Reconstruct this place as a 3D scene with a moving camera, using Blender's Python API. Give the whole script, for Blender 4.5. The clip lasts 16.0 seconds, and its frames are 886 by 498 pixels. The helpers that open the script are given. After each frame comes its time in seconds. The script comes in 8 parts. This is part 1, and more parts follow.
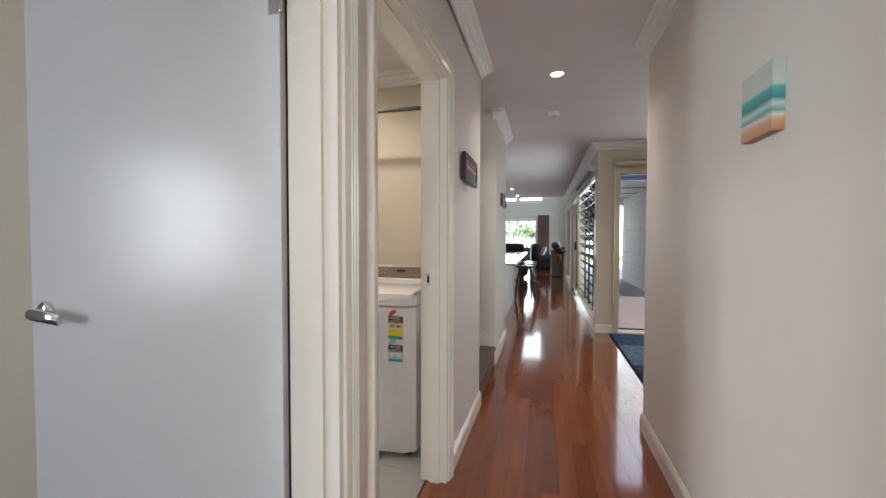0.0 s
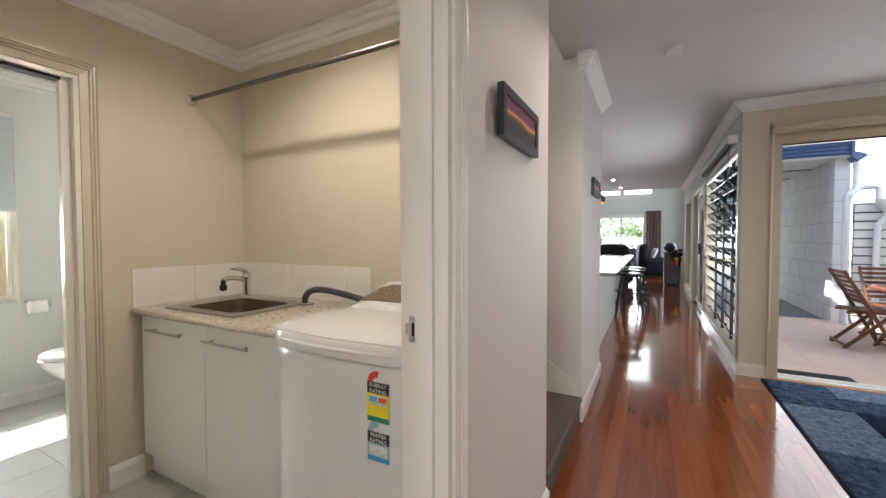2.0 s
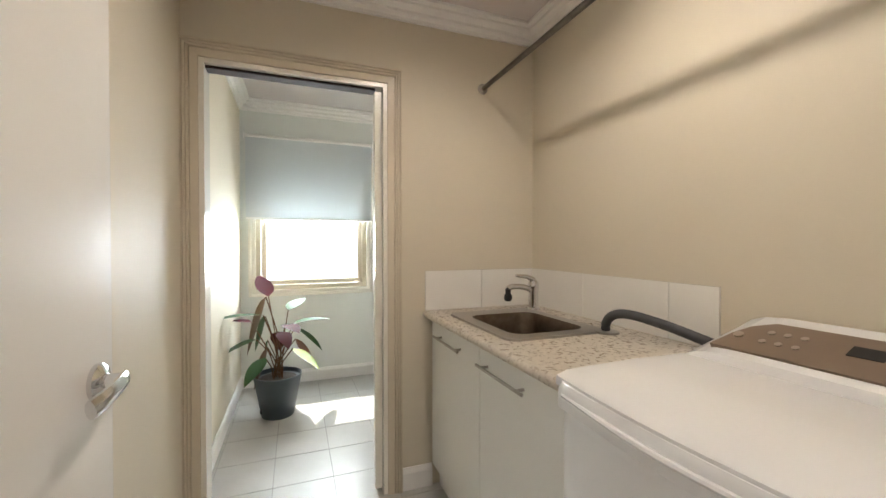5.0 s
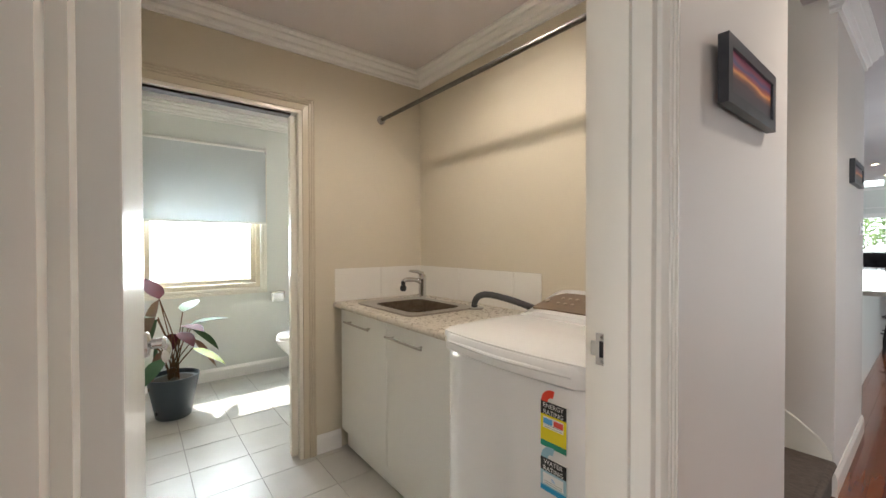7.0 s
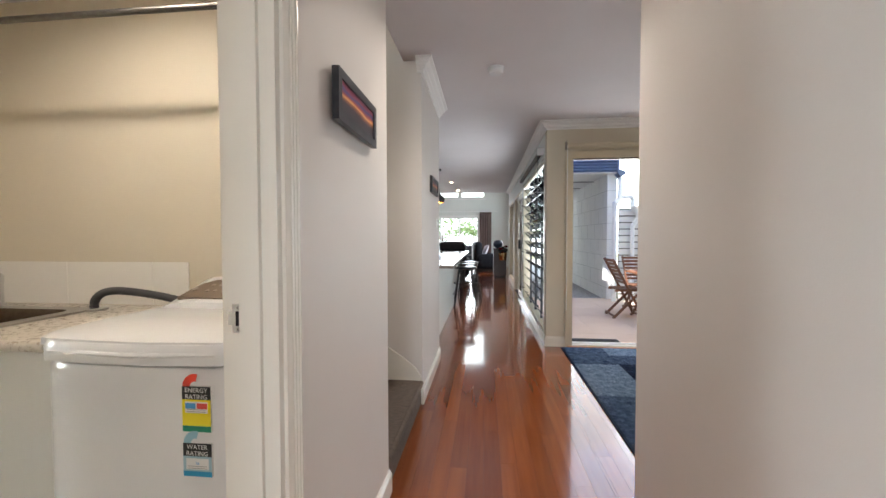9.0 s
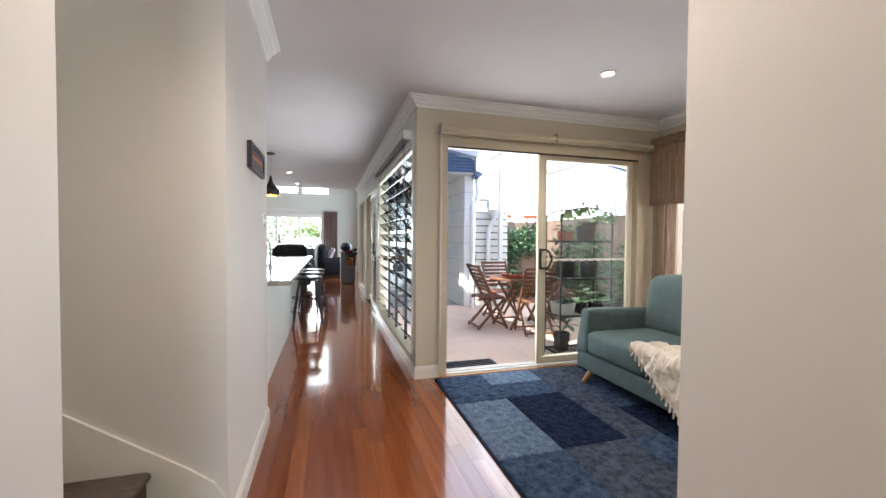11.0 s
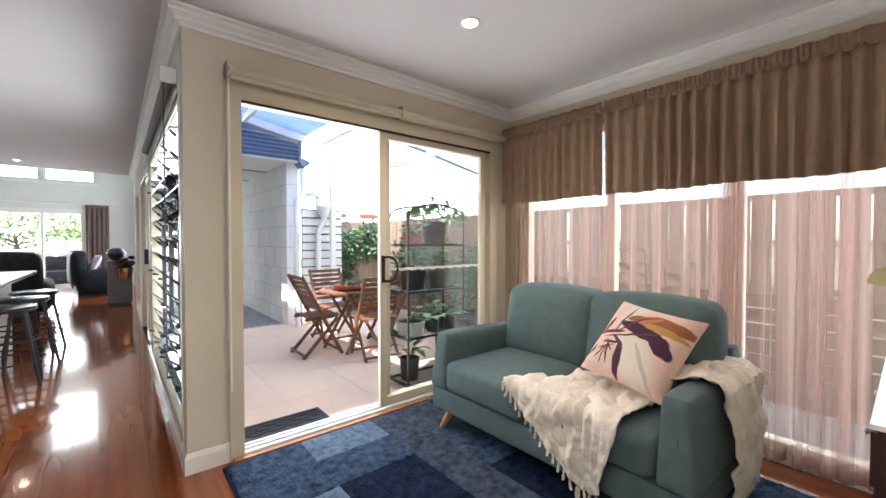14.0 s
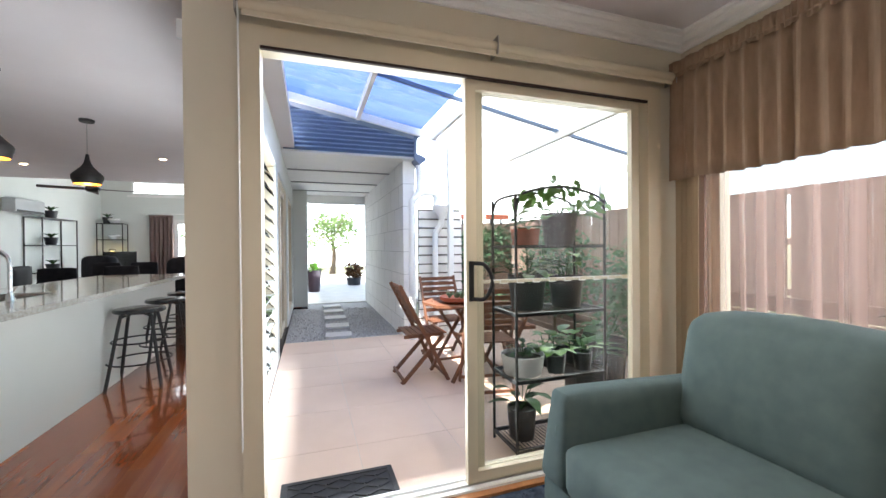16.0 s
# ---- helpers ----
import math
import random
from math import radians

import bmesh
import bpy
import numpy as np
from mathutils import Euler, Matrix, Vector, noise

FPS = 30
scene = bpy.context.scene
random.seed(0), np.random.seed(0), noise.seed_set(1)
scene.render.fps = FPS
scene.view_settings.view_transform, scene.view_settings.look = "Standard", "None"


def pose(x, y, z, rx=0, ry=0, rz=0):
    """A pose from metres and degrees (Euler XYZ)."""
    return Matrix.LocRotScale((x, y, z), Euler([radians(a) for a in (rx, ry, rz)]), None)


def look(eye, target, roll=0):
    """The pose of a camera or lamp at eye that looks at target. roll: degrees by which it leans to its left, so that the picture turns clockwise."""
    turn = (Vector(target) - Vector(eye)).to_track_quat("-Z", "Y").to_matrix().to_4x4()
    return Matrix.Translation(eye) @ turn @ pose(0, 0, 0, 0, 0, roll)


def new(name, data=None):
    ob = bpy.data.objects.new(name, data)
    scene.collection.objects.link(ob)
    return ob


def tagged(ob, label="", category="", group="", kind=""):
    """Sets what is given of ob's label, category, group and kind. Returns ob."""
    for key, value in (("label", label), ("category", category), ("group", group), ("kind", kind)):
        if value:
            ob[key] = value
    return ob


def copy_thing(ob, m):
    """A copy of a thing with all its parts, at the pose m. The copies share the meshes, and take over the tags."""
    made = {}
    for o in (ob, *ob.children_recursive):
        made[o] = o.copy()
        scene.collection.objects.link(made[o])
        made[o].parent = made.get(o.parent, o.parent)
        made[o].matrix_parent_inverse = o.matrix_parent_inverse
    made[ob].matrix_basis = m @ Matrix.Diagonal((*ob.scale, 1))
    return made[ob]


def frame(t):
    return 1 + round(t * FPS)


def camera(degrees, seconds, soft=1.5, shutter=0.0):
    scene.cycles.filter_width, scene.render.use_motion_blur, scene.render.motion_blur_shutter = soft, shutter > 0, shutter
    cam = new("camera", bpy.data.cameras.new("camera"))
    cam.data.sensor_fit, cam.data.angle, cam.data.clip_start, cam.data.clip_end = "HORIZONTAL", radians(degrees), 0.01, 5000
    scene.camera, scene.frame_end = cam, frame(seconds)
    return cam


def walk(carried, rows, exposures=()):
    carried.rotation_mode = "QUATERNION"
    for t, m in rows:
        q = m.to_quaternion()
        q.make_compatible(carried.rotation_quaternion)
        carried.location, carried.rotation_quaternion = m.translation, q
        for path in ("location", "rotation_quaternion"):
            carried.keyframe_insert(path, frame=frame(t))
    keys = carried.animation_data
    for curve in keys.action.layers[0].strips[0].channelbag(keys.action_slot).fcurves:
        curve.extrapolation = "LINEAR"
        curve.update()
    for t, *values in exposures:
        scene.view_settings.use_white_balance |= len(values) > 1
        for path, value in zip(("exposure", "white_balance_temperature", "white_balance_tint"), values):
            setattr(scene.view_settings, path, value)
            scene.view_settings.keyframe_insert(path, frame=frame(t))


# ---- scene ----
cam = camera(96.9, 16.0)
PATH = [
    (0, (0.396, 1.002, 1.242), (-0.096, 2.94, 1.186), 0.1),
    (0.5, (0.455, 1.227, 1.239), (0.081, 3.19, 1.182), -0.0),
    (1, (0.485, 1.514, 1.237), (0.069, 3.47, 1.175), 0.3),
    (1.5, (0.413, 1.801, 1.259), (-0.172, 3.713, 1.196), -0.0),
    (2, (0.366, 2.063, 1.265), (-0.572, 3.828, 1.207), -0.1),
    (2.5, (0.227, 2.212, 1.249), (-1.07, 3.734, 1.204), -0.1),
    (3, (0.093, 2.354, 1.257), (-1.513, 3.546, 1.214), -0.1),
    (3.5, (-0.01, 2.467, 1.254), (-1.807, 3.345, 1.219), -0.0),
    (4, (-0.081, 2.562, 1.241), (-1.967, 3.228, 1.214), -0.0),
    (4.2, (-0.13, 2.54, 1.24), (-2.012, 3.215, 1.214), 0.0),
    (6.3, (0.049, 2.37, 1.25), (-1.771, 3.198, 1.233), -0.2),
    (6.5, (0.101, 2.309, 1.255), (-1.67, 3.238, 1.237), -0.1),
    (7, (0.271, 2.138, 1.251), (-1.3, 3.376, 1.229), -0.1),
    (7.5, (0.381, 1.999, 1.25), (-0.871, 3.559, 1.216), -0.2),
    (8, (0.403, 1.894, 1.231), (-0.446, 3.704, 1.189), -0.1),
    (8.5, (0.41, 1.898, 1.229), (-0.07, 3.838, 1.178), -0.1),
    (9, (0.405, 2.052, 1.221), (0.192, 4.039, 1.159), -0.1),
    (11.3, (0.335, 3.241, 1.255), (1.01, 5.123, 1.202), 0.3),
    (11.5, (0.359, 3.309, 1.263), (1.112, 5.161, 1.206), 0.2),
    (12, (0.453, 3.516, 1.239), (1.379, 5.288, 1.195), 0.2),
    (12.5, (0.554, 3.695, 1.26), (1.619, 5.387, 1.215), 0.1),
    (13, (0.638, 3.854, 1.258), (1.819, 5.468, 1.221), 0.1),
    (13.5, (0.712, 3.926, 1.269), (1.96, 5.488, 1.231), -0.0),
    (14, (0.8, 4.007, 1.264), (2.079, 5.543, 1.222), -0.0),
    (14.5, (0.931, 4.169, 1.273), (2.203, 5.712, 1.22), -0.0),
    (15, (1.129, 4.347, 1.258), (2.311, 5.96, 1.207), -0.5),
    (15.5, (1.345, 4.554, 1.248), (2.328, 6.295, 1.218), -0.4),
    (16, (1.548, 4.7, 1.228), (2.191, 6.594, 1.217), -0.5),
]
walk(cam, [(t, look(eye, target, roll)) for t, eye, target, roll in PATH], [(0.0, 1.14), (0.5, 1.14), (1.5, 1.36), (3.0, 1.34), (7.0, 1.32), (9.0, 1.48), (11.5, 1.78), (12.5, 1.84), (15.0, 1.86), (16.0, 1.74)])

# ---- world, sun and daylight ----
SUN_ELEV, SUN_AZ = radians(56), radians(250)      # azimuth from +y towards +x
world = bpy.data.worlds.new("sky")
scene.world = world
world.use_nodes = True
wn = world.node_tree
sky = wn.nodes.new("ShaderNodeTexSky")
sky.sky_type = "NISHITA"
sky.sun_disc = False
sky.sun_elevation, sky.sun_rotation = SUN_ELEV, SUN_AZ
wn.links.new(sky.outputs[0], wn.nodes["Background"].inputs[0])
wn.nodes["Background"].inputs[1].default_value = 0.15
sun = new("sun", bpy.data.lights.new("sun", "SUN"))
sun.data.energy, sun.data.angle, sun.data.color = 5.0, radians(0.5), (1.0, 0.96, 0.9)
sdir = Vector((math.cos(SUN_ELEV) * math.sin(SUN_AZ), math.cos(SUN_ELEV) * math.cos(SUN_AZ), math.sin(SUN_ELEV)))
sun.matrix_world = look(sdir * 50, (0, 0, 0))


def area(name, eye, target, w, h, power, color=(1, 1, 1)):
    ob = new(name, bpy.data.lights.new(name, "AREA"))
    ob.data.shape, ob.data.size, ob.data.size_y = "RECTANGLE", w, h
    ob.data.energy, ob.data.color = power, color
    ob.matrix_world = look(eye, target)
    return ob


DAY = (0.86, 0.93, 1.0)
area("sky_patio_door", (2.4, 6.75, 1.1), (2.4, 0, 0.9), 2.0, 2.0, 14, DAY)
area("sky_nook_window", (3.95, 5.1, 1.2), (0, 5.1, 1.0), 2.3, 2.1, 17, DAY)
area("sky_louvres", (1.35, 7.9, 1.15), (-2, 7.9, 0.8), 2.3, 1.9, 25, DAY)
area("sky_living", (-1.0, 18.6, 1.2), (-1.0, 0, 1.0), 2.6, 2.0, 60, DAY)
area("sky_living_side", (1.7, 15.5, 1.6), (-4, 15.5, 1.0), 2.6, 2.4, 32, DAY)
area("sky_bath", (-4.06, 2.64, 1.15), (0, 2.64, 0.6), 0.85, 0.9, 32, DAY)
# The stair ceiling is closed; this lamp is an added fill for its walls.
area("sky_stairs", (-2.4, 4.35, 4.1), (-1.6, 4.35, 1.0), 0.8, 0.8, 12, DAY)
area("sky_entry", (0.5, -2.3, 1.4), (0.5, 5, 1.2), 0.8, 1.8, 24, (0.82, 0.90, 1.0))
area("sky_study", (-3.2, -1.0, 1.4), (0, -1.0, 1.4), 1.3, 1.3, 24, (0.86, 0.92, 1.0))
LAMPC = (1.0, 0.89, 0.79)


def spot(x, y, z, power, size=120):
    ob = new("downlight_glow", bpy.data.lights.new("downlight_glow", "SPOT"))
    ob.data.energy, ob.data.color, ob.data.spot_size, ob.data.spot_blend, ob.data.shadow_soft_size = power, LAMPC, radians(size), 0.8, 0.035
    ob.location = (x, y, z)
    return ob


CEIL = 2.48
DOWN = [(0.49, 4.11), (2.33, 5.61), (-0.37, 11.12), (-0.33, 12.68), (-2.34, 12.0), (-1.0, 3.05), (0.49, 0.9)]
for dx, dy in DOWN:
    spot(dx, dy, CEIL - (0.075 if dx == -1.0 else 0.035), 17 if dx == -1.0 else 10 if dy < 2 else 17 if dy < 6 else 8, 168 if dx == -1.0 else 140)

# ---- materials ----


def mat(name, color=(0.8, 0.8, 0.8), rough=0.5, metal=0.0, spec=0.5, trans=0.0, emit=None, estr=0.0, coat=0.0):
    m = bpy.data.materials.new(name)
    m.use_nodes = True
    b = m.node_tree.nodes["Principled BSDF"]
    b.inputs["Base Color"].default_value = (*color, 1)
    b.inputs["Roughness"].default_value = rough
    b.inputs["Metallic"].default_value = metal
    b.inputs["Specular IOR Level"].default_value = spec
    b.inputs["Transmission Weight"].default_value = trans
    b.inputs["Coat Weight"].default_value, b.inputs["Coat Roughness"].default_value = coat, 0.04
    if emit:
        b.inputs["Emission Color"].default_value = (*emit, 1)
        b.inputs["Emission Strength"].default_value = estr
    return m


def textured(name, c1, c2, scale=6.0, rough=0.5, rough2=None, bump=0.0, bscale=80.0, stretch=(1, 1, 1), metal=0.0, detail=4.0,
             rand=0.0, grain=None, coat=0.0, spec=0.5, island=False):
    """Two tones mixed by noise in object space, with bump, and a shift of tone from object to object."""
    m = mat(name, c1, rough, metal, spec, coat=coat)
    nt = m.node_tree
    N, L = nt.nodes, nt.links
    b = N["Principled BSDF"]
    tc = N.new("ShaderNodeTexCoord")
    mp = N.new("ShaderNodeMapping")
    mp.inputs["Scale"].default_value = stretch
    L.new(tc.outputs["Object"], mp.inputs["Vector"])
    oi = N.new("ShaderNodeNewGeometry" if island else "ShaderNodeObjectInfo")
    rnd = oi.outputs["Random Per Island" if island else "Random"]
    add = N.new("ShaderNodeVectorMath")
    mul = N.new("ShaderNodeVectorMath")
    mul.operation = "SCALE"
    mul.inputs[0].default_value = (37.0, 53.0, 71.0)
    L.new(rnd, mul.inputs["Scale"])
    L.new(mp.outputs[0], add.inputs[0])
    L.new(mul.outputs[0], add.inputs[1])
    n1 = N.new("ShaderNodeTexNoise")
    n1.inputs["Scale"].default_value, n1.inputs["Detail"].default_value = scale, detail
    L.new((add if rand else mp).outputs[0], n1.inputs["Vector"])
    ramp = N.new("ShaderNodeMapRange")
    ramp.inputs["From Min"].default_value, ramp.inputs["From Max"].default_value = 0.3, 0.7
    L.new(n1.outputs[0], ramp.inputs["Value"])
    fac = ramp.outputs[0]
    if rand:
        ma = N.new("ShaderNodeMath")
        ma.operation = "MULTIPLY_ADD"
        ma.use_clamp = True
        L.new(rnd, ma.inputs[0])
        ma.inputs[1].default_value = rand
        sc = N.new("ShaderNodeMath")
        sc.operation = "MULTIPLY"
        L.new(fac, sc.inputs[0])
        sc.inputs[1].default_value = 1 - rand
        L.new(sc.outputs[0], ma.inputs[2])
        fac = ma.outputs[0]
    mix = N.new("ShaderNodeMix")
    mix.data_type = "RGBA"
    mix.inputs["A"].default_value, mix.inputs["B"].default_value = (*c1, 1), (*c2, 1)
    L.new(fac, mix.inputs["Factor"])
    L.new(mix.outputs["Result"], b.inputs["Base Color"])
    if rough2 is not None:
        rr = N.new("ShaderNodeMapRange")
        rr.inputs["To Min"].default_value, rr.inputs["To Max"].default_value = rough, rough2
        L.new(n1.outputs[0], rr.inputs["Value"])
        L.new(rr.outputs[0], b.inputs["Roughness"])
    if bump:
        n2 = N.new("ShaderNodeTexNoise")
        n2.inputs["Scale"].default_value, n2.inputs["Detail"].default_value = bscale, 3
        L.new(mp.outputs[0], n2.inputs["Vector"])
        bp = N.new("ShaderNodeBump")
        bp.inputs["Strength"].default_value, bp.inputs["Distance"].default_value = bump, 0.004
        L.new(n2.outputs[0], bp.inputs["Height"])
        L.new(bp.outputs[0], b.inputs["Normal"])
    return m


def glassy(name, tint=(0.9, 0.95, 0.93), gloss=0.08, rough=0.0):
    """Thin pane: clear, with a mirror sheen that grows at grazing angles."""
    m = bpy.data.materials.new(name)
    m.use_nodes = True
    nt = m.node_tree
    N, L = nt.nodes, nt.links
    N.clear()
    out = N.new("ShaderNodeOutputMaterial")
    tr, gl, mx, fr = N.new("ShaderNodeBsdfTransparent"), N.new("ShaderNodeBsdfGlossy"), N.new("ShaderNodeMixShader"), N.new("ShaderNodeLayerWeight")
    pw, ml = N.new("ShaderNodeMath"), N.new("ShaderNodeMath")
    pw.operation, ml.operation = "POWER", "MULTIPLY_ADD"
    tr.inputs[0].default_value = (*tint, 1)
    gl.inputs["Roughness"].default_value = rough
    fr.inputs[0].default_value = 0.5
    L.new(fr.outputs["Facing"], pw.inputs[0])
    pw.inputs[1].default_value = 5.0
    L.new(pw.outputs[0], ml.inputs[0])
    ml.inputs[1].default_value, ml.inputs[2].default_value = 0.9, gloss / 2
    L.new(ml.outputs[0], mx.inputs[0])
    L.new(tr.outputs[0], mx.inputs[1])
    L.new(gl.outputs[0], mx.inputs[2])
    L.new(mx.outputs[0], out.inputs[0])
    return m


def sheer(name, color, opacity, transl=0.6, vary=0.12):
    m = bpy.data.materials.new(name)
    m.use_nodes = True
    nt = m.node_tree
    N, L = nt.nodes, nt.links
    N.clear()
    out = N.new("ShaderNodeOutputMaterial")
    tr, tl, df, m1, m2 = (N.new("ShaderNodeBsdfTransparent"), N.new("ShaderNodeBsdfTranslucent"), N.new("ShaderNodeBsdfDiffuse"),
                          N.new("ShaderNodeMixShader"), N.new("ShaderNodeMixShader"))
    tl.inputs[0].default_value = (*color, 1)
    df.inputs[0].default_value = (*color, 1)
    m1.inputs[0].default_value = transl
    L.new(df.outputs[0], m1.inputs[1])
    L.new(tl.outputs[0], m1.inputs[2])
    tc = N.new("ShaderNodeTexCoord")
    mp = N.new("ShaderNodeMapping")
    mp.inputs["Scale"].default_value = (16, 16, 0.12)
    nz = N.new("ShaderNodeTexNoise")
    nz.inputs["Scale"].default_value = 1.0
    rg = N.new("ShaderNodeMapRange")
    rg.inputs["From Min"].default_value, rg.inputs["From Max"].default_value = 0.3, 0.7
    rg.inputs["To Min"].default_value, rg.inputs["To Max"].default_value = max(0, opacity - vary), min(1, opacity + vary)
    L.new(tc.outputs["Object"], mp.inputs[0])
    L.new(mp.outputs[0], nz.inputs[0])
    L.new(nz.outputs[0], rg.inputs[0])
    L.new(rg.outputs[0], m2.inputs[0])
    L.new(tr.outputs[0], m2.inputs[1])
    L.new(m1.outputs[0], m2.inputs[2])
    L.new(m2.outputs[0], out.inputs[0])
    return m


M_WALL = textured("wall_paint_beige", (0.60, 0.54, 0.425), (0.63, 0.57, 0.45), 1.5, 0.55, 0.62, 0.08, 300)
M_WALLH = textured("wall_paint_hall", (0.655, 0.615, 0.575), (0.685, 0.645, 0.605), 1.5, 0.5, 0.6, 0.08, 300)
M_WALLC = textured("wall_paint_cool", (0.67, 0.69, 0.66), (0.71, 0.73, 0.70), 1.5, 0.82, 0.88, 0.08, 300)
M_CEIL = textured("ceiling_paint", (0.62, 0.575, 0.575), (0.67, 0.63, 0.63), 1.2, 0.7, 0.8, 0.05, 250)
M_TRIM = textured("trim_gloss_cream", (0.77, 0.735, 0.655), (0.80, 0.765, 0.685), 2.0, 0.18, 0.26)
# Copy of the cream trim, with the laundry's light put in as beige.
M_TRIMB = textured("trim_gloss_laundry_light", (0.60, 0.53, 0.41), (0.63, 0.56, 0.44), 2.0, 0.2, 0.28)
M_CORN = textured("cornice_white", (0.80, 0.79, 0.77), (0.83, 0.82, 0.80), 2.0, 0.6, 0.7, 0.03, 200)
M_DOOR = textured("door_paint_white", (0.74, 0.75, 0.78), (0.77, 0.78, 0.80), 1.2, 0.2, 0.3, 0.04, 25)
M_DOORC = textured("door_paint_cream", (0.74, 0.72, 0.68), (0.77, 0.75, 0.70), 1.2, 0.2, 0.3, 0.04, 25)
M_WOOD = textured("floor_hardwood", (0.155, 0.034, 0.012), (0.31, 0.090, 0.027), 2.2, 0.07, 0.16, 0.04, 22, (14, 0.9, 3), rand=0.6, detail=8, coat=0.5)
M_WOODR = textured("floor_hardwood_rest", (0.155, 0.034, 0.012), (0.31, 0.090, 0.027), 2.2, 0.07, 0.16, 0.04, 22, (14, 0.9, 3), rand=0.6, detail=8, coat=0.5, island=True)
M_WOODD = textured("threshold_wood", (0.36, 0.15, 0.06), (0.46, 0.2, 0.08), 3, 0.25, 0.4, 0.05, 60, (14, 1, 3))
M_GAP = mat("dark_joint", (0.03, 0.015, 0.01), 0.8)
M_TILE = textured("floor_tile_grey", (0.40, 0.39, 0.36), (0.47, 0.46, 0.43), 5.0, 0.25, 0.4, 0.05, 60, rand=0.35)
M_GROUT = textured("grout", (0.25, 0.24, 0.22), (0.3, 0.29, 0.27), 30, 0.9)
M_WHITE = mat("white_laminate", (0.80, 0.80, 0.77), 0.14)
M_ENAM = mat("white_enamel", (0.80, 0.80, 0.80), 0.18, coat=0.3)
M_CHROME = mat("chrome", (0.75, 0.75, 0.76), 0.12, 1.0)
M_STEEL = textured("brushed_steel", (0.33, 0.31, 0.28), (0.42, 0.40, 0.37), 40, 0.28, 0.4, 0.05, 200, (1, 12, 1), metal=1.0)
M_BLACK = mat("black_plastic", (0.014, 0.014, 0.015), 0.42, spec=0.3)
M_ALU = textured("cream_aluminium", (0.60, 0.52, 0.38), (0.63, 0.55, 0.41), 4, 0.3, 0.4, 0.02, 100)
M_ALUW = textured("white_aluminium", (0.78, 0.78, 0.76), (0.8, 0.8, 0.78), 4, 0.3, 0.4)
M_GLASS = glassy("pane_glass", (0.95, 0.96, 0.95), 0.05)
M_GLASST = glassy("pane_glass_tinted", (0.88, 0.87, 0.85), 0.04)
M_SMOKE = glassy("louvre_glass", (0.34, 0.38, 0.39), 0.06, rough=0.01)


# ---- mesh helpers ----


def part(name, bm, material, parent=None, label="", smooth=False, kind="", bevel=0.0):
    """Links a bmesh as one mesh object under a thing or a part."""
    if bevel:
        bmesh.ops.bevel(bm, geom=list(bm.edges), offset=bevel, segments=2, profile=0.6, affect="EDGES", clamp_overlap=True)
    bmesh.ops.recalc_face_normals(bm, faces=bm.faces)
    me = bpy.data.meshes.new(name)
    bm.to_mesh(me)
    bm.free()
    if smooth:
        me.polygons.foreach_set("use_smooth", [True] * len(me.polygons))
        me.set_sharp_from_angle(angle=radians(40))
    me.materials.append(material)
    ob = new(name, me)
    if parent:
        ob.parent = parent
    if label:
        ob["label"] = label
    if kind:
        ob["kind"] = kind
    return ob


def thing(name, label, category, at=(0, 0, 0), rz=0.0, group=""):
    ob = new(name)
    ob.empty_display_size = 0.1
    ob.location, ob.rotation_euler = at, (0, 0, radians(rz))
    return tagged(ob, label, category, group)


def structure(name, bm, material, label, category="", **k):
    ob = part(name, bm, material, None, "", **k)
    return tagged(ob, label, category, "", "structure")


def bx(bm, x0, x1, y0, y1, z0, z1):
    vs = [bm.verts.new((x, y, z)) for x in (min(x0, x1), max(x0, x1)) for y in (min(y0, y1), max(y0, y1)) for z in (min(z0, z1), max(z0, z1))]
    for f in ((0, 1, 3, 2), (4, 6, 7, 5), (0, 4, 5, 1), (2, 3, 7, 6), (0, 2, 6, 4), (1, 5, 7, 3)):
        bm.faces.new([vs[i] for i in f])
    return vs


def boxes(*bb):
    bm = bmesh.new()
    for b in bb:
        bx(bm, *b)
    return bm


def holed_slab(x0, x1, y0, y1, hx0, hx1, hy0, hy1, z0, z1):
    """One slab with a square hole cut through it."""
    bm = bmesh.new()
    o, h = ((x0, y0), (x1, y0), (x1, y1), (x0, y1)), ((hx0, hy0), (hx1, hy0), (hx1, hy1), (hx0, hy1))
    rows = [[bm.verts.new((x, y, z)) for x, y in q] for q, z in ((o, z1), (h, z1), (h, z0), (o, z0))]
    for a, b in zip(rows, rows[1:] + rows[:1]):
        for i in range(4):
            bm.faces.new((a[i], a[(i + 1) % 4], b[(i + 1) % 4], b[i]))
    return bm


def ring(bm, c, n, r, seg, ry=None):
    n = Vector(n).normalized()
    u = n.orthogonal().normalized() if abs(n.z) < 0.99 else Vector((1, 0, 0))
    if abs(n.z) < 0.99:
        u = Vector((0, 0, 1)).cross(n).normalized()
    v = n.cross(u)
    ry = ry or r
    return [bm.verts.new(Vector(c) + u * r * math.cos(2 * math.pi * i / seg) + v * ry * math.sin(2 * math.pi * i / seg)) for i in range(seg)]


def skin(bm, rings, caps=True):
    for a, b in zip(rings, rings[1:]):
        k = len(a)
        for i in range(k):
            bm.faces.new((a[i], a[(i + 1) % k], b[(i + 1) % k], b[i]))
    if caps:
        bm.faces.new(list(reversed(rings[0])))
        bm.faces.new(rings[-1])


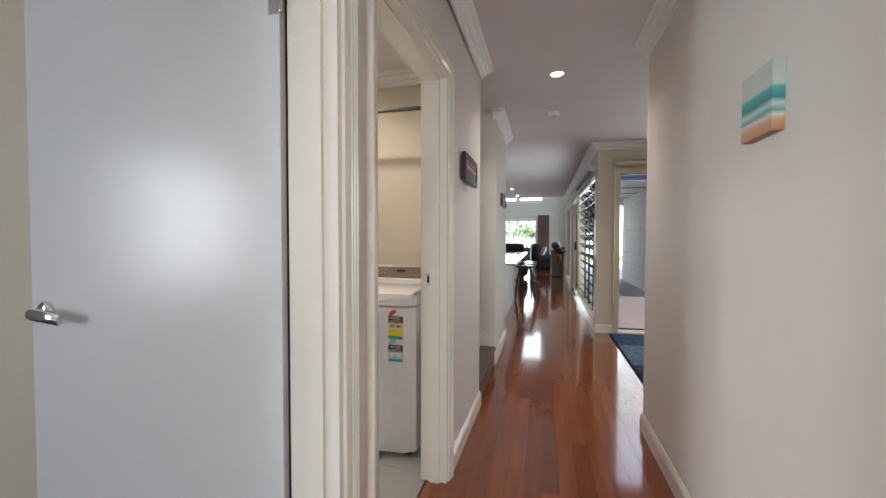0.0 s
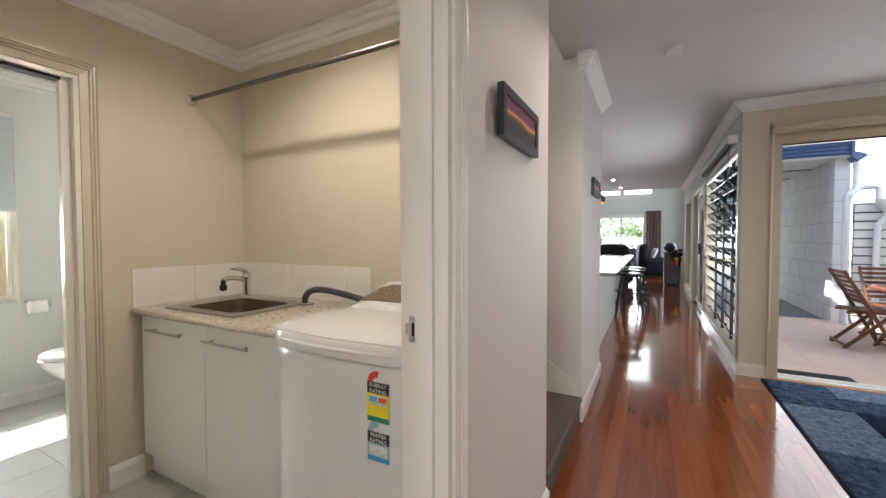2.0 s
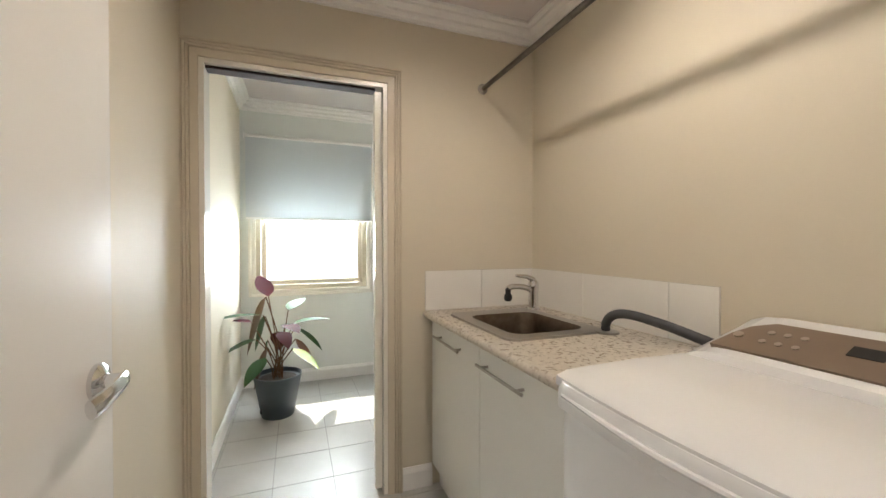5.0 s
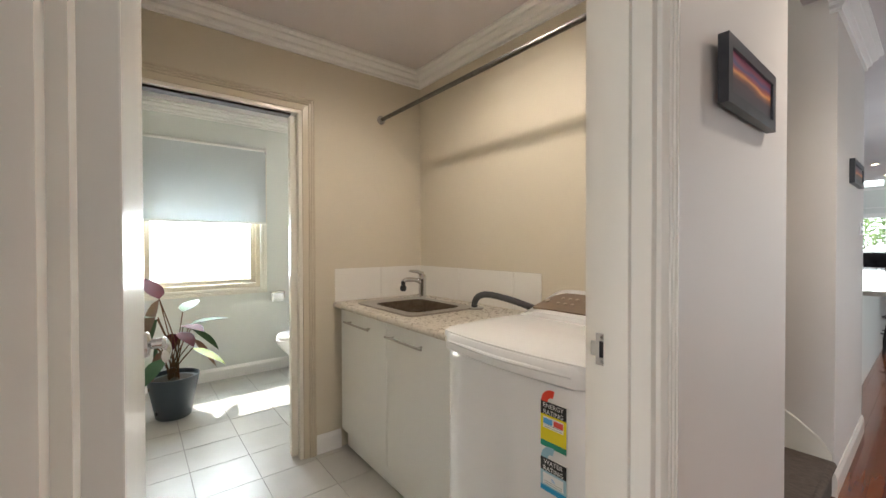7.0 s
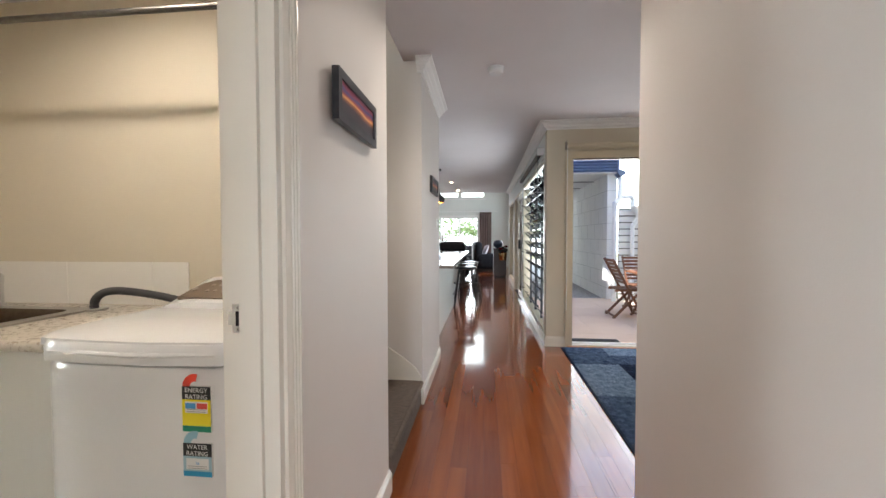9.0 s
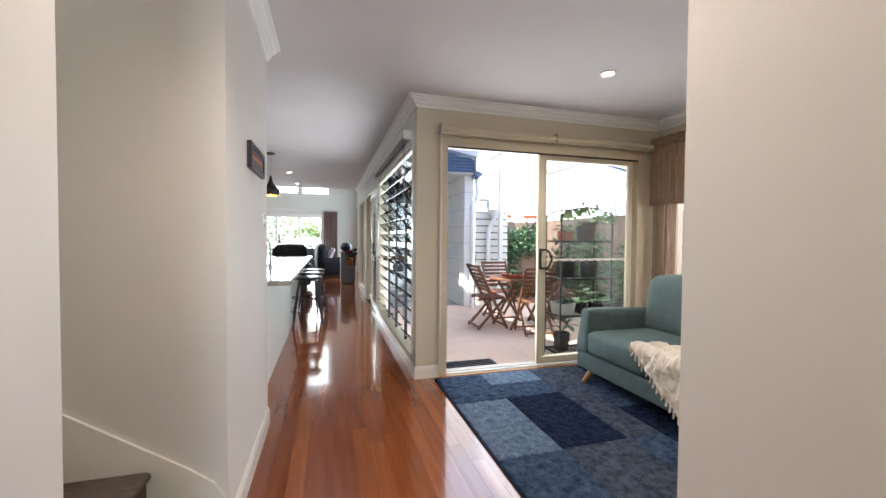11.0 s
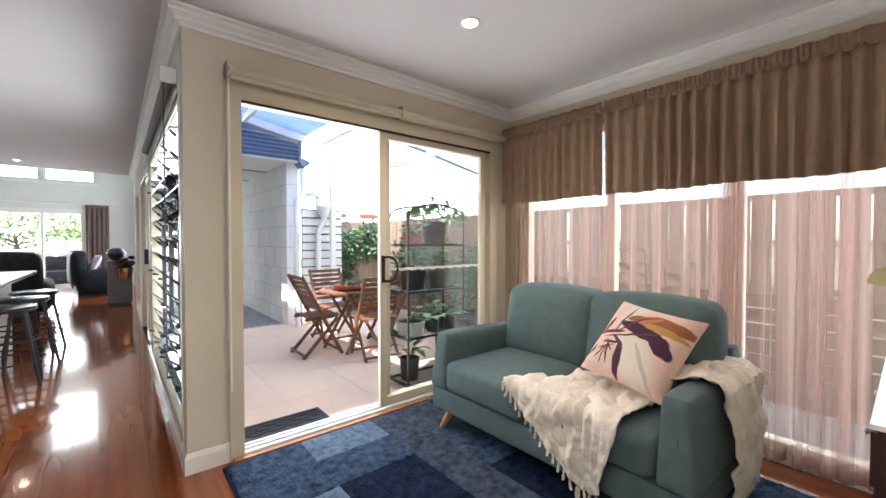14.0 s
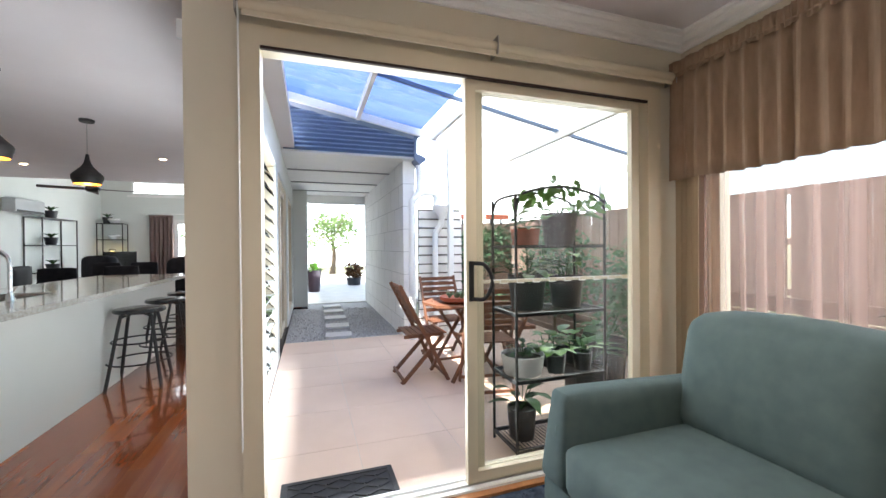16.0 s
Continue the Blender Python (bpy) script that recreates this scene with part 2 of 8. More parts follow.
def tube(bm, pts, r, seg=10, caps=True, ry=None):
    pts = [Vector(p) for p in pts]
    rings = []
    for i, p in enumerate(pts):
        d = (pts[min(i + 1, len(pts) - 1)] - pts[max(i - 1, 0)])
        rr = r[i] if isinstance(r, (list, tuple)) else r
        rings.append(ring(bm, p, d, rr, seg, ry))
    skin(bm, rings, caps)
    return bm


def curve_pts(ctrl, n=16):
    """Catmull-Rom through the control points."""
    c = [Vector(p) for p in ctrl]
    c = [2 * c[0] - c[1]] + c + [2 * c[-1] - c[-2]]
    out = []
    for i in range(1, len(c) - 2):
        for k in range(n):
            t = k / n
            out.append(0.5 * ((2 * c[i]) + (c[i + 1] - c[i - 1]) * t + (2 * c[i - 1] - 5 * c[i] + 4 * c[i + 1] - c[i + 2]) * t * t + (3 * c[i] - c[i - 1] - 3 * c[i + 1] + c[i + 2]) * t ** 3))
    out.append(c[-2])
    return out


def lathe(bm, profile, seg=24, c=(0, 0, 0)):
    """profile: (radius, z) from bottom to top; radius 0 closes the end."""
    prev = None
    for r, z in profile:
        cur = [bm.verts.new((c[0], c[1], c[2] + z))] if r <= 1e-6 else [
            bm.verts.new((c[0] + r * math.cos(2 * math.pi * i / seg), c[1] + r * math.sin(2 * math.pi * i / seg), c[2] + z)) for i in range(seg)]
        if prev:
            if len(prev) == 1 and len(cur) > 1:
                for i in range(seg):
                    bm.faces.new((prev[0], cur[(i + 1) % seg], cur[i]))
            elif len(cur) == 1 and len(prev) > 1:
                for i in range(seg):
                    bm.faces.new((prev[i], prev[(i + 1) % seg], cur[0]))
            elif len(cur) > 1:
                for i in range(seg):
                    bm.faces.new((prev[i], prev[(i + 1) % seg], cur[(i + 1) % seg], cur[i]))
        prev = cur
    return bm


def sweep(bm, path, profile, place, closed=False):
    """A closed profile of (offset to the path's left, depth) along a mitred path of (u, v); place(u, v, depth) gives the point."""
    P = [Vector(p) for p in path]
    n = len(P)
    rows = []
    for i in range(n):
        a = (P[i] - P[i - 1]).normalized() if (i or closed) else (P[1] - P[0]).normalized()
        b = (P[(i + 1) % n] - P[i]).normalized() if (i < n - 1 or closed) else a
        na, nb = Vector((-a.y, a.x)), Vector((-b.y, b.x))
        off = (na + nb) / max(0.15, 1 + na.dot(nb))
        rows.append([bm.verts.new(place(P[i].x + off.x * o, P[i].y + off.y * o, d)) for o, d in profile])
    k = len(profile)
    for i in range(n if closed else n - 1):
        r0, r1 = rows[i], rows[(i + 1) % n]
        for j in range(k):
            bm.faces.new((r0[j], r0[(j + 1) % k], r1[(j + 1) % k], r1[j]))
    if not closed:
        bm.faces.new(rows[0])
        bm.faces.new(list(reversed(rows[-1])))
    return bm


def wall(name, axis, face0, face1, u0, u1, z1, holes, material, label, z0=0.0):
    """A wall along an axis ('x' or 'y') between two faces, from u0 to u1, with holes (ua, ub, za, zb) through it."""
    bm = bmesh.new()
    cuts = sorted({u0, u1, *[h[0] for h in holes], *[h[1] for h in holes]})
    for a, b in zip(cuts, cuts[1:]):
        if b - a < 1e-6:
            continue
        hs = sorted([h for h in holes if h[0] <= a + 1e-6 and h[1] >= b - 1e-6], key=lambda h: h[2])
        z = z0
        spans = []
        for h in hs:
            if h[2] > z + 1e-6:
                spans.append((z, h[2]))
            z = h[3]
        if z < z1 - 1e-6:
            spans.append((z, z1))
        for za, zb in spans:
            if axis == "y":
                bx(bm, face0, face1, a, b, za, zb)
            else:
                bx(bm, a, b, face0, face1, za, zb)
    return structure(name, bm, material, label)


CORN = [(0.0, -0.09), (0.014, -0.09), (0.014, -0.074), (0.022, -0.068), (0.034, -0.063), (0.034, -0.048), (0.05, -0.040), (0.062, -0.032),
        (0.062, -0.02), (0.085, -0.014), (0.085, 0.0), (0.0, 0.0)]
SKIRT = [(0.0, 0.0), (0.014, 0.0), (0.014, 0.085), (0.011, 0.095), (0.009, 0.1), (0.005, 0.112), (0.0, 0.112)]


def cornice(path, z=CEIL, closed=False, name="cornice"):
    bm = sweep(bmesh.new(), path, CORN, lambda u, v, d: (u, v, z + d), closed)
    return structure(name, bm, M_CORN, "white stepped plaster cornice round the top of the walls")


def skirting(path, material=None, name="baseboard"):
    bm = sweep(bmesh.new(), path, SKIRT, lambda u, v, d: (u, v, d))
    return structure(name, bm, material or M_TRIM, "cream gloss painted skirting board along the wall")


ARCH = [(0.0, 0.0), (0.0, 0.012), (0.030, 0.016), (0.034, 0.010), (0.038, 0.018), (0.044, 0.019), (0.047, 0.013), (0.051, 0.021),
        (0.057, 0.022), (0.060, 0.015), (0.064, 0.023), (0.070, 0.023), (0.072, 0.0)]


def architrave(name, axis, face, side, u0, u1, h, label, material=None):
    """Ribbed frame round a door opening; the path runs so that left is outwards."""
    if axis == "y":
        place = lambda u, v, d: (face + side * d, u, v)
    else:
        place = lambda u, v, d: (u, face + side * d, v)
    k = 0.72 if face > -1 else 1.0
    bm = sweep(bmesh.new(), [(u0, 0.0), (u0, h), (u1, h), (u1, 0.0)], [(o * k, d) for o, d in ARCH], place)
    return structure(name, bm, material or M_TRIM, label)

# ---- the large structure ----
XL, XR, YN, YE = -0.05, 1.035, 6.50, 3.757
LC = 2.44
structure("ground", boxes((-400, 400, -400, 400, -0.6, -0.12)), textured("earth", (0.10, 0.12, 0.05), (0.2, 0.18, 0.1), 1.0, 0.9), "grassy earth round the house")
structure("slab", boxes((-4.2, 1.2, -2.7, 18.5, -0.11, -0.031), (1.2, 3.85, 3.6, 6.6, -0.11, -0.031), (1.2, 1.5, 13.4, 18.5, -0.11, -0.031)), M_GAP, "dark floor slab under the boards")

# outer and inner walls
wall("wall_hall_west", "y", XL - 0.13, XL, -2.6, 3.85, CEIL + 0.1, [(0.96, 1.88, 0, 2.05), (2.07, 2.92, 0, 2.05)], M_WALLH, "beige painted hall wall with two door openings")
wall("wall_stair_end", "y", XL - 0.13, XL, 4.86, 5.94, 4.2, [], M_WALLH, "beige painted hall wall between the stairs and the kitchen")
wall("wall_over_stairs", "y", XL - 0.124, XL - 0.004, 3.85, 4.86, 4.2, [(3.85, 4.86, 0, CEIL + 0.04)], M_WALLH, "beige wall above the stair opening")
wall("wall_stair_south", "x", 3.745, 3.85, -3.2, XL - 0.13, 4.2, [], M_WALL, "beige wall between the laundry and the stairs")
wall("wall_stair_north", "x", 4.86, 4.98, -3.2, XL - 0.13, 4.2, [], M_WALLH, "beige wall on the far side of the stairs")
wall("wall_kitchen_south", "x", 5.82, 5.94, -4.2, XL - 0.13, CEIL, [], M_WALLC, "pale painted kitchen wall")
wall("wall_stair_back", "y", -3.33, -3.2, 3.745, 5.82, 4.2, [], M_WALLH, "beige wall at the top of the stairs")
wall("wall_hall_east", "y", XR, XR + 0.11, -2.6, YE, CEIL, [], M_WALLH, "beige painted hall wall")
wall("wall_nook_south", "x", YE - 0.12, YE, XR + 0.11, 3.82, CEIL, [], M_WALL, "beige painted wall of the sitting nook")
wall("wall_nook_east", "y", 3.70, 3.82, YE, 6.62, CEIL, [(3.95, 6.33, 0.06, 2.16)], M_WALL, "beige painted wall with a wide window")
wall("wall_nook_north", "x", YN, YN + 0.12, 1.08, 3.82, CEIL, [(1.32, 3.50, 0.0, 2.12)], M_WALL, "beige painted wall with a sliding patio door")
wall("wall_side_east", "y", 1.08, 1.22, YN + 0.12, 13.4, CEIL, [(6.68, 9.15, 0.12, 2.1), (9.45, 11.3, 0.0, 2.1), (11.6, 13.1, 0.12, 2.1)], M_WALLC, "pale painted wall with louvres and a sliding door")
wall("wall_living_east", "y", 1.38, 1.5, 13.4, 18.4, 4.6, [(13.9, 17.2, 0.0, 3.4)], M_WALLC, "pale painted living room wall with a tall window")
wall("wall_living_return", "x", 13.4, 13.5, 1.08, 1.38, 4.6, [], M_WALLC, "pale painted return of the living room wall")
wall("wall_living_north", "x", 18.3, 18.42, -4.15, 1.5, 4.6, [(-2.28, 0.2, 0.0, 2.1), (-3.3, -0.68, 2.82, 3.2), (-0.60, 0.38, 2.82, 4.3)], M_WALLC, "pale painted wall with a wide sliding door and high windows")
wall("wall_living_west", "y", -4.15, -4.03, 5.73, 18.3, 4.6, [], M_WALLC, "pale painted living room wall")
wall("wall_kitchen_stub", "x", 11.3, 11.46, -4.03, -2.3, CEIL, [], M_WALLH, "cream wall end between kitchen and dining room")
wall("wall_entry_south", "x", -2.72, -2.6, -4.2, XR + 0.11, CEIL, [(0.1, 0.95, 0.0, 2.1)], M_WALLH, "beige wall round the front door")
wall("wall_laundry_south", "x", 1.93, 2.04, -3.9, XL - 0.13, CEIL, [], M_WALL, "beige painted wall behind the open laundry door")
wall("wall_laundry_west", "y", -2.14, -2.03, 2.04, 3.745, CEIL, [(2.105, 2.91, 0, 2.03)], M_WALL, "beige painted wall with a cavity sliding door")
wall("wall_bath_west", "y", -4.0, -3.88, 2.04, 4.7, CEIL, [(2.16, 3.12, 0.84, 2.05)], M_WALLC, "pale painted bathroom wall with a window")
wall("wall_bath_north", "x", 4.6, 4.7, -3.9, -2.03, CEIL, [], M_WALLC, "pale painted bathroom wall")
wall("wall_bath_east", "y", -2.14, -2.03, 3.85, 4.6, CEIL, [], M_WALLC, "pale painted bathroom wall")
wall("wall_study_west", "y", -3.4, -3.28, -2.6, 1.93, CEIL, [(-1.7, -0.3, 0.7, 2.1)], textured("wall_paint_grey", (0.42, 0.46, 0.46), (0.45, 0.49, 0.49), 1.5, 0.5, 0.6, 0.05, 200), "grey green painted wall of the front room")

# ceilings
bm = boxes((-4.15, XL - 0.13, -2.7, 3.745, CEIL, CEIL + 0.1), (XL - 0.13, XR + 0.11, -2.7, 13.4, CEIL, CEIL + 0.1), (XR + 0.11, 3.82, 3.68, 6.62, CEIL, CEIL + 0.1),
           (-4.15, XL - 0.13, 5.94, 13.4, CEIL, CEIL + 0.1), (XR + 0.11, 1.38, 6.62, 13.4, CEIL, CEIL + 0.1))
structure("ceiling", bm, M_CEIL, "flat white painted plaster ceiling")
structure("ceiling_edge", boxes((-4.15, 1.38, 13.3, 13.4, CEIL + 0.1, 4.6)), M_WALLC, "pale upstand where the ceiling steps up")
structure("ceiling_living", boxes((-4.15, 1.5, 13.3, 18.42, 4.6, 4.7)), M_CEIL, "high white ceiling of the living room")
structure("ceiling_stairs", boxes((-3.33, XL, 3.70, 4.93, 4.2, 4.3)), M_CEIL, "high ceiling over the stairs")

cornice([(XL - 0.13, 3.85), (XL, 3.85), (XL, -2.6), (XR, -2.6), (XR, YE), (3.7, YE), (3.7, YN), (1.08, YN), (1.08, 13.4)])
cornice([(XL, 5.94), (XL, 4.86), (XL - 0.03, 4.86)])
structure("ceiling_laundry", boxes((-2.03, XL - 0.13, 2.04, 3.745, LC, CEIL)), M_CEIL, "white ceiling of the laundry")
cornice([(-2.03, 3.745), (-2.03, 2.04), (-0.18, 2.04), (-0.18, 3.745)], LC, closed=True)
cornice([(-3.88, 4.6), (-3.88, 2.04), (-2.14, 2.04), (-2.14, 4.6)], closed=True)
cornice([(-3.28, 1.93), (-3.28, -2.6), (-0.18, -2.6), (-0.18, 1.93)], closed=True)

skirting([(XL - 0.05, 3.85), (XL, 3.85), (XL, 2.975)])
skirting([(XL, 0.90), (XL, -2.6)])
skirting([(XR, -2.6), (XR, YE), (3.7, YE), (3.7, YN), (3.53, YN)])
skirting([(1.29, YN), (1.08, YN), (1.08, 9.40)])
skirting([(XL, 5.94), (XL, 4.86), (XL - 0.03, 4.86)])
skirting([(-2.03, 3.14), (-2.03, 2.985)], M_CORN)
skirting([(-3.88, 4.6), (-3.88, 2.04), (-2.14, 2.04)], M_CORN)

architrave("architrave_laundry", "y", XL, 1, 2.07, 2.92, 2.05, "cream gloss ribbed architrave round the laundry door")
architrave("architrave_front_room", "y", XL, 1, 0.96, 1.88, 2.05, "cream gloss ribbed architrave round the front room door")
architrave("architrave_bathroom", "y", -2.03, 1, 2.105, 2.91, 2.03, "cream gloss ribbed bathroom door architrave, coloured beige for the laundry's light", M_TRIMB)
# door linings
for nm, y0, y1, fa, fb, h in (("lining_laundry", 2.07, 2.92, XL - 0.13, XL, 2.05), ("lining_front_room", 0.96, 1.88, XL - 0.13, XL, 2.05), ("lining_bathroom", 2.105, 2.91, -2.14, -2.03, 2.03)):
    bm = boxes((fa - 0.003, fb + 0.003, y0, y0 + 0.02, 0, h), (fa - 0.003, fb + 0.003, y1 - 0.02, y1, 0, h), (fa - 0.003, fb + 0.003, y0 + 0.02, y1 - 0.02, h - 0.02, h))
    if nm != "lining_bathroom":
        xm = (fa + fb) / 2
        for yy in ((y0 + 0.02, y0 + 0.032), (y1 - 0.032, y1 - 0.02)):
            bx(bm, xm - 0.02, xm + 0.03, yy[0], yy[1], 0, h - 0.02)
        bx(bm, xm - 0.02, xm + 0.03, y0 + 0.032, y1 - 0.032, h - 0.032, h - 0.02)
    structure(nm, bm, M_TRIM, "cream gloss timber door lining with a stop bead")


def lean(ob):
    """The hall's west wall runs a little out of square."""
    for v in ob.data.vertices:
        if -0.3 < v.co.x < 0.1:
            v.co.x -= 0.036 * min(1.0, max(0.0, (3.85 - v.co.y) / 1.9))


for o in list(scene.objects):
    if o.type == "MESH" and (o.name in ("wall_hall_west", "architrave_laundry", "architrave_front_room", "lining_laundry", "lining_front_room") or (o.name.startswith("baseboard") and min(v.co.x for v in o.data.vertices) > -0.2 and max(v.co.x for v in o.data.vertices) < 0.1 and min(v.co.y for v in o.data.vertices) < 4)):
        lean(o)

# ---- doors ----


def lever(parent, x, z, face, sx, label="satin chrome lever handle"):
    """Round rose and bent lever on the face at y = face (its sign is the side); sx: the way the lever points."""
    s = 1 if face > 0 else -1
    h = part("handle", lathe(bmesh.new(), [(0, 0), (0.032, 0), (0.032, 0.007), (0.027, 0.012), (0.013, 0.015), (0.013, 0.045), (0, 0.047)], 24), M_CHROME, parent, label, True)
    h.location, h.rotation_euler = (x, face, z), (radians(-90 * s), 0, 0)
    bm = bmesh.new()
    tube(bm, curve_pts([(0, 0.042 * s, 0), (0.03 * sx, 0.046 * s, 0), (0.08 * sx, 0.048 * s, -0.004), (0.115 * sx, 0.042 * s, -0.010)], 4), 0.008, 10, True, 0.0165)
    lv = part("lever", bm, M_CHROME, parent, "", True)
    lv.location = (x, face, z)


def hinged_door(label, hinge, rz, width, material, lever_z, hinge_side):
    """A flush door that runs from its hinge along its own +x."""
    d = thing("door", label, "door", hinge, rz)
    part("leaf", boxes((0.003, width, -0.018, 0.018, 0.012, 2.03)), material, d, "", bevel=0.002)
    for s in (1, -1):
        lever(d, width - 0.062, lever_z, 0.018 * s, -1)
    part("latch_plate", boxes((width - 0.001, width + 0.002, -0.012, 0.012, lever_z - 0.03, lever_z + 0.03)), M_STEEL, d)
    for hz in (0.22, 1.84):
        hg = part("hinge", lathe(bmesh.new(), [(0, -0.05), (0.0065, -0.05), (0.0065, -0.018), (0.0055, -0.016), (0.0065, -0.014), (0.0065, 0.014), (0.0055, 0.016), (0.0065, 0.018), (0.0065, 0.05), (0, 0.05)], 12), M_CHROME, d, "bright chrome butt hinge", True)
        hg.location = (-0.002, 0.024 * hinge_side, hz)
        a, b = sorted((0.018 * hinge_side, 0.0205 * hinge_side))
        part("hinge_leaf", boxes((0.003, 0.032, a, b, hz - 0.05, hz + 0.05)), M_CHROME, d)
    return d


hinged_door("white flush laundry door, wide open against the wall", (-0.212, 2.112, 0), 178, 0.82, M_DOORC, 1.0, -1)
hinged_door("white flush front room door, standing wide open", (-0.231, 1.868, 0), 181.0, 0.857, M_DOOR, 1.02, 1)
# Black strip set in the hinge gap to stand for its shade.
structure("door_seal", boxes((-0.234, -0.2205, 1.872, 1.90, 0.012, 2.03)), M_BLACK, "black strip put in for the shade in the front room door's hinge gap")
# strike plate on the laundry jamb
sp = thing("strike_plate", "small bright steel strike plate screwed to the door jamb", "door hardware")
bm = boxes((-0.176, -0.148, 2.8975, 2.9, 1.0, 1.016), (-0.176, -0.148, 2.8975, 2.9, 1.05, 1.066), (-0.176, -0.168, 2.8975, 2.9, 1.016, 1.05), (-0.156, -0.148, 2.8975, 2.9, 1.016, 1.05), (-0.187, -0.176, 2.8975, 2.9, 1.018, 1.048))
part("plate", bm, M_CHROME, sp)
for sz in (1.008, 1.058):
    o = part("screw", lathe(bmesh.new(), [(0, 0), (0.004, 0), (0.003, 0.0015), (0, 0.0015)], 10), M_STEEL, sp)
    o.location, o.rotation_euler = (-0.162, 2.8975, sz), (radians(90), 0, 0)
part("keep", boxes((-0.168, -0.156, 2.899, 2.901, 1.016, 1.05)), M_BLACK, sp)
# cavity slider pushed into the wall beside the bathroom opening
cs = thing("cavity_door", "cream cavity sliding door pushed almost wholly into its wall", "door")
part("leaf", boxes((-2.105, -2.068, 2.855, 3.60, 0.012, 2.0)), M_TRIM, cs)
part("edge_pull", boxes((-2.096, -2.077, 2.8525, 2.856, 0.98, 1.07)), M_STEEL, cs, "brushed steel edge pull")
part("track", boxes((-2.115, -2.055, 2.125, 2.855, 1.998, 2.012)), M_GAP, cs, "dark track in the door head")

# ---- laundry ----
CX0, CX1, CF = -2.03, -0.93, 3.13
cab = thing("base_cabinet", "white gloss laminate base cabinet with two closed doors under the bench", "cabinet")
part("body", boxes((CX0 + 0.04, CX1 - 0.01, CF + 0.02, 3.74, 0.13, 0.64), (CX0 + 0.04, CX1 - 0.01, CF + 0.02, CF + 0.04, 0.64, 0.865), (CX1 - 0.026, CX1 - 0.01, CF + 0.04, 3.74, 0.64, 0.865)), M_WHITE, cab)
part("kickboard", boxes((CX0 + 0.015, CX1 - 0.01, CF + 0.05, CF + 0.066, 0.0, 0.13)), M_WHITE, cab)
part("filler", boxes((CX0, CX0 + 0.037, CF + 0.03, CF + 0.046, 0.13, 0.865)), M_WHITE, cab)
for x0, x1, a, b in ((-1.99, -1.449, -1.888, -1.59), (-1.445, -0.945, -1.412, -1.104)):
    dr = part("door", boxes((x0, x1, CF, CF + 0.018, 0.132, 0.862)), M_WHITE, cab, "", bevel=0.0015)
    bm = tube(bmesh.new(), [(a, CF - 0.03, 0.80), (b, CF - 0.03, 0.80)], 0.006, 10)
    for q in (a + 0.035, b - 0.035):
        tube(bm, [(q, CF, 0.80), (q, CF - 0.03, 0.80)], 0.005, 8)
    part("handle", bm, M_STEEL, dr, "brushed steel bar handle", True)

M_LAM = textured("speckled_laminate", (0.44, 0.39, 0.32), (0.56, 0.51, 0.43), 75, 0.22, 0.35, 0.02, 200, detail=6)
SX0, SX1, SY0, SY1 = -1.80, -1.37, 3.235, 3.58
bt = thing("laundry_bench", "grey and beige speckled laminate benchtop with a rolled edge", "benchtop")
part("top", holed_slab(CX0, CX1, CF - 0.02, 3.735, SX0, SX1, SY0, SY1, 0.868, 0.9), M_LAM, bt)
part("front_edge", tube(bmesh.new(), [(CX0, CF - 0.02, 0.884), (CX1, CF - 0.02, 0.884)], 0.0165, 14), M_LAM, bt, "", True)


def rounded_rect(x0, x1, y0, y1, r, k=5):
    out = []
    for cx, cy, a0 in ((x1 - r, y0 + r, -90), (x1 - r, y1 - r, 0), (x0 + r, y1 - r, 90), (x0 + r, y0 + r, 180)):
        for i in range(k + 1):
            a = radians(a0 + 90 * i / k)
            out.append((cx + r * math.cos(a), cy + r * math.sin(a)))
    return out


def loops(bm, specs, cap_last=True):
    """specs: (x0, x1, y0, y1, r, z) outlines joined one to the next."""
    rows = [[bm.verts.new((x, y, s[5])) for x, y in rounded_rect(*s[:5])] for s in specs]
    skin(bm, rows, False)
    if cap_last:
        bm.faces.new(rows[-1])
    return bm


sk = thing("laundry_sink", "stainless steel inset laundry sink with a rounded bowl", "sink")
part("rim", loops(bmesh.new(), [(-1.895, -1.30, 3.175, 3.625, 0.05, 0.901), (-1.89, -1.305, 3.18, 3.62, 0.045, 0.908), (SX0 + 0.005, SX1 - 0.005, SY0 + 0.005, SY1 - 0.005, 0.06, 0.906)], False), M_STEEL, sk, "", True)
# Same steel as the rim, but a dark reflection is put into the colour.
part("bowl", loops(bmesh.new(), [(SX0 + 0.005, SX1 - 0.005, SY0 + 0.005, SY1 - 0.005, 0.06, 0.906), (SX0 + 0.012, SX1 - 0.012, SY0 + 0.012, SY1 - 0.012, 0.06, 0.89), (SX0 + 0.02, SX1 - 0.02, SY0 + 0.02, SY1 - 0.02, 0.06, 0.68), (SX0 + 0.05, SX1 - 0.05, SY0 + 0.05, SY1 - 0.05, 0.05, 0.665)]), textured("bowl_steel_dark_reflection", (0.11, 0.085, 0.065), (0.16, 0.13, 0.10), 30, 0.3, 0.4, metal=1.0), sk, "", True)
dn = part("drain", lathe(bmesh.new(), [(0, 0.004), (0.028, 0.004), (0.034, 0.0), (0, 0.0)], 20), M_CHROME, sk, "", True)
dn.location = (-1.585, 3.41, 0.666)

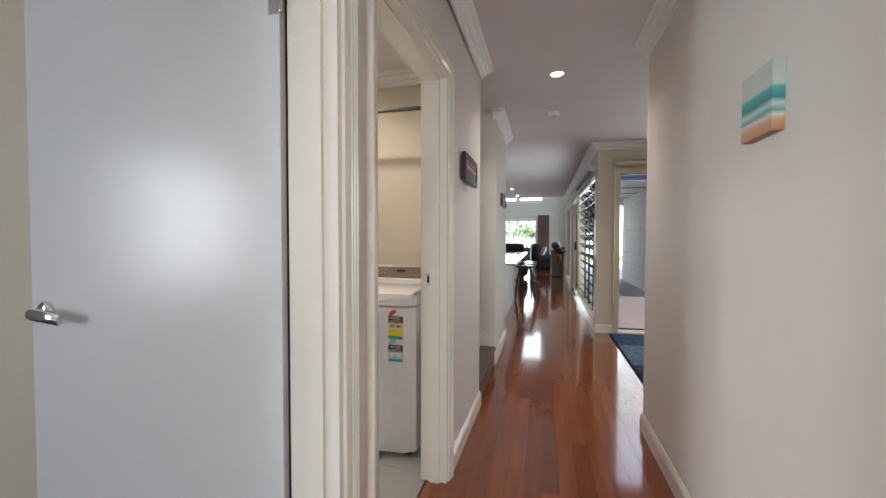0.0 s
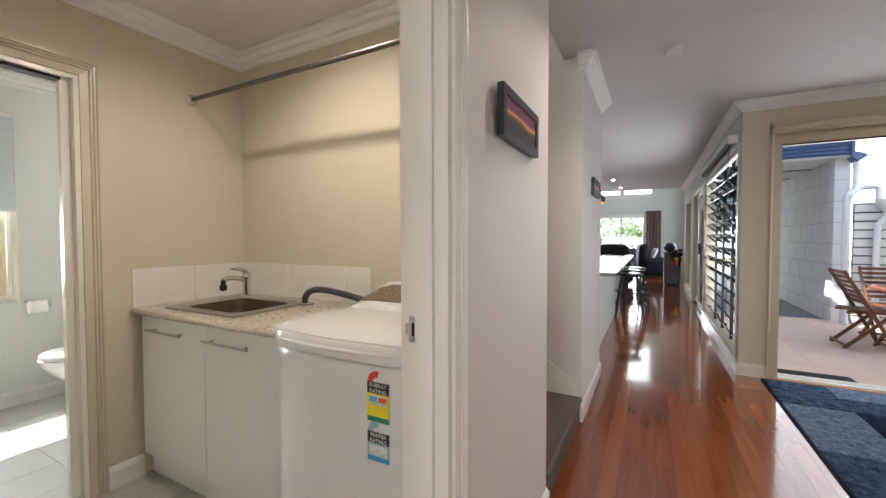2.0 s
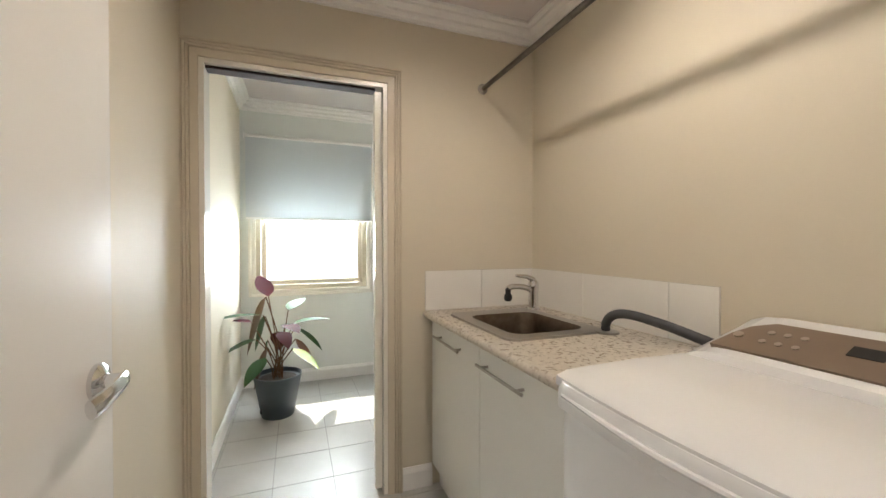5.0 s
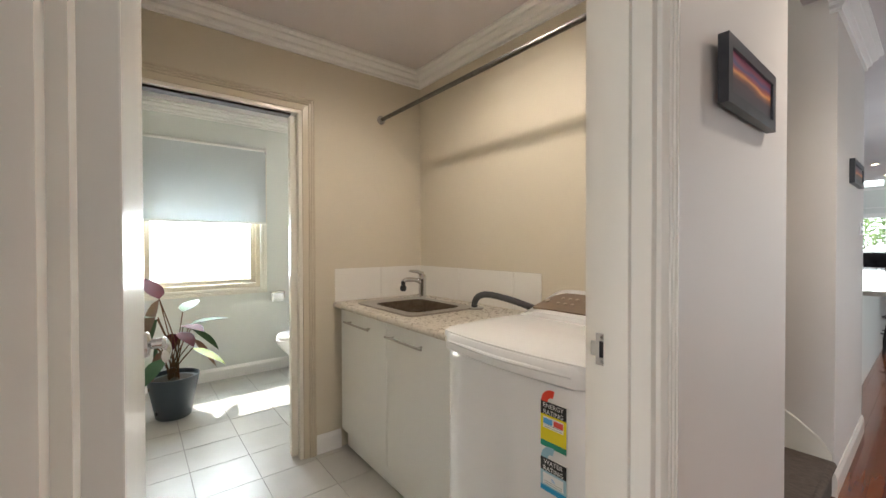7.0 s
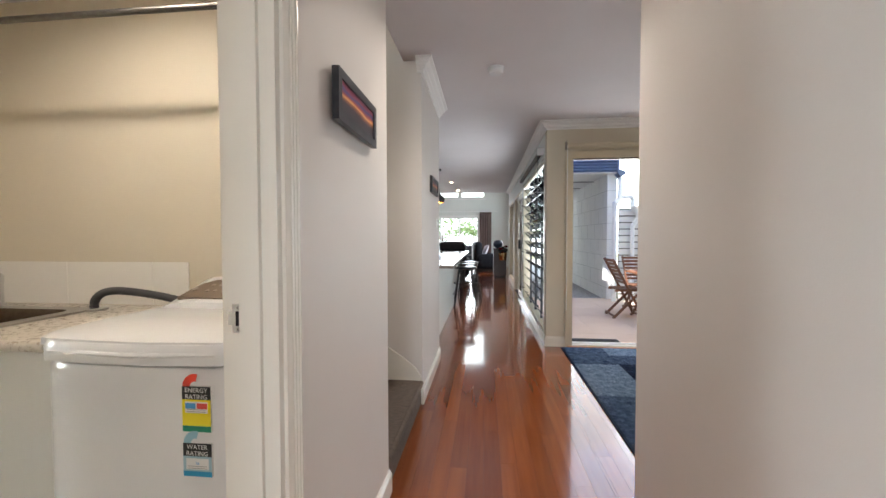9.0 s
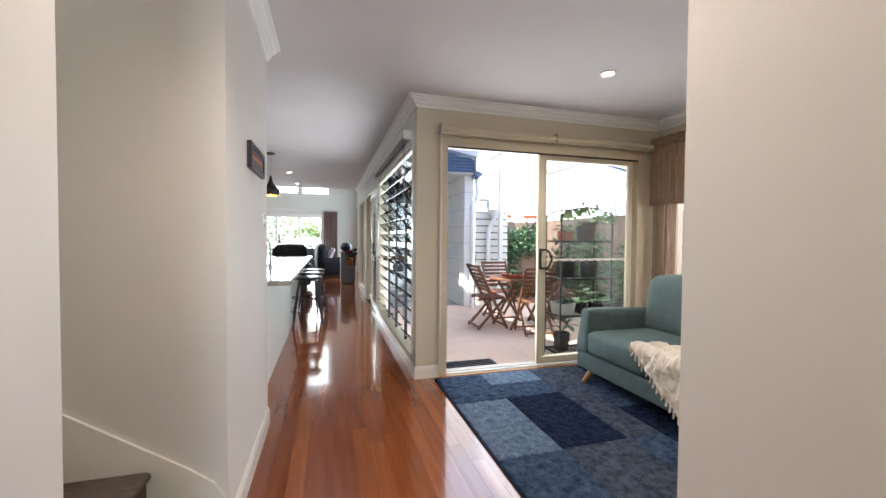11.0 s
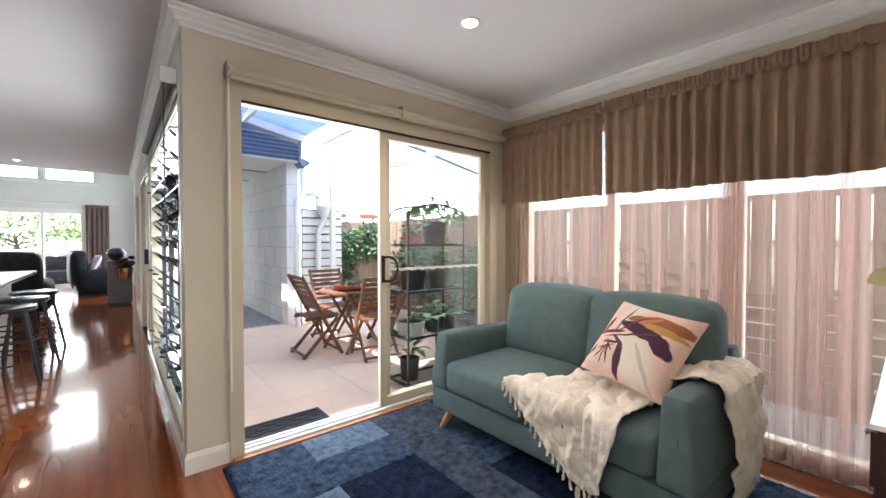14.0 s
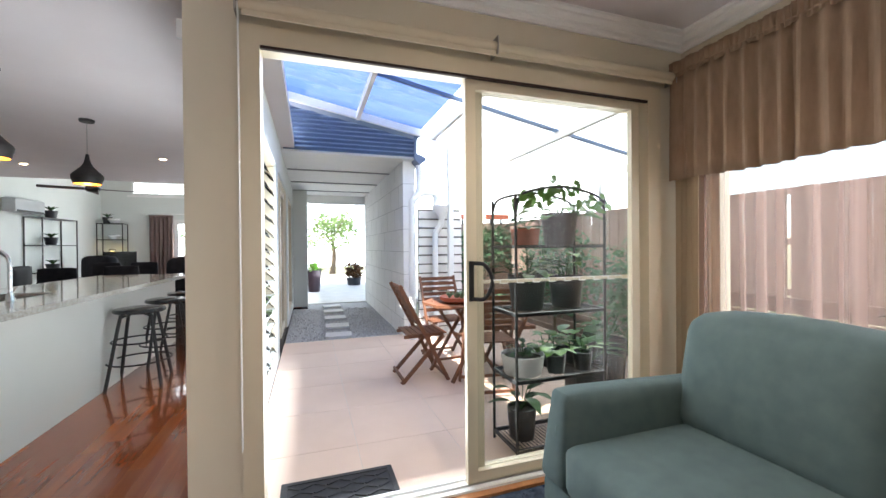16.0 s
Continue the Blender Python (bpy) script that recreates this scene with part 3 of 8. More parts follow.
tp = thing("laundry_tap", "chrome single lever mixer tap behind the sink", "tap", (-1.85, 3.635, 0.905))
part("body", lathe(bmesh.new(), [(0, 0), (0.027, 0), (0.026, 0.008), (0.021, 0.012), (0.020, 0.095), (0.023, 0.10), (0.022, 0.125), (0.012, 0.137), (0, 0.139)], 20), M_CHROME, tp, "", True)
part("spout", tube(bmesh.new(), curve_pts([(0, 0, 0.085), (0, -0.05, 0.105), (0, -0.10, 0.108), (0, -0.125, 0.10)], 5), [0.013] * 12 + [0.012] * 4, 12), M_CHROME, tp, "", True)
part("aerator", lathe(bmesh.new(), [(0, -0.055), (0.012, -0.055), (0.017, -0.045), (0.017, -0.03), (0.011, -0.022), (0.012, 0.0), (0, 0.0)], 14, (0, -0.122, 0.10)), M_BLACK, tp, "black swivel spray aerator", True)
part("lever", tube(bmesh.new(), [(0, 0.0, 0.137), (0, -0.035, 0.152), (0, -0.085, 0.158)], [0.012, 0.010, 0.007], 10, True), M_CHROME, tp, "", True)

tp.scale = (1.22, 1.22, 1.12)

spb = thing("splashback", "glossy white ceramic tile upstand behind the laundry bench", "splashback")
M_SPL = mat("splash_tile", (0.78, 0.76, 0.71), 0.08)
for a, b in ((-2.018, -1.60), (-1.597, -1.150), (-1.147, -0.968)):
    part("tile", boxes((a, b, 3.737, 3.744, 0.902, 1.105)), M_SPL, spb)
for a, b in ((3.105, 3.42), (3.423, 3.737)):
    part("tile", boxes((-2.029, -2.021, a, b, 0.902, 1.105)), M_SPL, spb)

# washing machine
WX0, WX1, WF, WB = -0.915, -0.293, 3.075, 3.73
wm = thing("washing_machine", "white top loading washing machine with a brown control panel", "washing machine")


def bulged(x0, x1, yf, yb, z0, z1, bulge, r, ztop_drop=0.0, k=10):
    """Box whose front bows out and whose front corners are rounded."""
    out = []
    for z, ins in ((z0, 0.0), (z1 - 0.02, 0.0), (z1 - 0.006, 0.006), (z1, 0.02)):
        row = [(x0 + ins, yb), (x0 + ins, yf + r)]
        for i in range(k + 1):
            u = i / k
            x = x0 + ins + (x1 - x0 - 2 * ins) * u
            e = min(u, 1 - u) * (x1 - x0)
            c = r - math.sqrt(max(0, r * r - (r - min(e, r)) ** 2))
            row.append((x, yf + ins + c - bulge * (1 - (2 * u - 1) ** 2)))
        row += [(x1 - ins, yf + r), (x1 - ins, yb)]
        out.append((row, z))
    bm = bmesh.new()
    rows = [[bm.verts.new((x, y, z)) for x, y in row] for row, z in out]
    skin(bm, rows)
    return bm


part("body", bulged(WX0, WX1, WF, WB, 0.025, 0.856, 0.018, 0.03), M_ENAM, wm, "", True)
part("collar", bulged(WX0 - 0.003, WX1 + 0.003, WF - 0.01, WB, 0.862, 0.925, 0.022, 0.035, k=16), M_ENAM, wm, "", True)
# lid: a shallow crowned sheet with a pull lip
bm = bmesh.new()
rows = []
for i in range(15):
    u = i / 14
    x = WX0 + 0.012 + (WX1 - WX0 - 0.024) * u
    front = WF + 0.0 - 0.022 * (1 - (2 * u - 1) ** 2)
    rows.append([bm.verts.new((x, front - 0.004, 0.905)), bm.verts.new((x, front - 0.002, 0.926)), bm.verts.new((x, front + 0.03, 0.936 + 0.003 * (1 - (2 * u - 1) ** 2))), bm.verts.new((x, 3.3, 0.94 + 0.004 * (1 - (2 * u - 1) ** 2))), bm.verts.new((x, 3.50, 0.937)), bm.verts.new((x, 3.50, 0.92)), bm.verts.new((x, 3.3, 0.905))])
for a, b in zip(rows, rows[1:]):
    for j in range(7):
        bm.faces.new((a[j], a[(j + 1) % 7], b[(j + 1) % 7], b[j]))
bm.faces.new(rows[0])
bm.faces.new(rows[-1][::-1])
part("lid", bm, M_ENAM, wm, "", True)
part("lid_lip", tube(bmesh.new(), curve_pts([(WX0 + 0.05, WF - 0.012, 0.892), (-0.604, WF - 0.037, 0.892), (WX1 - 0.05, WF - 0.012, 0.892)], 8), 0.007, 8), M_ENAM, wm, "", True)
# console
cw = [(3.505, 0.925), (3.515, 0.958), (3.70, 1.045), (3.722, 1.04), (3.73, 1.0), (3.73, 0.925)]
bm = bmesh.new()
rows = []
for x, sc in ((WX0, 0.0), (WX0 + 0.012, 0.30), (WX0 + 0.035, 0.60), (WX0 + 0.065, 0.83), (WX0 + 0.10, 0.95), (WX0 + 0.15, 1.0), (WX1 - 0.15, 1.0), (WX1 - 0.10, 0.95), (WX1 - 0.065, 0.83), (WX1 - 0.035, 0.60), (WX1 - 0.012, 0.30), (WX1, 0.0)):
    rows.append([bm.verts.new((x, y + (1 - sc) * 0.0, 0.925 + (z - 0.925) * (0.12 + 0.88 * sc))) for y, z in cw])
skin(bm, rows)
part("console", bm, M_ENAM, wm, "", True)
M_BRONZE = textured("bronze_panel", (0.16, 0.115, 0.08), (0.20, 0.145, 0.10), 3, 0.3, 0.4)
n = Vector((0, -0.087, 0.185)).normalized()
P0, PD = Vector((0, 3.522, 0.965)), Vector((0, 0.170, 0.080))


def on_panel(x, v, lift=0.0):
    p = P0 + PD * v + Vector((0, -0.43, 0.9)) * lift
    return (x, p.y, p.z)


def panel_patch(bm, x0, x1, v0, v1, lift):
    lo = [on_panel(x0, v0, 0), on_panel(x1, v0, 0), on_panel(x1, v1, 0), on_panel(x0, v1, 0)]
    hi = [on_panel(x0, v0, lift), on_panel(x1, v0, lift), on_panel(x1, v1, lift), on_panel(x0, v1, lift)]
    a, b = [bm.verts.new(p) for p in lo], [bm.verts.new(p) for p in hi]
    skin(bm, [a, b])
    return bm


bm = bmesh.new()
lo, hi = [], []
for x, v in [(WX0 + 0.060, 0.08), (WX1 - 0.060, 0.08), (WX1 - 0.080, 0.42), (WX1 - 0.105, 0.66), (WX1 - 0.15, 0.82), (WX0 + 0.15, 0.82), (WX0 + 0.105, 0.66), (WX0 + 0.080, 0.42)]:
    lo.append(bm.verts.new(on_panel(x, v, -0.012)))
    hi.append(bm.verts.new(on_panel(x, v, 0.003)))
skin(bm, [lo, hi])
part("control_panel", bm, M_BRONZE, wm, "bronze brown control panel")
part("display", panel_patch(bmesh.new(), -0.60, -0.54, 0.42, 0.62, 0.0045), M_BLACK, wm, "small black display window")
M_BTN = mat("silver_button", (0.34, 0.29, 0.24), 0.35, 0.6)
for i in range(3):
    for v in (0.36, 0.58):
        o = part("button", lathe(bmesh.new(), [(0.008, 0), (0.008, 0.002), (0, 0.003)], 14), M_BTN, wm, "silver round button", True)
        o.location, o.rotation_euler = on_panel(-0.755 + 0.035 * i, v, 0.003), (radians(25), 0, 0)
o = part("dial", lathe(bmesh.new(), [(0.012, 0), (0.012, 0.004), (0, 0.005)], 16), M_BTN, wm, "", True)
o.location, o.rotation_euler = on_panel(-0.815, 0.40, 0.003), (radians(25), 0, 0)
for i in range(5):
    part("button", panel_patch(bmesh.new(), -0.50 + 0.034 * i, -0.478 + 0.034 * i, 0.20, 0.25, 0.0042), M_BTN, wm)
    part("button", panel_patch(bmesh.new(), -0.50 + 0.034 * i, -0.486 + 0.034 * i, 0.50, 0.53, 0.0042), M_BTN, wm)
# rating labels
LY = WF - 0.0135


def words(body, x, z, size, material, parent, y=None):
    cu = bpy.data.curves.new("lettering", "FONT")
    cu.body, cu.size, cu.align_x, cu.extrude, cu.resolution_u = body, size, "CENTER", 0.0002, 2
    tmp = bpy.data.objects.new("lettering", cu)
    scene.collection.objects.link(tmp)
    me = bpy.data.meshes.new_from_object(tmp.evaluated_get(bpy.context.evaluated_depsgraph_get()))
    bpy.data.objects.remove(tmp)
    me.materials.append(material)
    ob = new("lettering", me)
    ob.parent, ob.location, ob.rotation_euler = parent, (x, (LY - 0.0012) if y is None else y, z), (radians(90), 0, 0)
    return ob


M_INK, M_PAPER = mat("ink_black", (0.02, 0.02, 0.02), 0.4), mat("label_white", (0.8, 0.8, 0.78), 0.4)
LX0, LX1 = -0.444, -0.358
LXM = (LX0 + LX1) / 2
for nm, zt, zf, zl, body_c, low_c, head, txt, arc_c in (
        ("energy_label", 0.802, 0.690, 0.673, (0.85, 0.72, 0.02), (0.02, 0.30, 0.18), "energy", "ENERGY\nRATING", (0.72, 0.06, 0.03)),
        ("water_label", 0.640, 0.560, 0.545, (0.36, 0.55, 0.62), (0.02, 0.32, 0.60), "water", "WATER\nRATING", (0.30, 0.52, 0.62))):
    lb = part(nm, boxes((LX0, LX1, LY - 0.0003, LY + 0.012, zl, zt)), M_PAPER, wm, "printed rating label stuck on the front")
    zh = zt - 0.037
    part("header", boxes((LX0, LX1, LY - 0.0008, LY, zh, zt)), M_INK, lb)
    words(txt, LXM, zt - 0.0165, 0.0185, M_PAPER, lb)
    part("field", boxes((LX0, LX1, LY - 0.0007, LY, zf, zh)), mat(nm + "_field", body_c, 0.4), lb)
    part("base_band", boxes((LX0, LX1, LY - 0.0008, LY, zl, zf)), mat(nm + "_base", low_c, 0.4), lb)
    part("box", boxes((LX0 + 0.009, LX1 - 0.009, LY - 0.0012, LY, zh - 0.038, zh - 0.006)), M_PAPER, lb)
    if head == "energy":
        part("number_field", boxes((LX0 + 0.010, LXM - 0.002, LY - 0.0016, LY, zh - 0.026, zh - 0.010)), mat("label_blue", (0.08, 0.35, 0.7), 0.4), lb)
        part("number_field", boxes((LXM + 0.002, LX1 - 0.010, LY - 0.0016, LY, zh - 0.026, zh - 0.010)), mat("label_red", (0.75, 0.08, 0.06), 0.4), lb)
    else:
        words("76", LXM, zh - 0.024, 0.012, mat("label_blue_ink", (0.08, 0.35, 0.7), 0.4), lb, LY - 0.0014)
    for q in (0.003, 0.009):
        part("small_print", boxes((LX0 + 0.014, LX1 - 0.014, LY - 0.0016, LY, zh - 0.038 + q, zh - 0.0365 + q)), mat("print_grey", (0.35, 0.35, 0.33), 0.5), lb)
    bm = bmesh.new()
    ri, ro, k = 0.014, 0.036, 8
    a_, b_ = [], []
    for i in range(k + 1):
        a = radians(180 - 105 * i / k)
        a_.append((LX0 + 0.038 + ro * math.cos(a), zt + ro * math.sin(a)))
        b_.append((LX0 + 0.038 + ri * math.cos(a), zt + ri * math.sin(a)))
    for i in range(k):
        q = [a_[i], a_[i + 1], b_[i + 1], b_[i]]
        skin(bm, [[bm.verts.new((x, LY, z)) for x, z in q], [bm.verts.new((x, LY - 0.0009, z)) for x, z in q]])
    part("star_arc", bm, mat(nm + "_arc", arc_c, 0.4), lb)
for fx in (WX0 + 0.05, WX1 - 0.05):
    for fy in (WF + 0.05, WB - 0.05):
        o = part("foot", lathe(bmesh.new(), [(0, 0), (0.022, 0), (0.018, 0.025), (0, 0.026)], 14), M_BLACK, wm, "", True)
        o.location = (fx, fy, 0)

hs = thing("drain_hose", "dark grey ribbed drain hose arched over the laundry bench", "hose")
hp = curve_pts([(-1.30, 3.60, 0.875), (-1.305, 3.60, 0.935), (-1.27, 3.605, 0.975), (-1.20, 3.62, 0.985), (-1.08, 3.655, 0.965), (-0.97, 3.69, 0.935), (-0.90, 3.70, 0.92)], 10)
part("hose", tube(bmesh.new(), hp, [0.0165 + 0.0012 * (i % 2) for i in range(len(hp))], 12), textured("hose_grey", (0.045, 0.047, 0.05), (0.06, 0.06, 0.065), 30, 0.6), hs, "", True)
part("outlet_ring", lathe(bmesh.new(), [(0.045, 0.902), (0.043, 0.909), (0.0, 0.91)], 24, (-1.30, 3.60, 0)), M_STEEL, hs, "", True)

M_ROD = textured("dark_brushed_steel", (0.13, 0.12, 0.11), (0.18, 0.17, 0.155), 40, 0.3, 0.4, metal=1.0)
rd = thing("hanging_rod", "brushed steel hanging rod across the laundry", "hanging rod")
part("rod", tube(bmesh.new(), [(-2.03, 3.43, 2.075), (-0.18, 3.43, 2.075)], 0.0125, 16), M_ROD, rd, "", True)
for x, s in ((-2.03, 1), (-0.18, -1)):
    o = part("flange", lathe(bmesh.new(), [(0, 0), (0.028, 0), (0.028, 0.006), (0.017, 0.012), (0.017, 0.02), (0, 0.02)], 20), M_STEEL, rd, "", True)
    o.location, o.rotation_euler = (x, 3.43, 2.075), (0, radians(90 * s), 0)

# ---- bathroom ----
bw = thing("window", "cream aluminium awning window with a bright clear pane", "window")
wy0, wy1, wz0, wz1 = 2.16, 3.12, 0.84, 2.05
part("frame", boxes((-3.97, -3.90, wy0, wy0 + 0.04, wz0, wz1), (-3.97, -3.90, wy1 - 0.04, wy1, wz0, wz1), (-3.97, -3.90, wy0 + 0.04, wy1 - 0.04, wz0, wz0 + 0.04), (-3.97, -3.90, wy0 + 0.04, wy1 - 0.04, wz1 - 0.04, wz1)), M_ALU, bw)
sash = part("sash", boxes((-3.95, -3.915, wy0 + 0.043, wy0 + 0.085, wz0 + 0.043, wz1 - 0.043), (-3.95, -3.915, wy1 - 0.085, wy1 - 0.043, wz0 + 0.043, wz1 - 0.043), (-3.95, -3.915, wy0 + 0.085, wy1 - 0.085, wz0 + 0.043, wz0 + 0.085), (-3.95, -3.915, wy0 + 0.085, wy1 - 0.085, wz1 - 0.085, wz1 - 0.043)), M_ALU, bw)
part("pane", boxes((-3.936, -3.931, wy0 + 0.085, wy1 - 0.085, wz0 + 0.085, wz1 - 0.085)), M_GLASS, sash).visible_shadow = False
bm = sweep(bmesh.new(), [(wy0, wz0), (wy0, wz1), (wy1, wz1), (wy1, wz0)], [(o * 0.8, d * 0.8) for o, d in ARCH], lambda u, v, d: (-3.88 + d, u, v), True)
part("architrave", bm, M_TRIM, bw)
bl = thing("roller_blind", "pale grey roller blind drawn halfway down the bathroom window", "blind")
part("fabric", boxes((-3.822, -3.820, 2.09, 3.155, 1.47, 2.16)), sheer("blind_cloth", (0.62, 0.66, 0.68), 1.0, 0.22, 0.0), bl)
part("tube", tube(bmesh.new(), [(-3.835, 2.09, 2.165), (-3.835, 3.155, 2.165)], 0.02, 12), M_ALUW, bl, "", True)
part("bottom_bar", boxes((-3.828, -3.814, 2.09, 3.155, 1.455, 1.473)), M_ALUW, bl)
for y in (2.078, 3.165):
    part("bracket", boxes((-3.879, -3.81, y - 0.004, y + 0.004, 2.14, 2.19)), M_ALUW, bl)

M_LEAFG = textured("leaf_green", (0.025, 0.065, 0.025), (0.05, 0.11, 0.035), 8, 0.5, 0.6, rand=0.4, spec=0.12)
M_LEAFR = textured("leaf_maroon", (0.09, 0.006, 0.014), (0.05, 0.010, 0.012), 8, 0.7, 0.8, rand=0.4, spec=0.12)
M_LEAFY = textured("leaf_yellow_green", (0.42, 0.52, 0.03), (0.30, 0.42, 0.04), 8, 0.45)
M_LEAFB = textured("leaf_brown", (0.14, 0.055, 0.025), (0.08, 0.05, 0.02), 8, 0.45, rand=0.4, spec=0.12)
M_SOIL = textured("potting_soil", (0.03, 0.022, 0.016), (0.06, 0.045, 0.03), 60, 0.95, bump=0.6, bscale=120)


def leaf_mesh(bm, base, d, up, length, width, droop=0.25, fold=0.15, k=7, tip=0.35):
    """A pointed leaf from base along d, folded on its midrib and drooping."""
    d = Vector(d).normalized()
    side = d.cross(Vector(up)).normalized()
    nrm = side.cross(d).normalized()
    rows = []
    for i in range(k + 1):
        u = i / k
        w = width * 0.5 * math.sin(math.pi * min(1, u ** 0.75)) ** 0.85 if 0 < u < 1 else 0.001
        c = Vector(base) + d * length * u - Vector((0, 0, 1)) * droop * length * u * u
        rows.append([bm.verts.new(c - side * w + nrm * w * fold), bm.verts.new(c), bm.verts.new(c + side * w + nrm * w * fold)])
    for a, b in zip(rows, rows[1:]):
        bm.faces.new((a[0], a[1], b[1], b[0]))
        bm.faces.new((a[1], a[2], b[2], b[1]))


def pot_mesh(r0, r1, h, wallt=0.006, seg=28):
    return lathe(bmesh.new(), [(0, 0), (r0 * 0.96, 0), (r0, 0.004), (r1, h - 0.004), (r1, h), (r1 - wallt, h), (r1 - wallt * 1.6, h - 0.03), (0, h - 0.031)], seg)


pl = thing("potted_plant", "plant with maroon and green leaves in a slate pot", "plant", (-3.21, 2.36, 0))
part("pot", pot_mesh(0.11, 0.165, 0.30), textured("pot_slate", (0.035, 0.05, 0.062), (0.045, 0.06, 0.072), 4, 0.4, 0.5), pl, "tapered slate blue plastic pot", True)
part("soil", lathe(bmesh.new(), [(0.151, 0.267), (0.08, 0.276), (0, 0.28)], 20), M_SOIL, pl)
part("notch", boxes((0.07, 0.105, -0.112, -0.10, 0.06, 0.082)), M_BLACK, pl)
rp = random.Random(5)
# (azimuth, lean, stem top height, leaf length, width, material, leaf pitch)
STEMS = [(200, .30, .84, .24, .085, 1, 35), (250, .12, .86, .30, .11, 3, -70), (215, .22, .70, .22, .085, 0, -60), (235, .32, .66, .20, .06, 1, 5), (20, .22, .68, .20, .07, 1, 4),
         (10, .25, .64, .22, .06, 1, -4), (30, .30, .52, .24, .05, 2, -8), (300, .15, .74, .26, .075, 0, 8), (180, .18, .58, .22, .08, 1, -35), (270, .2, .56, .22, .12, 0, -20),
         (120, .2, .62, .22, .09, 0, -40), (60, .2, .56, .18, .06, 3, -50), (330, .22, .46, .18, .07, 0, -25), (150, .2, .74, .2, .08, 0, 20), (290, .1, .50, .2, .09, 3, -70), (90, .15, .66, .2, .08, 0, 10), (200, .34, .5, .16, .05, 0, -70)]
for az, lean, hgt, ll, lw, mi, pitch in STEMS:
    a = radians(az)
    top = Vector((math.cos(a) * lean * 0.7, math.sin(a) * lean * 0.7, hgt))
    b0 = Vector((rp.uniform(-0.05, 0.05), rp.uniform(-0.04, 0.04), 0.25))
    midp = (b0 + top) / 2 - Vector((math.cos(a), math.sin(a), 0)) * 0.03
    part("stem", tube(bmesh.new(), curve_pts([b0, midp, top], 5), 0.0042, 6), M_LEAFB, pl)
    bm = bmesh.new()
    e = radians(pitch)
    leaf_mesh(bm, top, (math.cos(a) * math.cos(e), math.sin(a) * math.cos(e), math.sin(e)), (0, 0, 1) if abs(pitch) < 60 else (0.3, -1, 0.1), ll * 1.35, lw * 1.6, 0.12)
    part("leaf", bm, (M_LEAFG, M_LEAFR, M_LEAFY, M_LEAFB)[mi], pl, "", True)

M_CER = mat("toilet_ceramic", (0.82, 0.82, 0.82), 0.08, coat=0.4)
wc = thing("toilet", "white ceramic toilet with a closed seat beside the bathroom wall", "toilet", (-3.40, 3.42, 0))
bm = bmesh.new()
rows = []
for z, cx, rx, ry in ((0.0, -0.02, 0.14, 0.11), (0.05, -0.02, 0.13, 0.10), (0.2, 0.0, 0.13, 0.10), (0.3, 0.04, 0.19, 0.15), (0.37, 0.06, 0.22, 0.175), (0.40, 0.06, 0.225, 0.18)):
    rows.append([bm.verts.new((ry * math.cos(2 * math.pi * i / 28), -cx - rx * math.sin(2 * math.pi * i / 28), z)) for i in range(28)])
skin(bm, rows)
part("bowl", bm, M_CER, wc, "", True)
bm = bmesh.new()
skin(bm, [[bm.verts.new((0.185 * s * math.cos(2 * math.pi * i / 28), -0.05 - 0.23 * s * math.sin(2 * math.pi * i / 28), z)) for i in range(28)] for z, s in ((0.402, 0.98), (0.412, 1.0), (0.432, 1.0), (0.442, 0.95))])
part("seat", bm, M_CER, wc, "", True)
part("cistern", boxes((-0.19, 0.19, 0.19, 0.37, 0.38, 0.80)), M_CER, wc, "", bevel=0.015)
part("cistern_lid", boxes((-0.2, 0.2, 0.18, 0.375, 0.80, 0.83)), M_CER, wc, "", bevel=0.008)
th = thing("toilet_roll_holder", "chrome toilet roll holder with a white paper roll", "toilet roll holder")
part("cover", boxes((-3.878, -3.80, 3.20, 3.32, 0.775, 0.79)), M_CHROME, th)
part("roll", tube(bmesh.new(), [(-3.82, 3.21, 0.735), (-3.82, 3.31, 0.735)], 0.045, 20), mat("paper_white", (0.82, 0.82, 0.8), 0.9), th, "white paper roll", True)
part("arm", boxes((-3.878, -3.80, 3.322, 3.328, 0.72, 0.79)), M_CHROME, th)

# ---- hall ----


def picture(label, x, y0, y1, z0, z1, side, frame_m, art, fw=0.028, d=0.022):
    p = thing("picture", label, "picture")
    xa, xb = sorted((x, x + side * d))
    part("frame", boxes((xa, xb, y0, y0 + fw, z0, z1), (xa, xb, y1 - fw, y1, z0, z1), (xa, xb, y0 + fw, y1 - fw, z0, z0 + fw), (xa, xb, y0 + fw, y1 - fw, z1 - fw, z1)), frame_m, p)
    part("print", boxes((x + side * 0.001, x + side * (d - 0.006), y0 + fw, y1 - fw, z0 + fw, z1 - fw)), art, p)
    return p


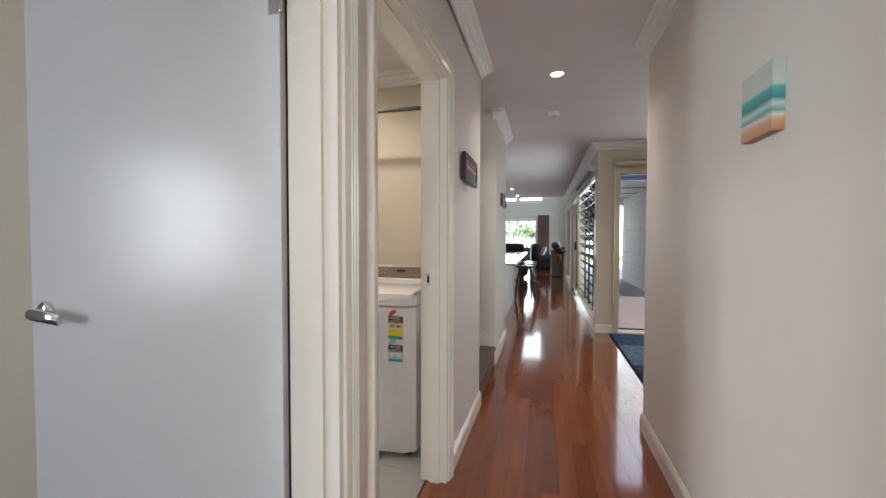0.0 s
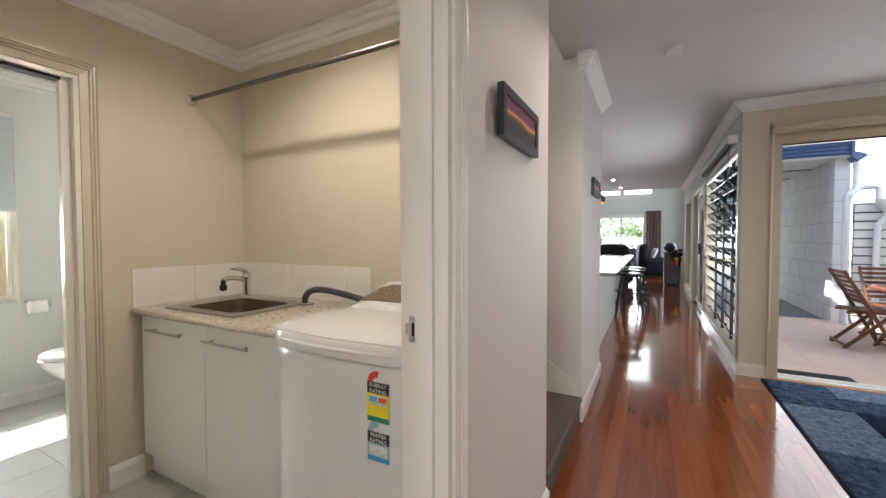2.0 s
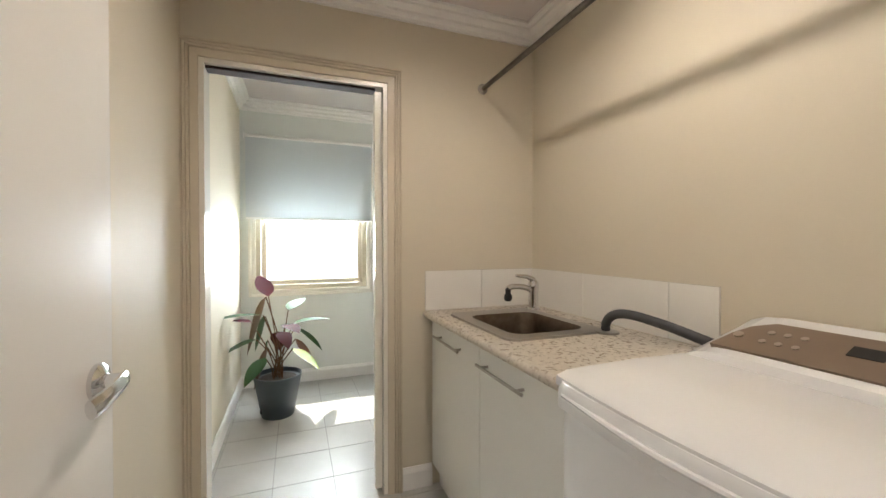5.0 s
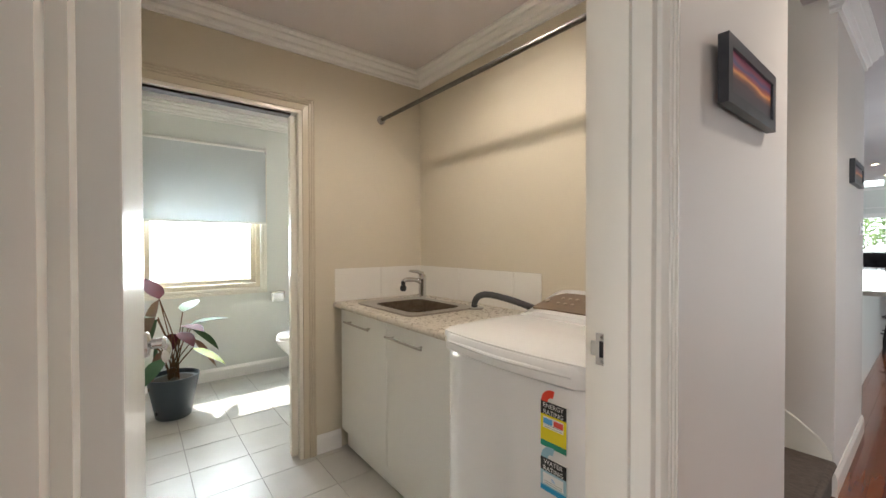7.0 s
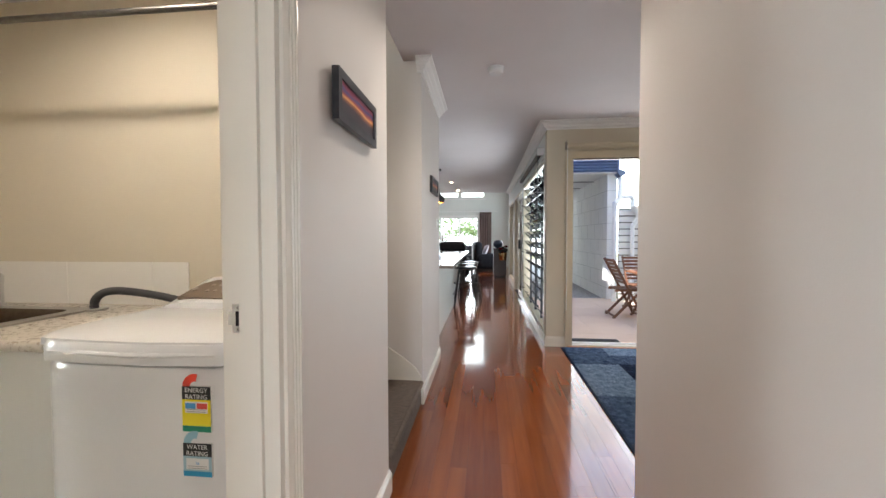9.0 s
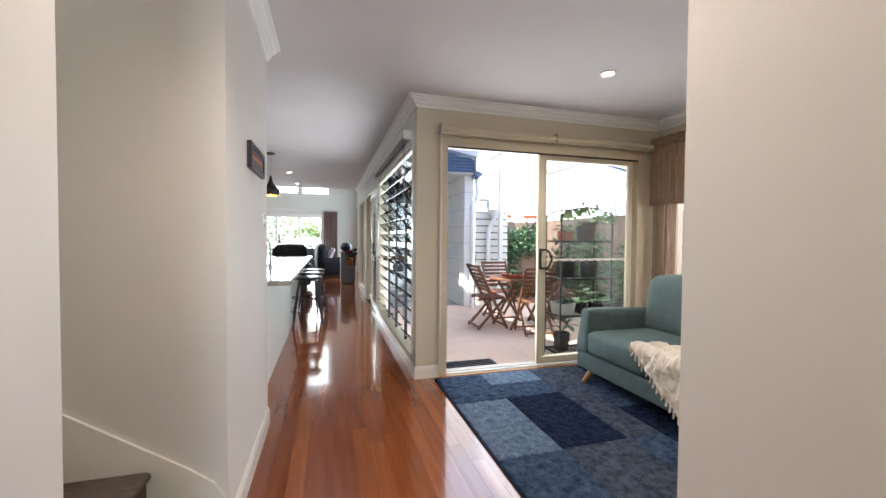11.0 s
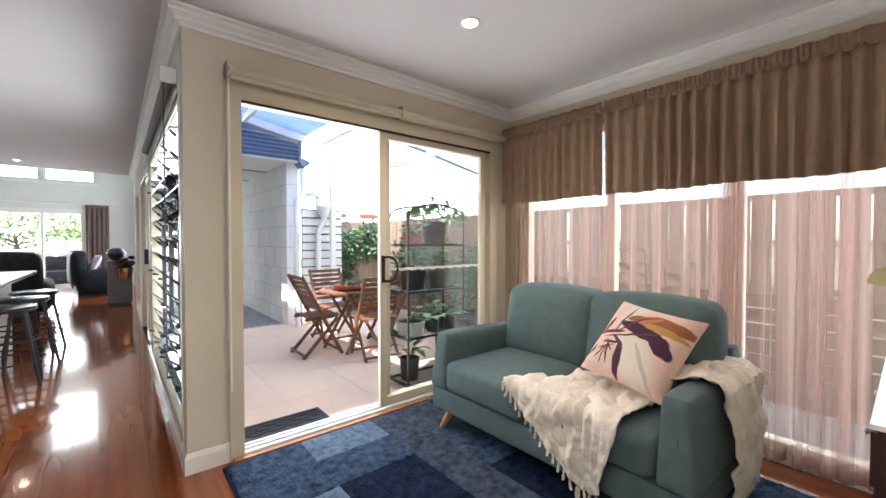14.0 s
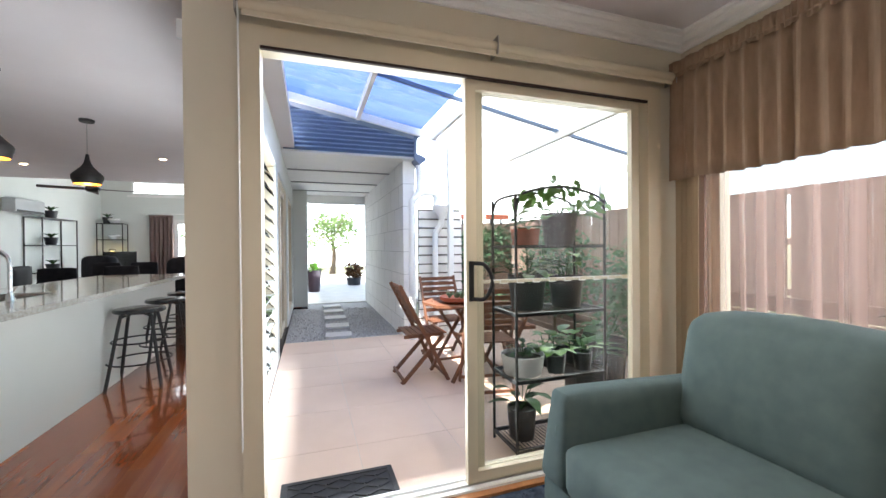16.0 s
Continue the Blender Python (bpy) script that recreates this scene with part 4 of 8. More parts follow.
def banded(name, bands, zlo, zhi, warp=0.12, rough=0.3, wscale=6.0):
    """Colours in uneven bands by height, as in a seascape."""
    m = mat(name, bands[0][1], rough)
    nt = m.node_tree
    N, L = nt.nodes, nt.links
    tc = N.new("ShaderNodeTexCoord")
    sep = N.new("ShaderNodeSeparateXYZ")
    L.new(tc.outputs["Object"], sep.inputs[0])
    mr = N.new("ShaderNodeMapRange")
    mr.inputs["From Min"].default_value, mr.inputs["From Max"].default_value = zlo, zhi
    L.new(sep.outputs["Z"], mr.inputs["Value"])
    nz = N.new("ShaderNodeTexNoise")
    nz.inputs["Scale"].default_value, nz.inputs["Detail"].default_value = wscale, 5
    mp = N.new("ShaderNodeMapping")
    mp.inputs["Scale"].default_value = (1, 1, 3.5)
    L.new(tc.outputs["Object"], mp.inputs[0])
    L.new(mp.outputs[0], nz.inputs["Vector"])
    ma = N.new("ShaderNodeMath")
    ma.operation = "MULTIPLY_ADD"
    L.new(nz.outputs[0], ma.inputs[0])
    ma.inputs[1].default_value = warp * 2
    sb = N.new("ShaderNodeMath")
    sb.operation = "SUBTRACT"
    L.new(mr.outputs[0], sb.inputs[0])
    sb.inputs[1].default_value = warp
    L.new(sb.outputs[0], ma.inputs[2])
    cr = N.new("ShaderNodeValToRGB")
    while len(cr.color_ramp.elements) < len(bands):
        cr.color_ramp.elements.new(0.5)
    for e, (pos, col) in zip(cr.color_ramp.elements, bands):
        e.position, e.color = pos, (*col, 1)
    L.new(ma.outputs[0], cr.inputs[0])
    L.new(cr.outputs[0], N["Principled BSDF"].inputs["Base Color"])
    return m


M_FRAMEB = textured("frame_charcoal", (0.02, 0.02, 0.024), (0.035, 0.035, 0.04), 20, 0.35)
sunset = [(0.0, (0.02, 0.012, 0.02)), (0.30, (0.05, 0.02, 0.03)), (0.42, (0.30, 0.09, 0.03)), (0.50, (0.9, 0.45, 0.12)), (0.58, (0.40, 0.04, 0.05)), (0.68, (0.05, 0.07, 0.22)), (0.80, (0.35, 0.03, 0.08)), (1.0, (0.05, 0.02, 0.08))]
picture("small dark framed photo of a red and blue sunset over water", XL, 3.195, 3.60, 1.575, 1.733, 1, M_FRAMEB, banded("sunset_print", sunset, 1.61, 1.715, 0.16))
sunset2 = [(0.0, (0.02, 0.01, 0.015)), (0.4, (0.10, 0.02, 0.02)), (0.5, (0.85, 0.30, 0.06)), (0.62, (0.35, 0.06, 0.05)), (0.8, (0.08, 0.03, 0.08)), (1.0, (0.03, 0.02, 0.05))]
picture("small dark framed photo of an orange sunset", XL, 5.28, 5.70, 1.593, 1.728, 1, M_FRAMEB, banded("dusk_print", sunset2, 1.61, 1.71, 0.12))
beach = [(0.0, (0.42, 0.22, 0.12)), (0.16, (0.55, 0.34, 0.20)), (0.24, (0.62, 0.60, 0.52)), (0.30, (0.10, 0.33, 0.32)), (0.38, (0.50, 0.60, 0.55)), (0.46, (0.03, 0.24, 0.26)), (0.60, (0.10, 0.36, 0.34)), (0.66, (0.50, 0.55, 0.50)), (1.0, (0.48, 0.52, 0.46))]
cv = thing("canvas_picture", "frameless canvas painting of a pale beach and teal sea", "picture")
part("canvas", boxes((XR - 0.032, XR, 2.28, 2.452, 1.54, 1.738)), banded("beach_canvas", beach, 1.54, 1.735, 0.07, 0.7), cv, "", bevel=0.002)

sw = thing("switch_plate", "white plastic light switch on the wall end", "light switch")
part("plate", boxes((XL, XL + 0.008, 5.72, 5.835, 1.31, 1.385)), M_ENAM, sw, "", bevel=0.002)
for q in (5.745, 5.79):
    part("rocker", boxes((XL + 0.008, XL + 0.011, q, q + 0.02, 1.335, 1.36)), M_ENAM, sw)

sm = thing("smoke_alarm", "round white smoke alarm on the ceiling", "smoke alarm", (0.485, 5.05, CEIL))
part("base", lathe(bmesh.new(), [(0, 0), (0.062, 0), (0.062, -0.012), (0, -0.012)], 28), M_ENAM, sm, "", True)
part("cover", lathe(bmesh.new(), [(0.056, -0.012), (0.056, -0.034), (0.048, -0.043), (0, -0.045)], 28), M_ENAM, sm, "", True)

M_BULB = mat("lamp_glow", (1, 1, 1), 0.5, emit=(1.0, 0.74, 0.45), estr=22)
M_RING = mat("downlight_rim", (0.80, 0.74, 0.66), 0.3, 0.0)
dl = thing("downlight", "round recessed downlight, switched on, with a warm glow", "downlight", (DOWN[0][0], DOWN[0][1], CEIL), group="downlights in the ceilings")
part("rim", lathe(bmesh.new(), [(0.040, -0.002), (0.044, -0.008), (0.056, -0.006), (0.058, 0.0)], 28), M_RING, dl, "", True)
part("lens", lathe(bmesh.new(), [(0.042, -0.001), (0.03, -0.005), (0, -0.006)], 24), M_BULB, dl, "glowing frosted lens", True)
for dx, dy in DOWN[1:]:
    copy_thing(dl, pose(dx, dy, LC if dx == -1.0 else CEIL))

# carpeted stairs
M_CARPET = textured("stair_carpet", (0.08, 0.056, 0.042), (0.13, 0.095, 0.072), 30, 0.95, bump=0.7, bscale=160, stretch=(1, 3, 1))
st = thing("stairs", "stair flight with dark grey brown carpet rising beside the hall", "stairs")
for i in range(9):
    x1 = XL + 0.0 - 0.27 * i
    z1 = 0.175 * (i + 1)
    bm = boxes((x1 - 0.30, x1 - 0.005, 3.855, 4.855, z1 - 0.175, z1))
    part("step", bm, M_CARPET, st, "", bevel=0.012)
    part("nosing", tube(bmesh.new(), [(x1 - 0.005, 3.855, z1 - 0.016), (x1 - 0.005, 4.84, z1 - 0.016)], 0.018, 12), M_CARPET, st, "", True)
structure("stair_base", boxes((-3.2, XL - 0.3, 3.85, 4.86, -0.016, 0.001)), M_GAP, "floor under the stairs")
# sloping skirting by the stairs
bm = bmesh.new()
for y0, y1 in ((3.851, 3.864), (4.846, 4.859)):
    q = [(XL - 0.005, 0.0), (XL - 0.005, 0.20), (XL - 0.05, 0.27), (XL - 0.14, 0.34), (XL - 2.2, 1.70), (XL - 2.2, 1.4), (XL - 0.3, 0.0)]
    skin(bm, [[bm.verts.new((x, y0, z)) for x, z in q], [bm.verts.new((x, y1, z)) for x, z in q]])
structure("stair_stringer", bm, M_TRIM, "cream painted stringer board beside the steps")

# ---- sitting nook ----
pd = thing("patio_door", "cream aluminium sliding patio door, one leaf slid open", "sliding door")
F0, F1 = YN - 0.02, YN + 0.10
part("frame", boxes((1.30, 1.36, F0, F1, 0.0, 2.13), (3.42, 3.49, F0, F1, 0.0, 2.13), (1.36, 3.42, F0, F1, 2.07, 2.13)), M_ALU, pd)
part("sill_track", boxes((1.36, 3.42, F0, F1, 0.0, 0.03), (1.36, 3.42, F0 + 0.03, F0 + 0.036, 0.03, 0.042), (1.36, 3.42, F0 + 0.08, F0 + 0.086, 0.03, 0.042)), M_ALUW, pd, "white aluminium sill track")


def sash(parent, x0, x1, y, z0, z1, st, glass_m, name="leaf"):
    s = part(name, boxes((x0, x0 + st, y, y + 0.034, z0, z1), (x1 - st, x1, y, y + 0.034, z0, z1), (x0 + st, x1 - st, y, y + 0.034, z0, z0 + st * 1.1), (x0 + st, x1 - st, y, y + 0.034, z1 - st, z1)), M_ALU, parent)
    g = part("pane", boxes((x0 + st, x1 - st, y + 0.014, y + 0.02, z0 + st * 1.1, z1 - st)), glass_m, s)
    g.visible_shadow = False
    return s


lf = sash(pd, 2.345, 3.42, F0 + 0.075, 0.035, 2.07, 0.052, M_GLASST)
part("mid_rail", boxes((2.397, 3.368, F0 + 0.083, F0 + 0.10, 1.035, 1.052)), M_ALU, lf)
bm = bmesh.new()
for i in range(9):
    a = 2.45 + 0.1 * i
    bx(bm, a, a + 0.045, F0 + 0.080, F0 + 0.083, 1.048, 1.053)
    bx(bm, a + 0.045, a + 0.05, F0 + 0.080, F0 + 0.083, 1.03, 1.053)
    bx(bm, a + 0.05, a + 0.09, F0 + 0.080, F0 + 0.083, 1.03, 1.035)
part("safety_strip", bm, mat("frosted_strip", (0.75, 0.75, 0.72), 0.5), lf, "pale geometric safety strip on the glass")
lf2 = sash(pd, 2.285, 3.38, F0 + 0.03, 0.035, 2.07, 0.055, M_GLASS)
hd = part("handle", tube(bmesh.new(), curve_pts([(2.315, F0 + 0.025, 0.965), (2.365, F0 - 0.02, 0.975), (2.395, F0 - 0.035, 1.055), (2.365, F0 - 0.02, 1.135), (2.315, F0 + 0.025, 1.145)], 6), 0.0105, 10), M_BLACK, lf2, "black D shaped pull handle", True)
part("handle_plate", boxes((2.297, 2.322, F0 + 0.022, F0 + 0.03, 0.955, 1.155)), M_BLACK, lf2)
part("fly_screen_track", boxes((1.36, 3.42, F0 + 0.003, F0 + 0.02, 2.058, 2.07)), M_GAP, pd)
structure("door_threshold", boxes((1.30, 3.49, YN - 0.06, YN - 0.021, 0.0, 0.018)), M_WOODD, "varnished timber threshold strip")
structure("door_surround", boxes((1.285, 1.30, YN - 0.02, YN - 0.001, 0, 2.15), (3.49, 3.515, YN - 0.02, YN - 0.001, 0, 2.15), (1.30, 3.49, YN - 0.02, YN - 0.001, 2.13, 2.15)), M_ALU, "cream painted door surround")

pb = thing("roller_blind", "cream roller blind rolled up above the patio door", "blind")
part("roll", tube(bmesh.new(), [(1.29, YN - 0.055, 2.205), (3.56, YN - 0.055, 2.205)], 0.026, 16), M_ALU, pb, "", True)
part("bottom_bar", boxes((1.30, 3.55, YN - 0.068, YN - 0.06, 2.16, 2.182)), M_ALU, pb)
for x in (1.275, 2.42, 3.565):
    part("bracket", boxes((x, x + 0.006, YN - 0.085, YN - 0.001, 2.165, 2.25)), M_STEEL, pb, "grey metal bracket")
bm = bmesh.new()
for q in (0.0, 0.022):
    tube(bm, [(1.287, YN - 0.075 + q, 2.2), (1.287, YN - 0.075 + q, 0.42)], 0.0022, 6)
part("cord", bm, M_ALUW, pb, "looped bead chain")

nw = thing("window", "wide cream aluminium nook window of three clear panes", "window")
part("frame", boxes((3.72, 3.80, 3.95, 4.0, 0.06, 2.16), (3.72, 3.80, 6.28, 6.33, 0.06, 2.16), (3.72, 3.80, 4.0, 6.28, 0.06, 0.11), (3.72, 3.80, 4.0, 6.28, 2.11, 2.16)), M_ALU, nw)
for y in (4.70, 5.50):
    part("mullion", boxes((3.72, 3.79, y - 0.03, y + 0.03, 0.11, 2.11)), M_ALU, nw)
for a, b in ((4.0, 4.67), (4.73, 5.47), (5.53, 6.28)):
    part("pane", boxes((3.752, 3.757, a, b, 0.11, 2.11)), M_GLASS, nw).visible_shadow = False


def cloth(u0, u1, z0, z1, fn, nu, nz):
    """A hung sheet; fn(u, v) gives its depth and sideways shift, u along, v from top (0) to bottom (1)."""
    bm = bmesh.new()
    rows = []
    for j in range(nz + 1):
        v = j / nz
        row = []
        for i in range(nu + 1):
            u = i / nu
            d, s, dz = fn(u, v)
            row.append(bm.verts.new((d, u0 + (u1 - u0) * u + s, z1 + (z0 - z1) * v + dz)))
        rows.append(row)
    for a, b in zip(rows, rows[1:]):
        for i in range(nu):
            bm.faces.new((a[i], a[i + 1], b[i + 1], b[i]))
    return bm


def folds(seed, pitch, length, amp, tight=0.35, flare=1.0):
    r = random.Random(seed)
    k = max(2, int(length / pitch))
    ph = [r.uniform(-0.8, 0.8) for _ in range(k + 2)]
    am = [r.uniform(0.6, 1.3) for _ in range(k + 2)]

    def fn(u, v):
        i = min(k, int(u * k))
        f = u * k - i
        p = ph[i] * (1 - f) + ph[i + 1] * f
        a = am[i] * (1 - f) + am[i + 1] * f
        grow = tight + (flare - tight) * min(1, v * 1.6)
        return (amp * a * grow * math.sin(2 * math.pi * u * k + p * (0.5 + v)), 0.3 * amp * grow * math.cos(2 * math.pi * u * k * 0.5 + p * 2) * v, 0.0)
    return fn


M_DRAPE = textured("drape_brown", (0.25, 0.16, 0.10), (0.31, 0.20, 0.13), 30, 0.9, bump=0.25, bscale=400, stretch=(1, 1, 0.3))
M_DRAPEF = textured("drape_mauve", (0.15, 0.10, 0.09), (0.19, 0.13, 0.12), 30, 0.9, bump=0.25, bscale=300)
M_SHEER = sheer("sheer_pink", (0.55, 0.37, 0.315), 0.42, 0.64, 0.18)


def thicken(ob, t):
    m = ob.modifiers.new("thickness", "SOLIDIFY")
    m.thickness = t
    return ob


for k, (y0, y1, sag) in enumerate(((5.50, 6.46, 0.0), (5.045, 5.475, 0.0), (4.04, 5.06, 0.0))):
    vl = thing("valance", "short gathered brown fabric valance above the window", "curtain", (3.565, 0, 0), group="valances over the nook window")
    f = folds(20 + k, 0.078, y1 - y0, 0.019, 0.6)
    thicken(part("drop", cloth(y0, y1, 1.60, 2.215, lambda u, v: (f(u, v)[0], f(u, v)[1], 0.005 * math.sin(9 * u + k) * v), int((y1 - y0) * 90), 8), M_DRAPE, vl, "", True), 0.004)
    g = folds(40 + k, 0.026, y1 - y0, 0.006, 1.0)
    thicken(part("heading", cloth(y0 - 0.004, y1 + 0.004, 2.195, 2.285, lambda u, v: (g(u, v)[0] - 0.006, 0, 0.004 * math.sin(60 * u)), int((y1 - y0) * 160), 3), M_DRAPE, vl, "", True), 0.004)
    part("tape", boxes((-0.012, -0.004, y0, y1, 2.215, 2.222)), M_DRAPE, vl)
ct = thing("curtain_track", "slim brown curtain track with a return to the wall", "curtain track")
part("rail", boxes((3.60, 3.62, 3.95, 6.47, 2.23, 2.26)), M_DRAPE, ct)
for y in (4.1, 5.25, 6.4):
    part("bracket", boxes((3.62, 3.70, y, y + 0.02, 2.235, 2.25)), M_STEEL, ct)
for k, (y0, y1, flare, gath) in enumerate(((5.47, 6.42, 1.0, 1), (4.66, 5.53, 1.0, 1), (4.20, 4.76, 1.2, 1), (3.90, 4.26, 1.0, 1))):
    sc = thing("sheer_curtain", "sheer pinkish brown curtain hanging to the floor before the window", "curtain", (3.645, 0, 0), group="sheer curtains of the nook")
    f = folds(60 + k, 0.10, y1 - y0, 0.036, 0.7, flare)
    z_low = 0.03
    part("sheet", cloth(y0, y1, z_low, 2.20, f, int((y1 - y0) * 110), 14), M_SHEER, sc, "", True)
    part("hem", cloth(y0, y1, z_low, z_low + 0.07, lambda u, v: (f(u, 1)[0] - 0.0015, f(u, 1)[1], 0), int((y1 - y0) * 110), 2), M_SHEER, sc, "", True)
    if k in (1, 2):
        g = folds(80 + k, 0.05, 0.2, 0.02, 0.8)
        part("gathered_edge", cloth(y0 - 0.02, y0 + 0.16, z_low, 2.20, lambda u, v: (g(u, v)[0] - 0.03, 0.0, 0), 26, 10), M_SHEER, sc, "", True)
# bunch of sheer at the wall corner by the door
sc = thing("sheer_curtain", "bunched beige sheer curtain in the corner beside the patio door", "curtain", (3.60, 0, 0))
g = folds(91, 0.04, 0.16, 0.014, 0.9)
part("sheet", cloth(6.31, 6.455, 0.03, 2.2, g, 40, 10), sheer("sheer_beige", (0.5, 0.4, 0.28), 0.85, 0.5), sc, "", True)


def soft_box(x0, x1, y0, y1, z0, z1, r=0.03, puff=0.0, n=10, shape=None):
    """A box with rounded edges and bulging faces."""
    c = Vector(((x0 + x1) / 2, (y0 + y1) / 2, (z0 + z1) / 2))
    h = Vector(((x1 - x0) / 2, (y1 - y0) / 2, (z1 - z0) / 2))
    bm = bmesh.new()
    cache = {}
    ticks = [-1 + 2 * i / n for i in range(n + 1)]
    ticks = [math.copysign(abs(t) ** 0.8, t) for t in ticks]

    def vert(p):
        key = tuple(round(q, 5) for q in p)
        if key in cache:
            return cache[key]
        q = Vector((p[0] * h.x, p[1] * h.y, p[2] * h.z))
        inner = Vector([max(-h[i] + r, min(h[i] - r, q[i])) for i in range(3)])
        d = q - inner
        if d.length > 1e-9:
            q = inner + d.normalized() * r if d.length > 1e-6 else q
        for i in range(3):
            j, k = (i + 1) % 3, (i + 2) % 3
            if abs(abs(p[i]) - 1) < 1e-6:
                q[i] += math.copysign(puff * (1 - p[j] ** 2) * (1 - p[k] ** 2), p[i])
        q = q + c
        if shape:
            q = Vector(shape(q))
        cache[key] = bm.verts.new(q)
        return cache[key]
    for ax in range(3):
        for sg in (-1, 1):
            for i in range(n):
                for j in range(n):
                    co = []
                    for a, b in ((i, j), (i + 1, j), (i + 1, j + 1), (i, j + 1)):
                        p = [0, 0, 0]
                        p[ax], p[(ax + 1) % 3], p[(ax + 2) % 3] = sg, ticks[a], ticks[b]
                        co.append(vert(p))
                    if len(set(co)) == 4:
                        bm.faces.new(co if sg > 0 else co[::-1])
    return bm


M_TEAL = textured("teal_fabric", (0.078, 0.118, 0.118), (0.10, 0.145, 0.142), 14, 0.85, 0.95, 0.35, 700, detail=6)
M_LEGW = textured("sofa_leg_wood", (0.36, 0.16, 0.06), (0.48, 0.24, 0.10), 8, 0.35, 0.45, 0.05, 60, (8, 8, 1))
sf = thing("sofa", "teal fabric two seater sofa with splayed wooden legs", "sofa")
SXF, SXB, SYA, SYB = 2.46, 3.42, 4.51, 6.155
part("base", soft_box(SXF + 0.015, SXB, SYA + 0.01, SYB - 0.01, 0.115, 0.27, 0.025, 0.0, 6), M_TEAL, sf, "", True)
ym = (SYA + SYB) / 2
for a, b in ((SYA + 0.165, ym - 0.003), (ym + 0.003, SYB - 0.165)):
    part("seat_cushion", soft_box(SXF + 0.0, 3.20, a, b, 0.265, 0.465, 0.045, 0.018, 12), M_TEAL, sf, "", True)
    part("back_cushion", soft_box(3.06, 3.34, a - 0.02, b + 0.02, 0.43, 0.925, 0.07, 0.03, 12, lambda q: (q.x + 0.16 * (q.z - 0.42) - 0.02, q.y, q.z)), M_TEAL, sf, "", True)
part("backrest", soft_box(3.25, SXB + 0.02, SYA + 0.10, SYB - 0.10, 0.25, 0.70, 0.05, 0.0, 6, lambda q: (q.x + 0.10 * (q.z - 0.3), q.y, q.z)), M_TEAL, sf, "", True)
for s, y0, y1 in ((1, SYB - 0.165, SYB), (-1, SYA, SYA + 0.165)):
    def arm_shape(q, s=s):
        w = (q.z - 0.26) / 0.34
        return (q.x + (0.035 * w if q.x < 3.0 else 0), q.y + s * 0.0 - s * 0.03 * w * (1 if (q.y - (y0 + y1) / 2) * s > 0 else -0.2), q.z - 0.03 * (q.x - SXF) * w + 0.0)
    part("armrest", soft_box(SXF, SXB - 0.02, y0, y1, 0.262, 0.645, 0.035, 0.004, 10, arm_shape), M_TEAL, sf, "", True)
for x, y, dx, dy in ((SXF + 0.09, SYB - 0.15, -0.10, -0.0), (SXF + 0.09, SYA + 0.12, -0.08, 0.0), (SXB - 0.12, SYB - 0.15, 0.06, 0), (SXB - 0.12, SYA + 0.12, 0.06, 0)):
    part("leg", tube(bmesh.new(), [(x + dx, y + dy, 0.02), (x, y, 0.125)], [0.016, 0.031], 14), M_LEGW, sf, "tapered honey timber leg", True)
bm = bmesh.new()
for y0, y1 in ((SYA + 0.168, ym - 0.006), (ym + 0.006, SYB - 0.168)):
    tube(bm, curve_pts([(3.195, y0 + 0.02, 0.885), (3.21, (y0 + y1) / 2, 0.93), (3.195, y1 - 0.02, 0.885)], 10), 0.003, 6)
part("piping", bm, M_TEAL, sf, "", True)

# rug of patches
rug = thing("rug", "shaggy patchwork rug in blue, grey and navy under the sofa", "rug")
RT = {}
for nm, c1, c2 in (("navy", (0.004, 0.008, 0.022), (0.018, 0.030, 0.066)), ("denim", (0.016, 0.030, 0.065), (0.075, 0.115, 0.18)), ("slate", (0.022, 0.032, 0.052), (0.09, 0.11, 0.15)), ("sky", (0.065, 0.105, 0.165), (0.19, 0.25, 0.33))):
    RT[nm] = textured("rug_" + nm, c1, c2, 24, 1.0, 1.0, 1.0, 260, detail=12, spec=0.1)
PATCH = [(1.25, 1.66, 5.86, 6.42, "denim"), (1.25, 1.66, 5.10, 5.86, "sky"), (1.25, 1.66, 4.40, 5.10, "denim"), (1.25, 1.66, 3.95, 4.40, "slate"),
         (1.66, 2.14, 5.87, 6.15, "denim"), (1.66, 2.14, 6.15, 6.42, "sky"), (1.66, 2.13, 5.11, 5.87, "navy"), (1.66, 2.13, 4.5, 5.11, "slate"), (1.66, 2.13, 3.95, 4.5, "navy"),
         (2.14, 2.65, 5.96, 6.42, "slate"), (2.13, 2.38, 5.11, 5.96, "slate"), (2.38, 2.90, 5.5, 5.96, "denim"), (2.38, 2.90, 5.0, 5.5, "navy"), (2.13, 2.38, 4.5, 5.11, "denim"), (2.38, 2.9, 4.5, 5.0, "slate"), (2.13, 2.9, 3.95, 4.5, "navy"),
         (2.65, 3.4, 5.96, 6.42, "navy"), (2.90, 3.4, 5.4, 5.96, "sky"), (2.90, 3.4, 4.7, 5.4, "slate"), (2.9, 3.4, 3.95, 4.7, "denim")]
rr = random.Random(8)
part("backing", boxes((1.235, 3.41, 3.94, 6.43, 0.001, 0.010)), RT["navy"], rug)
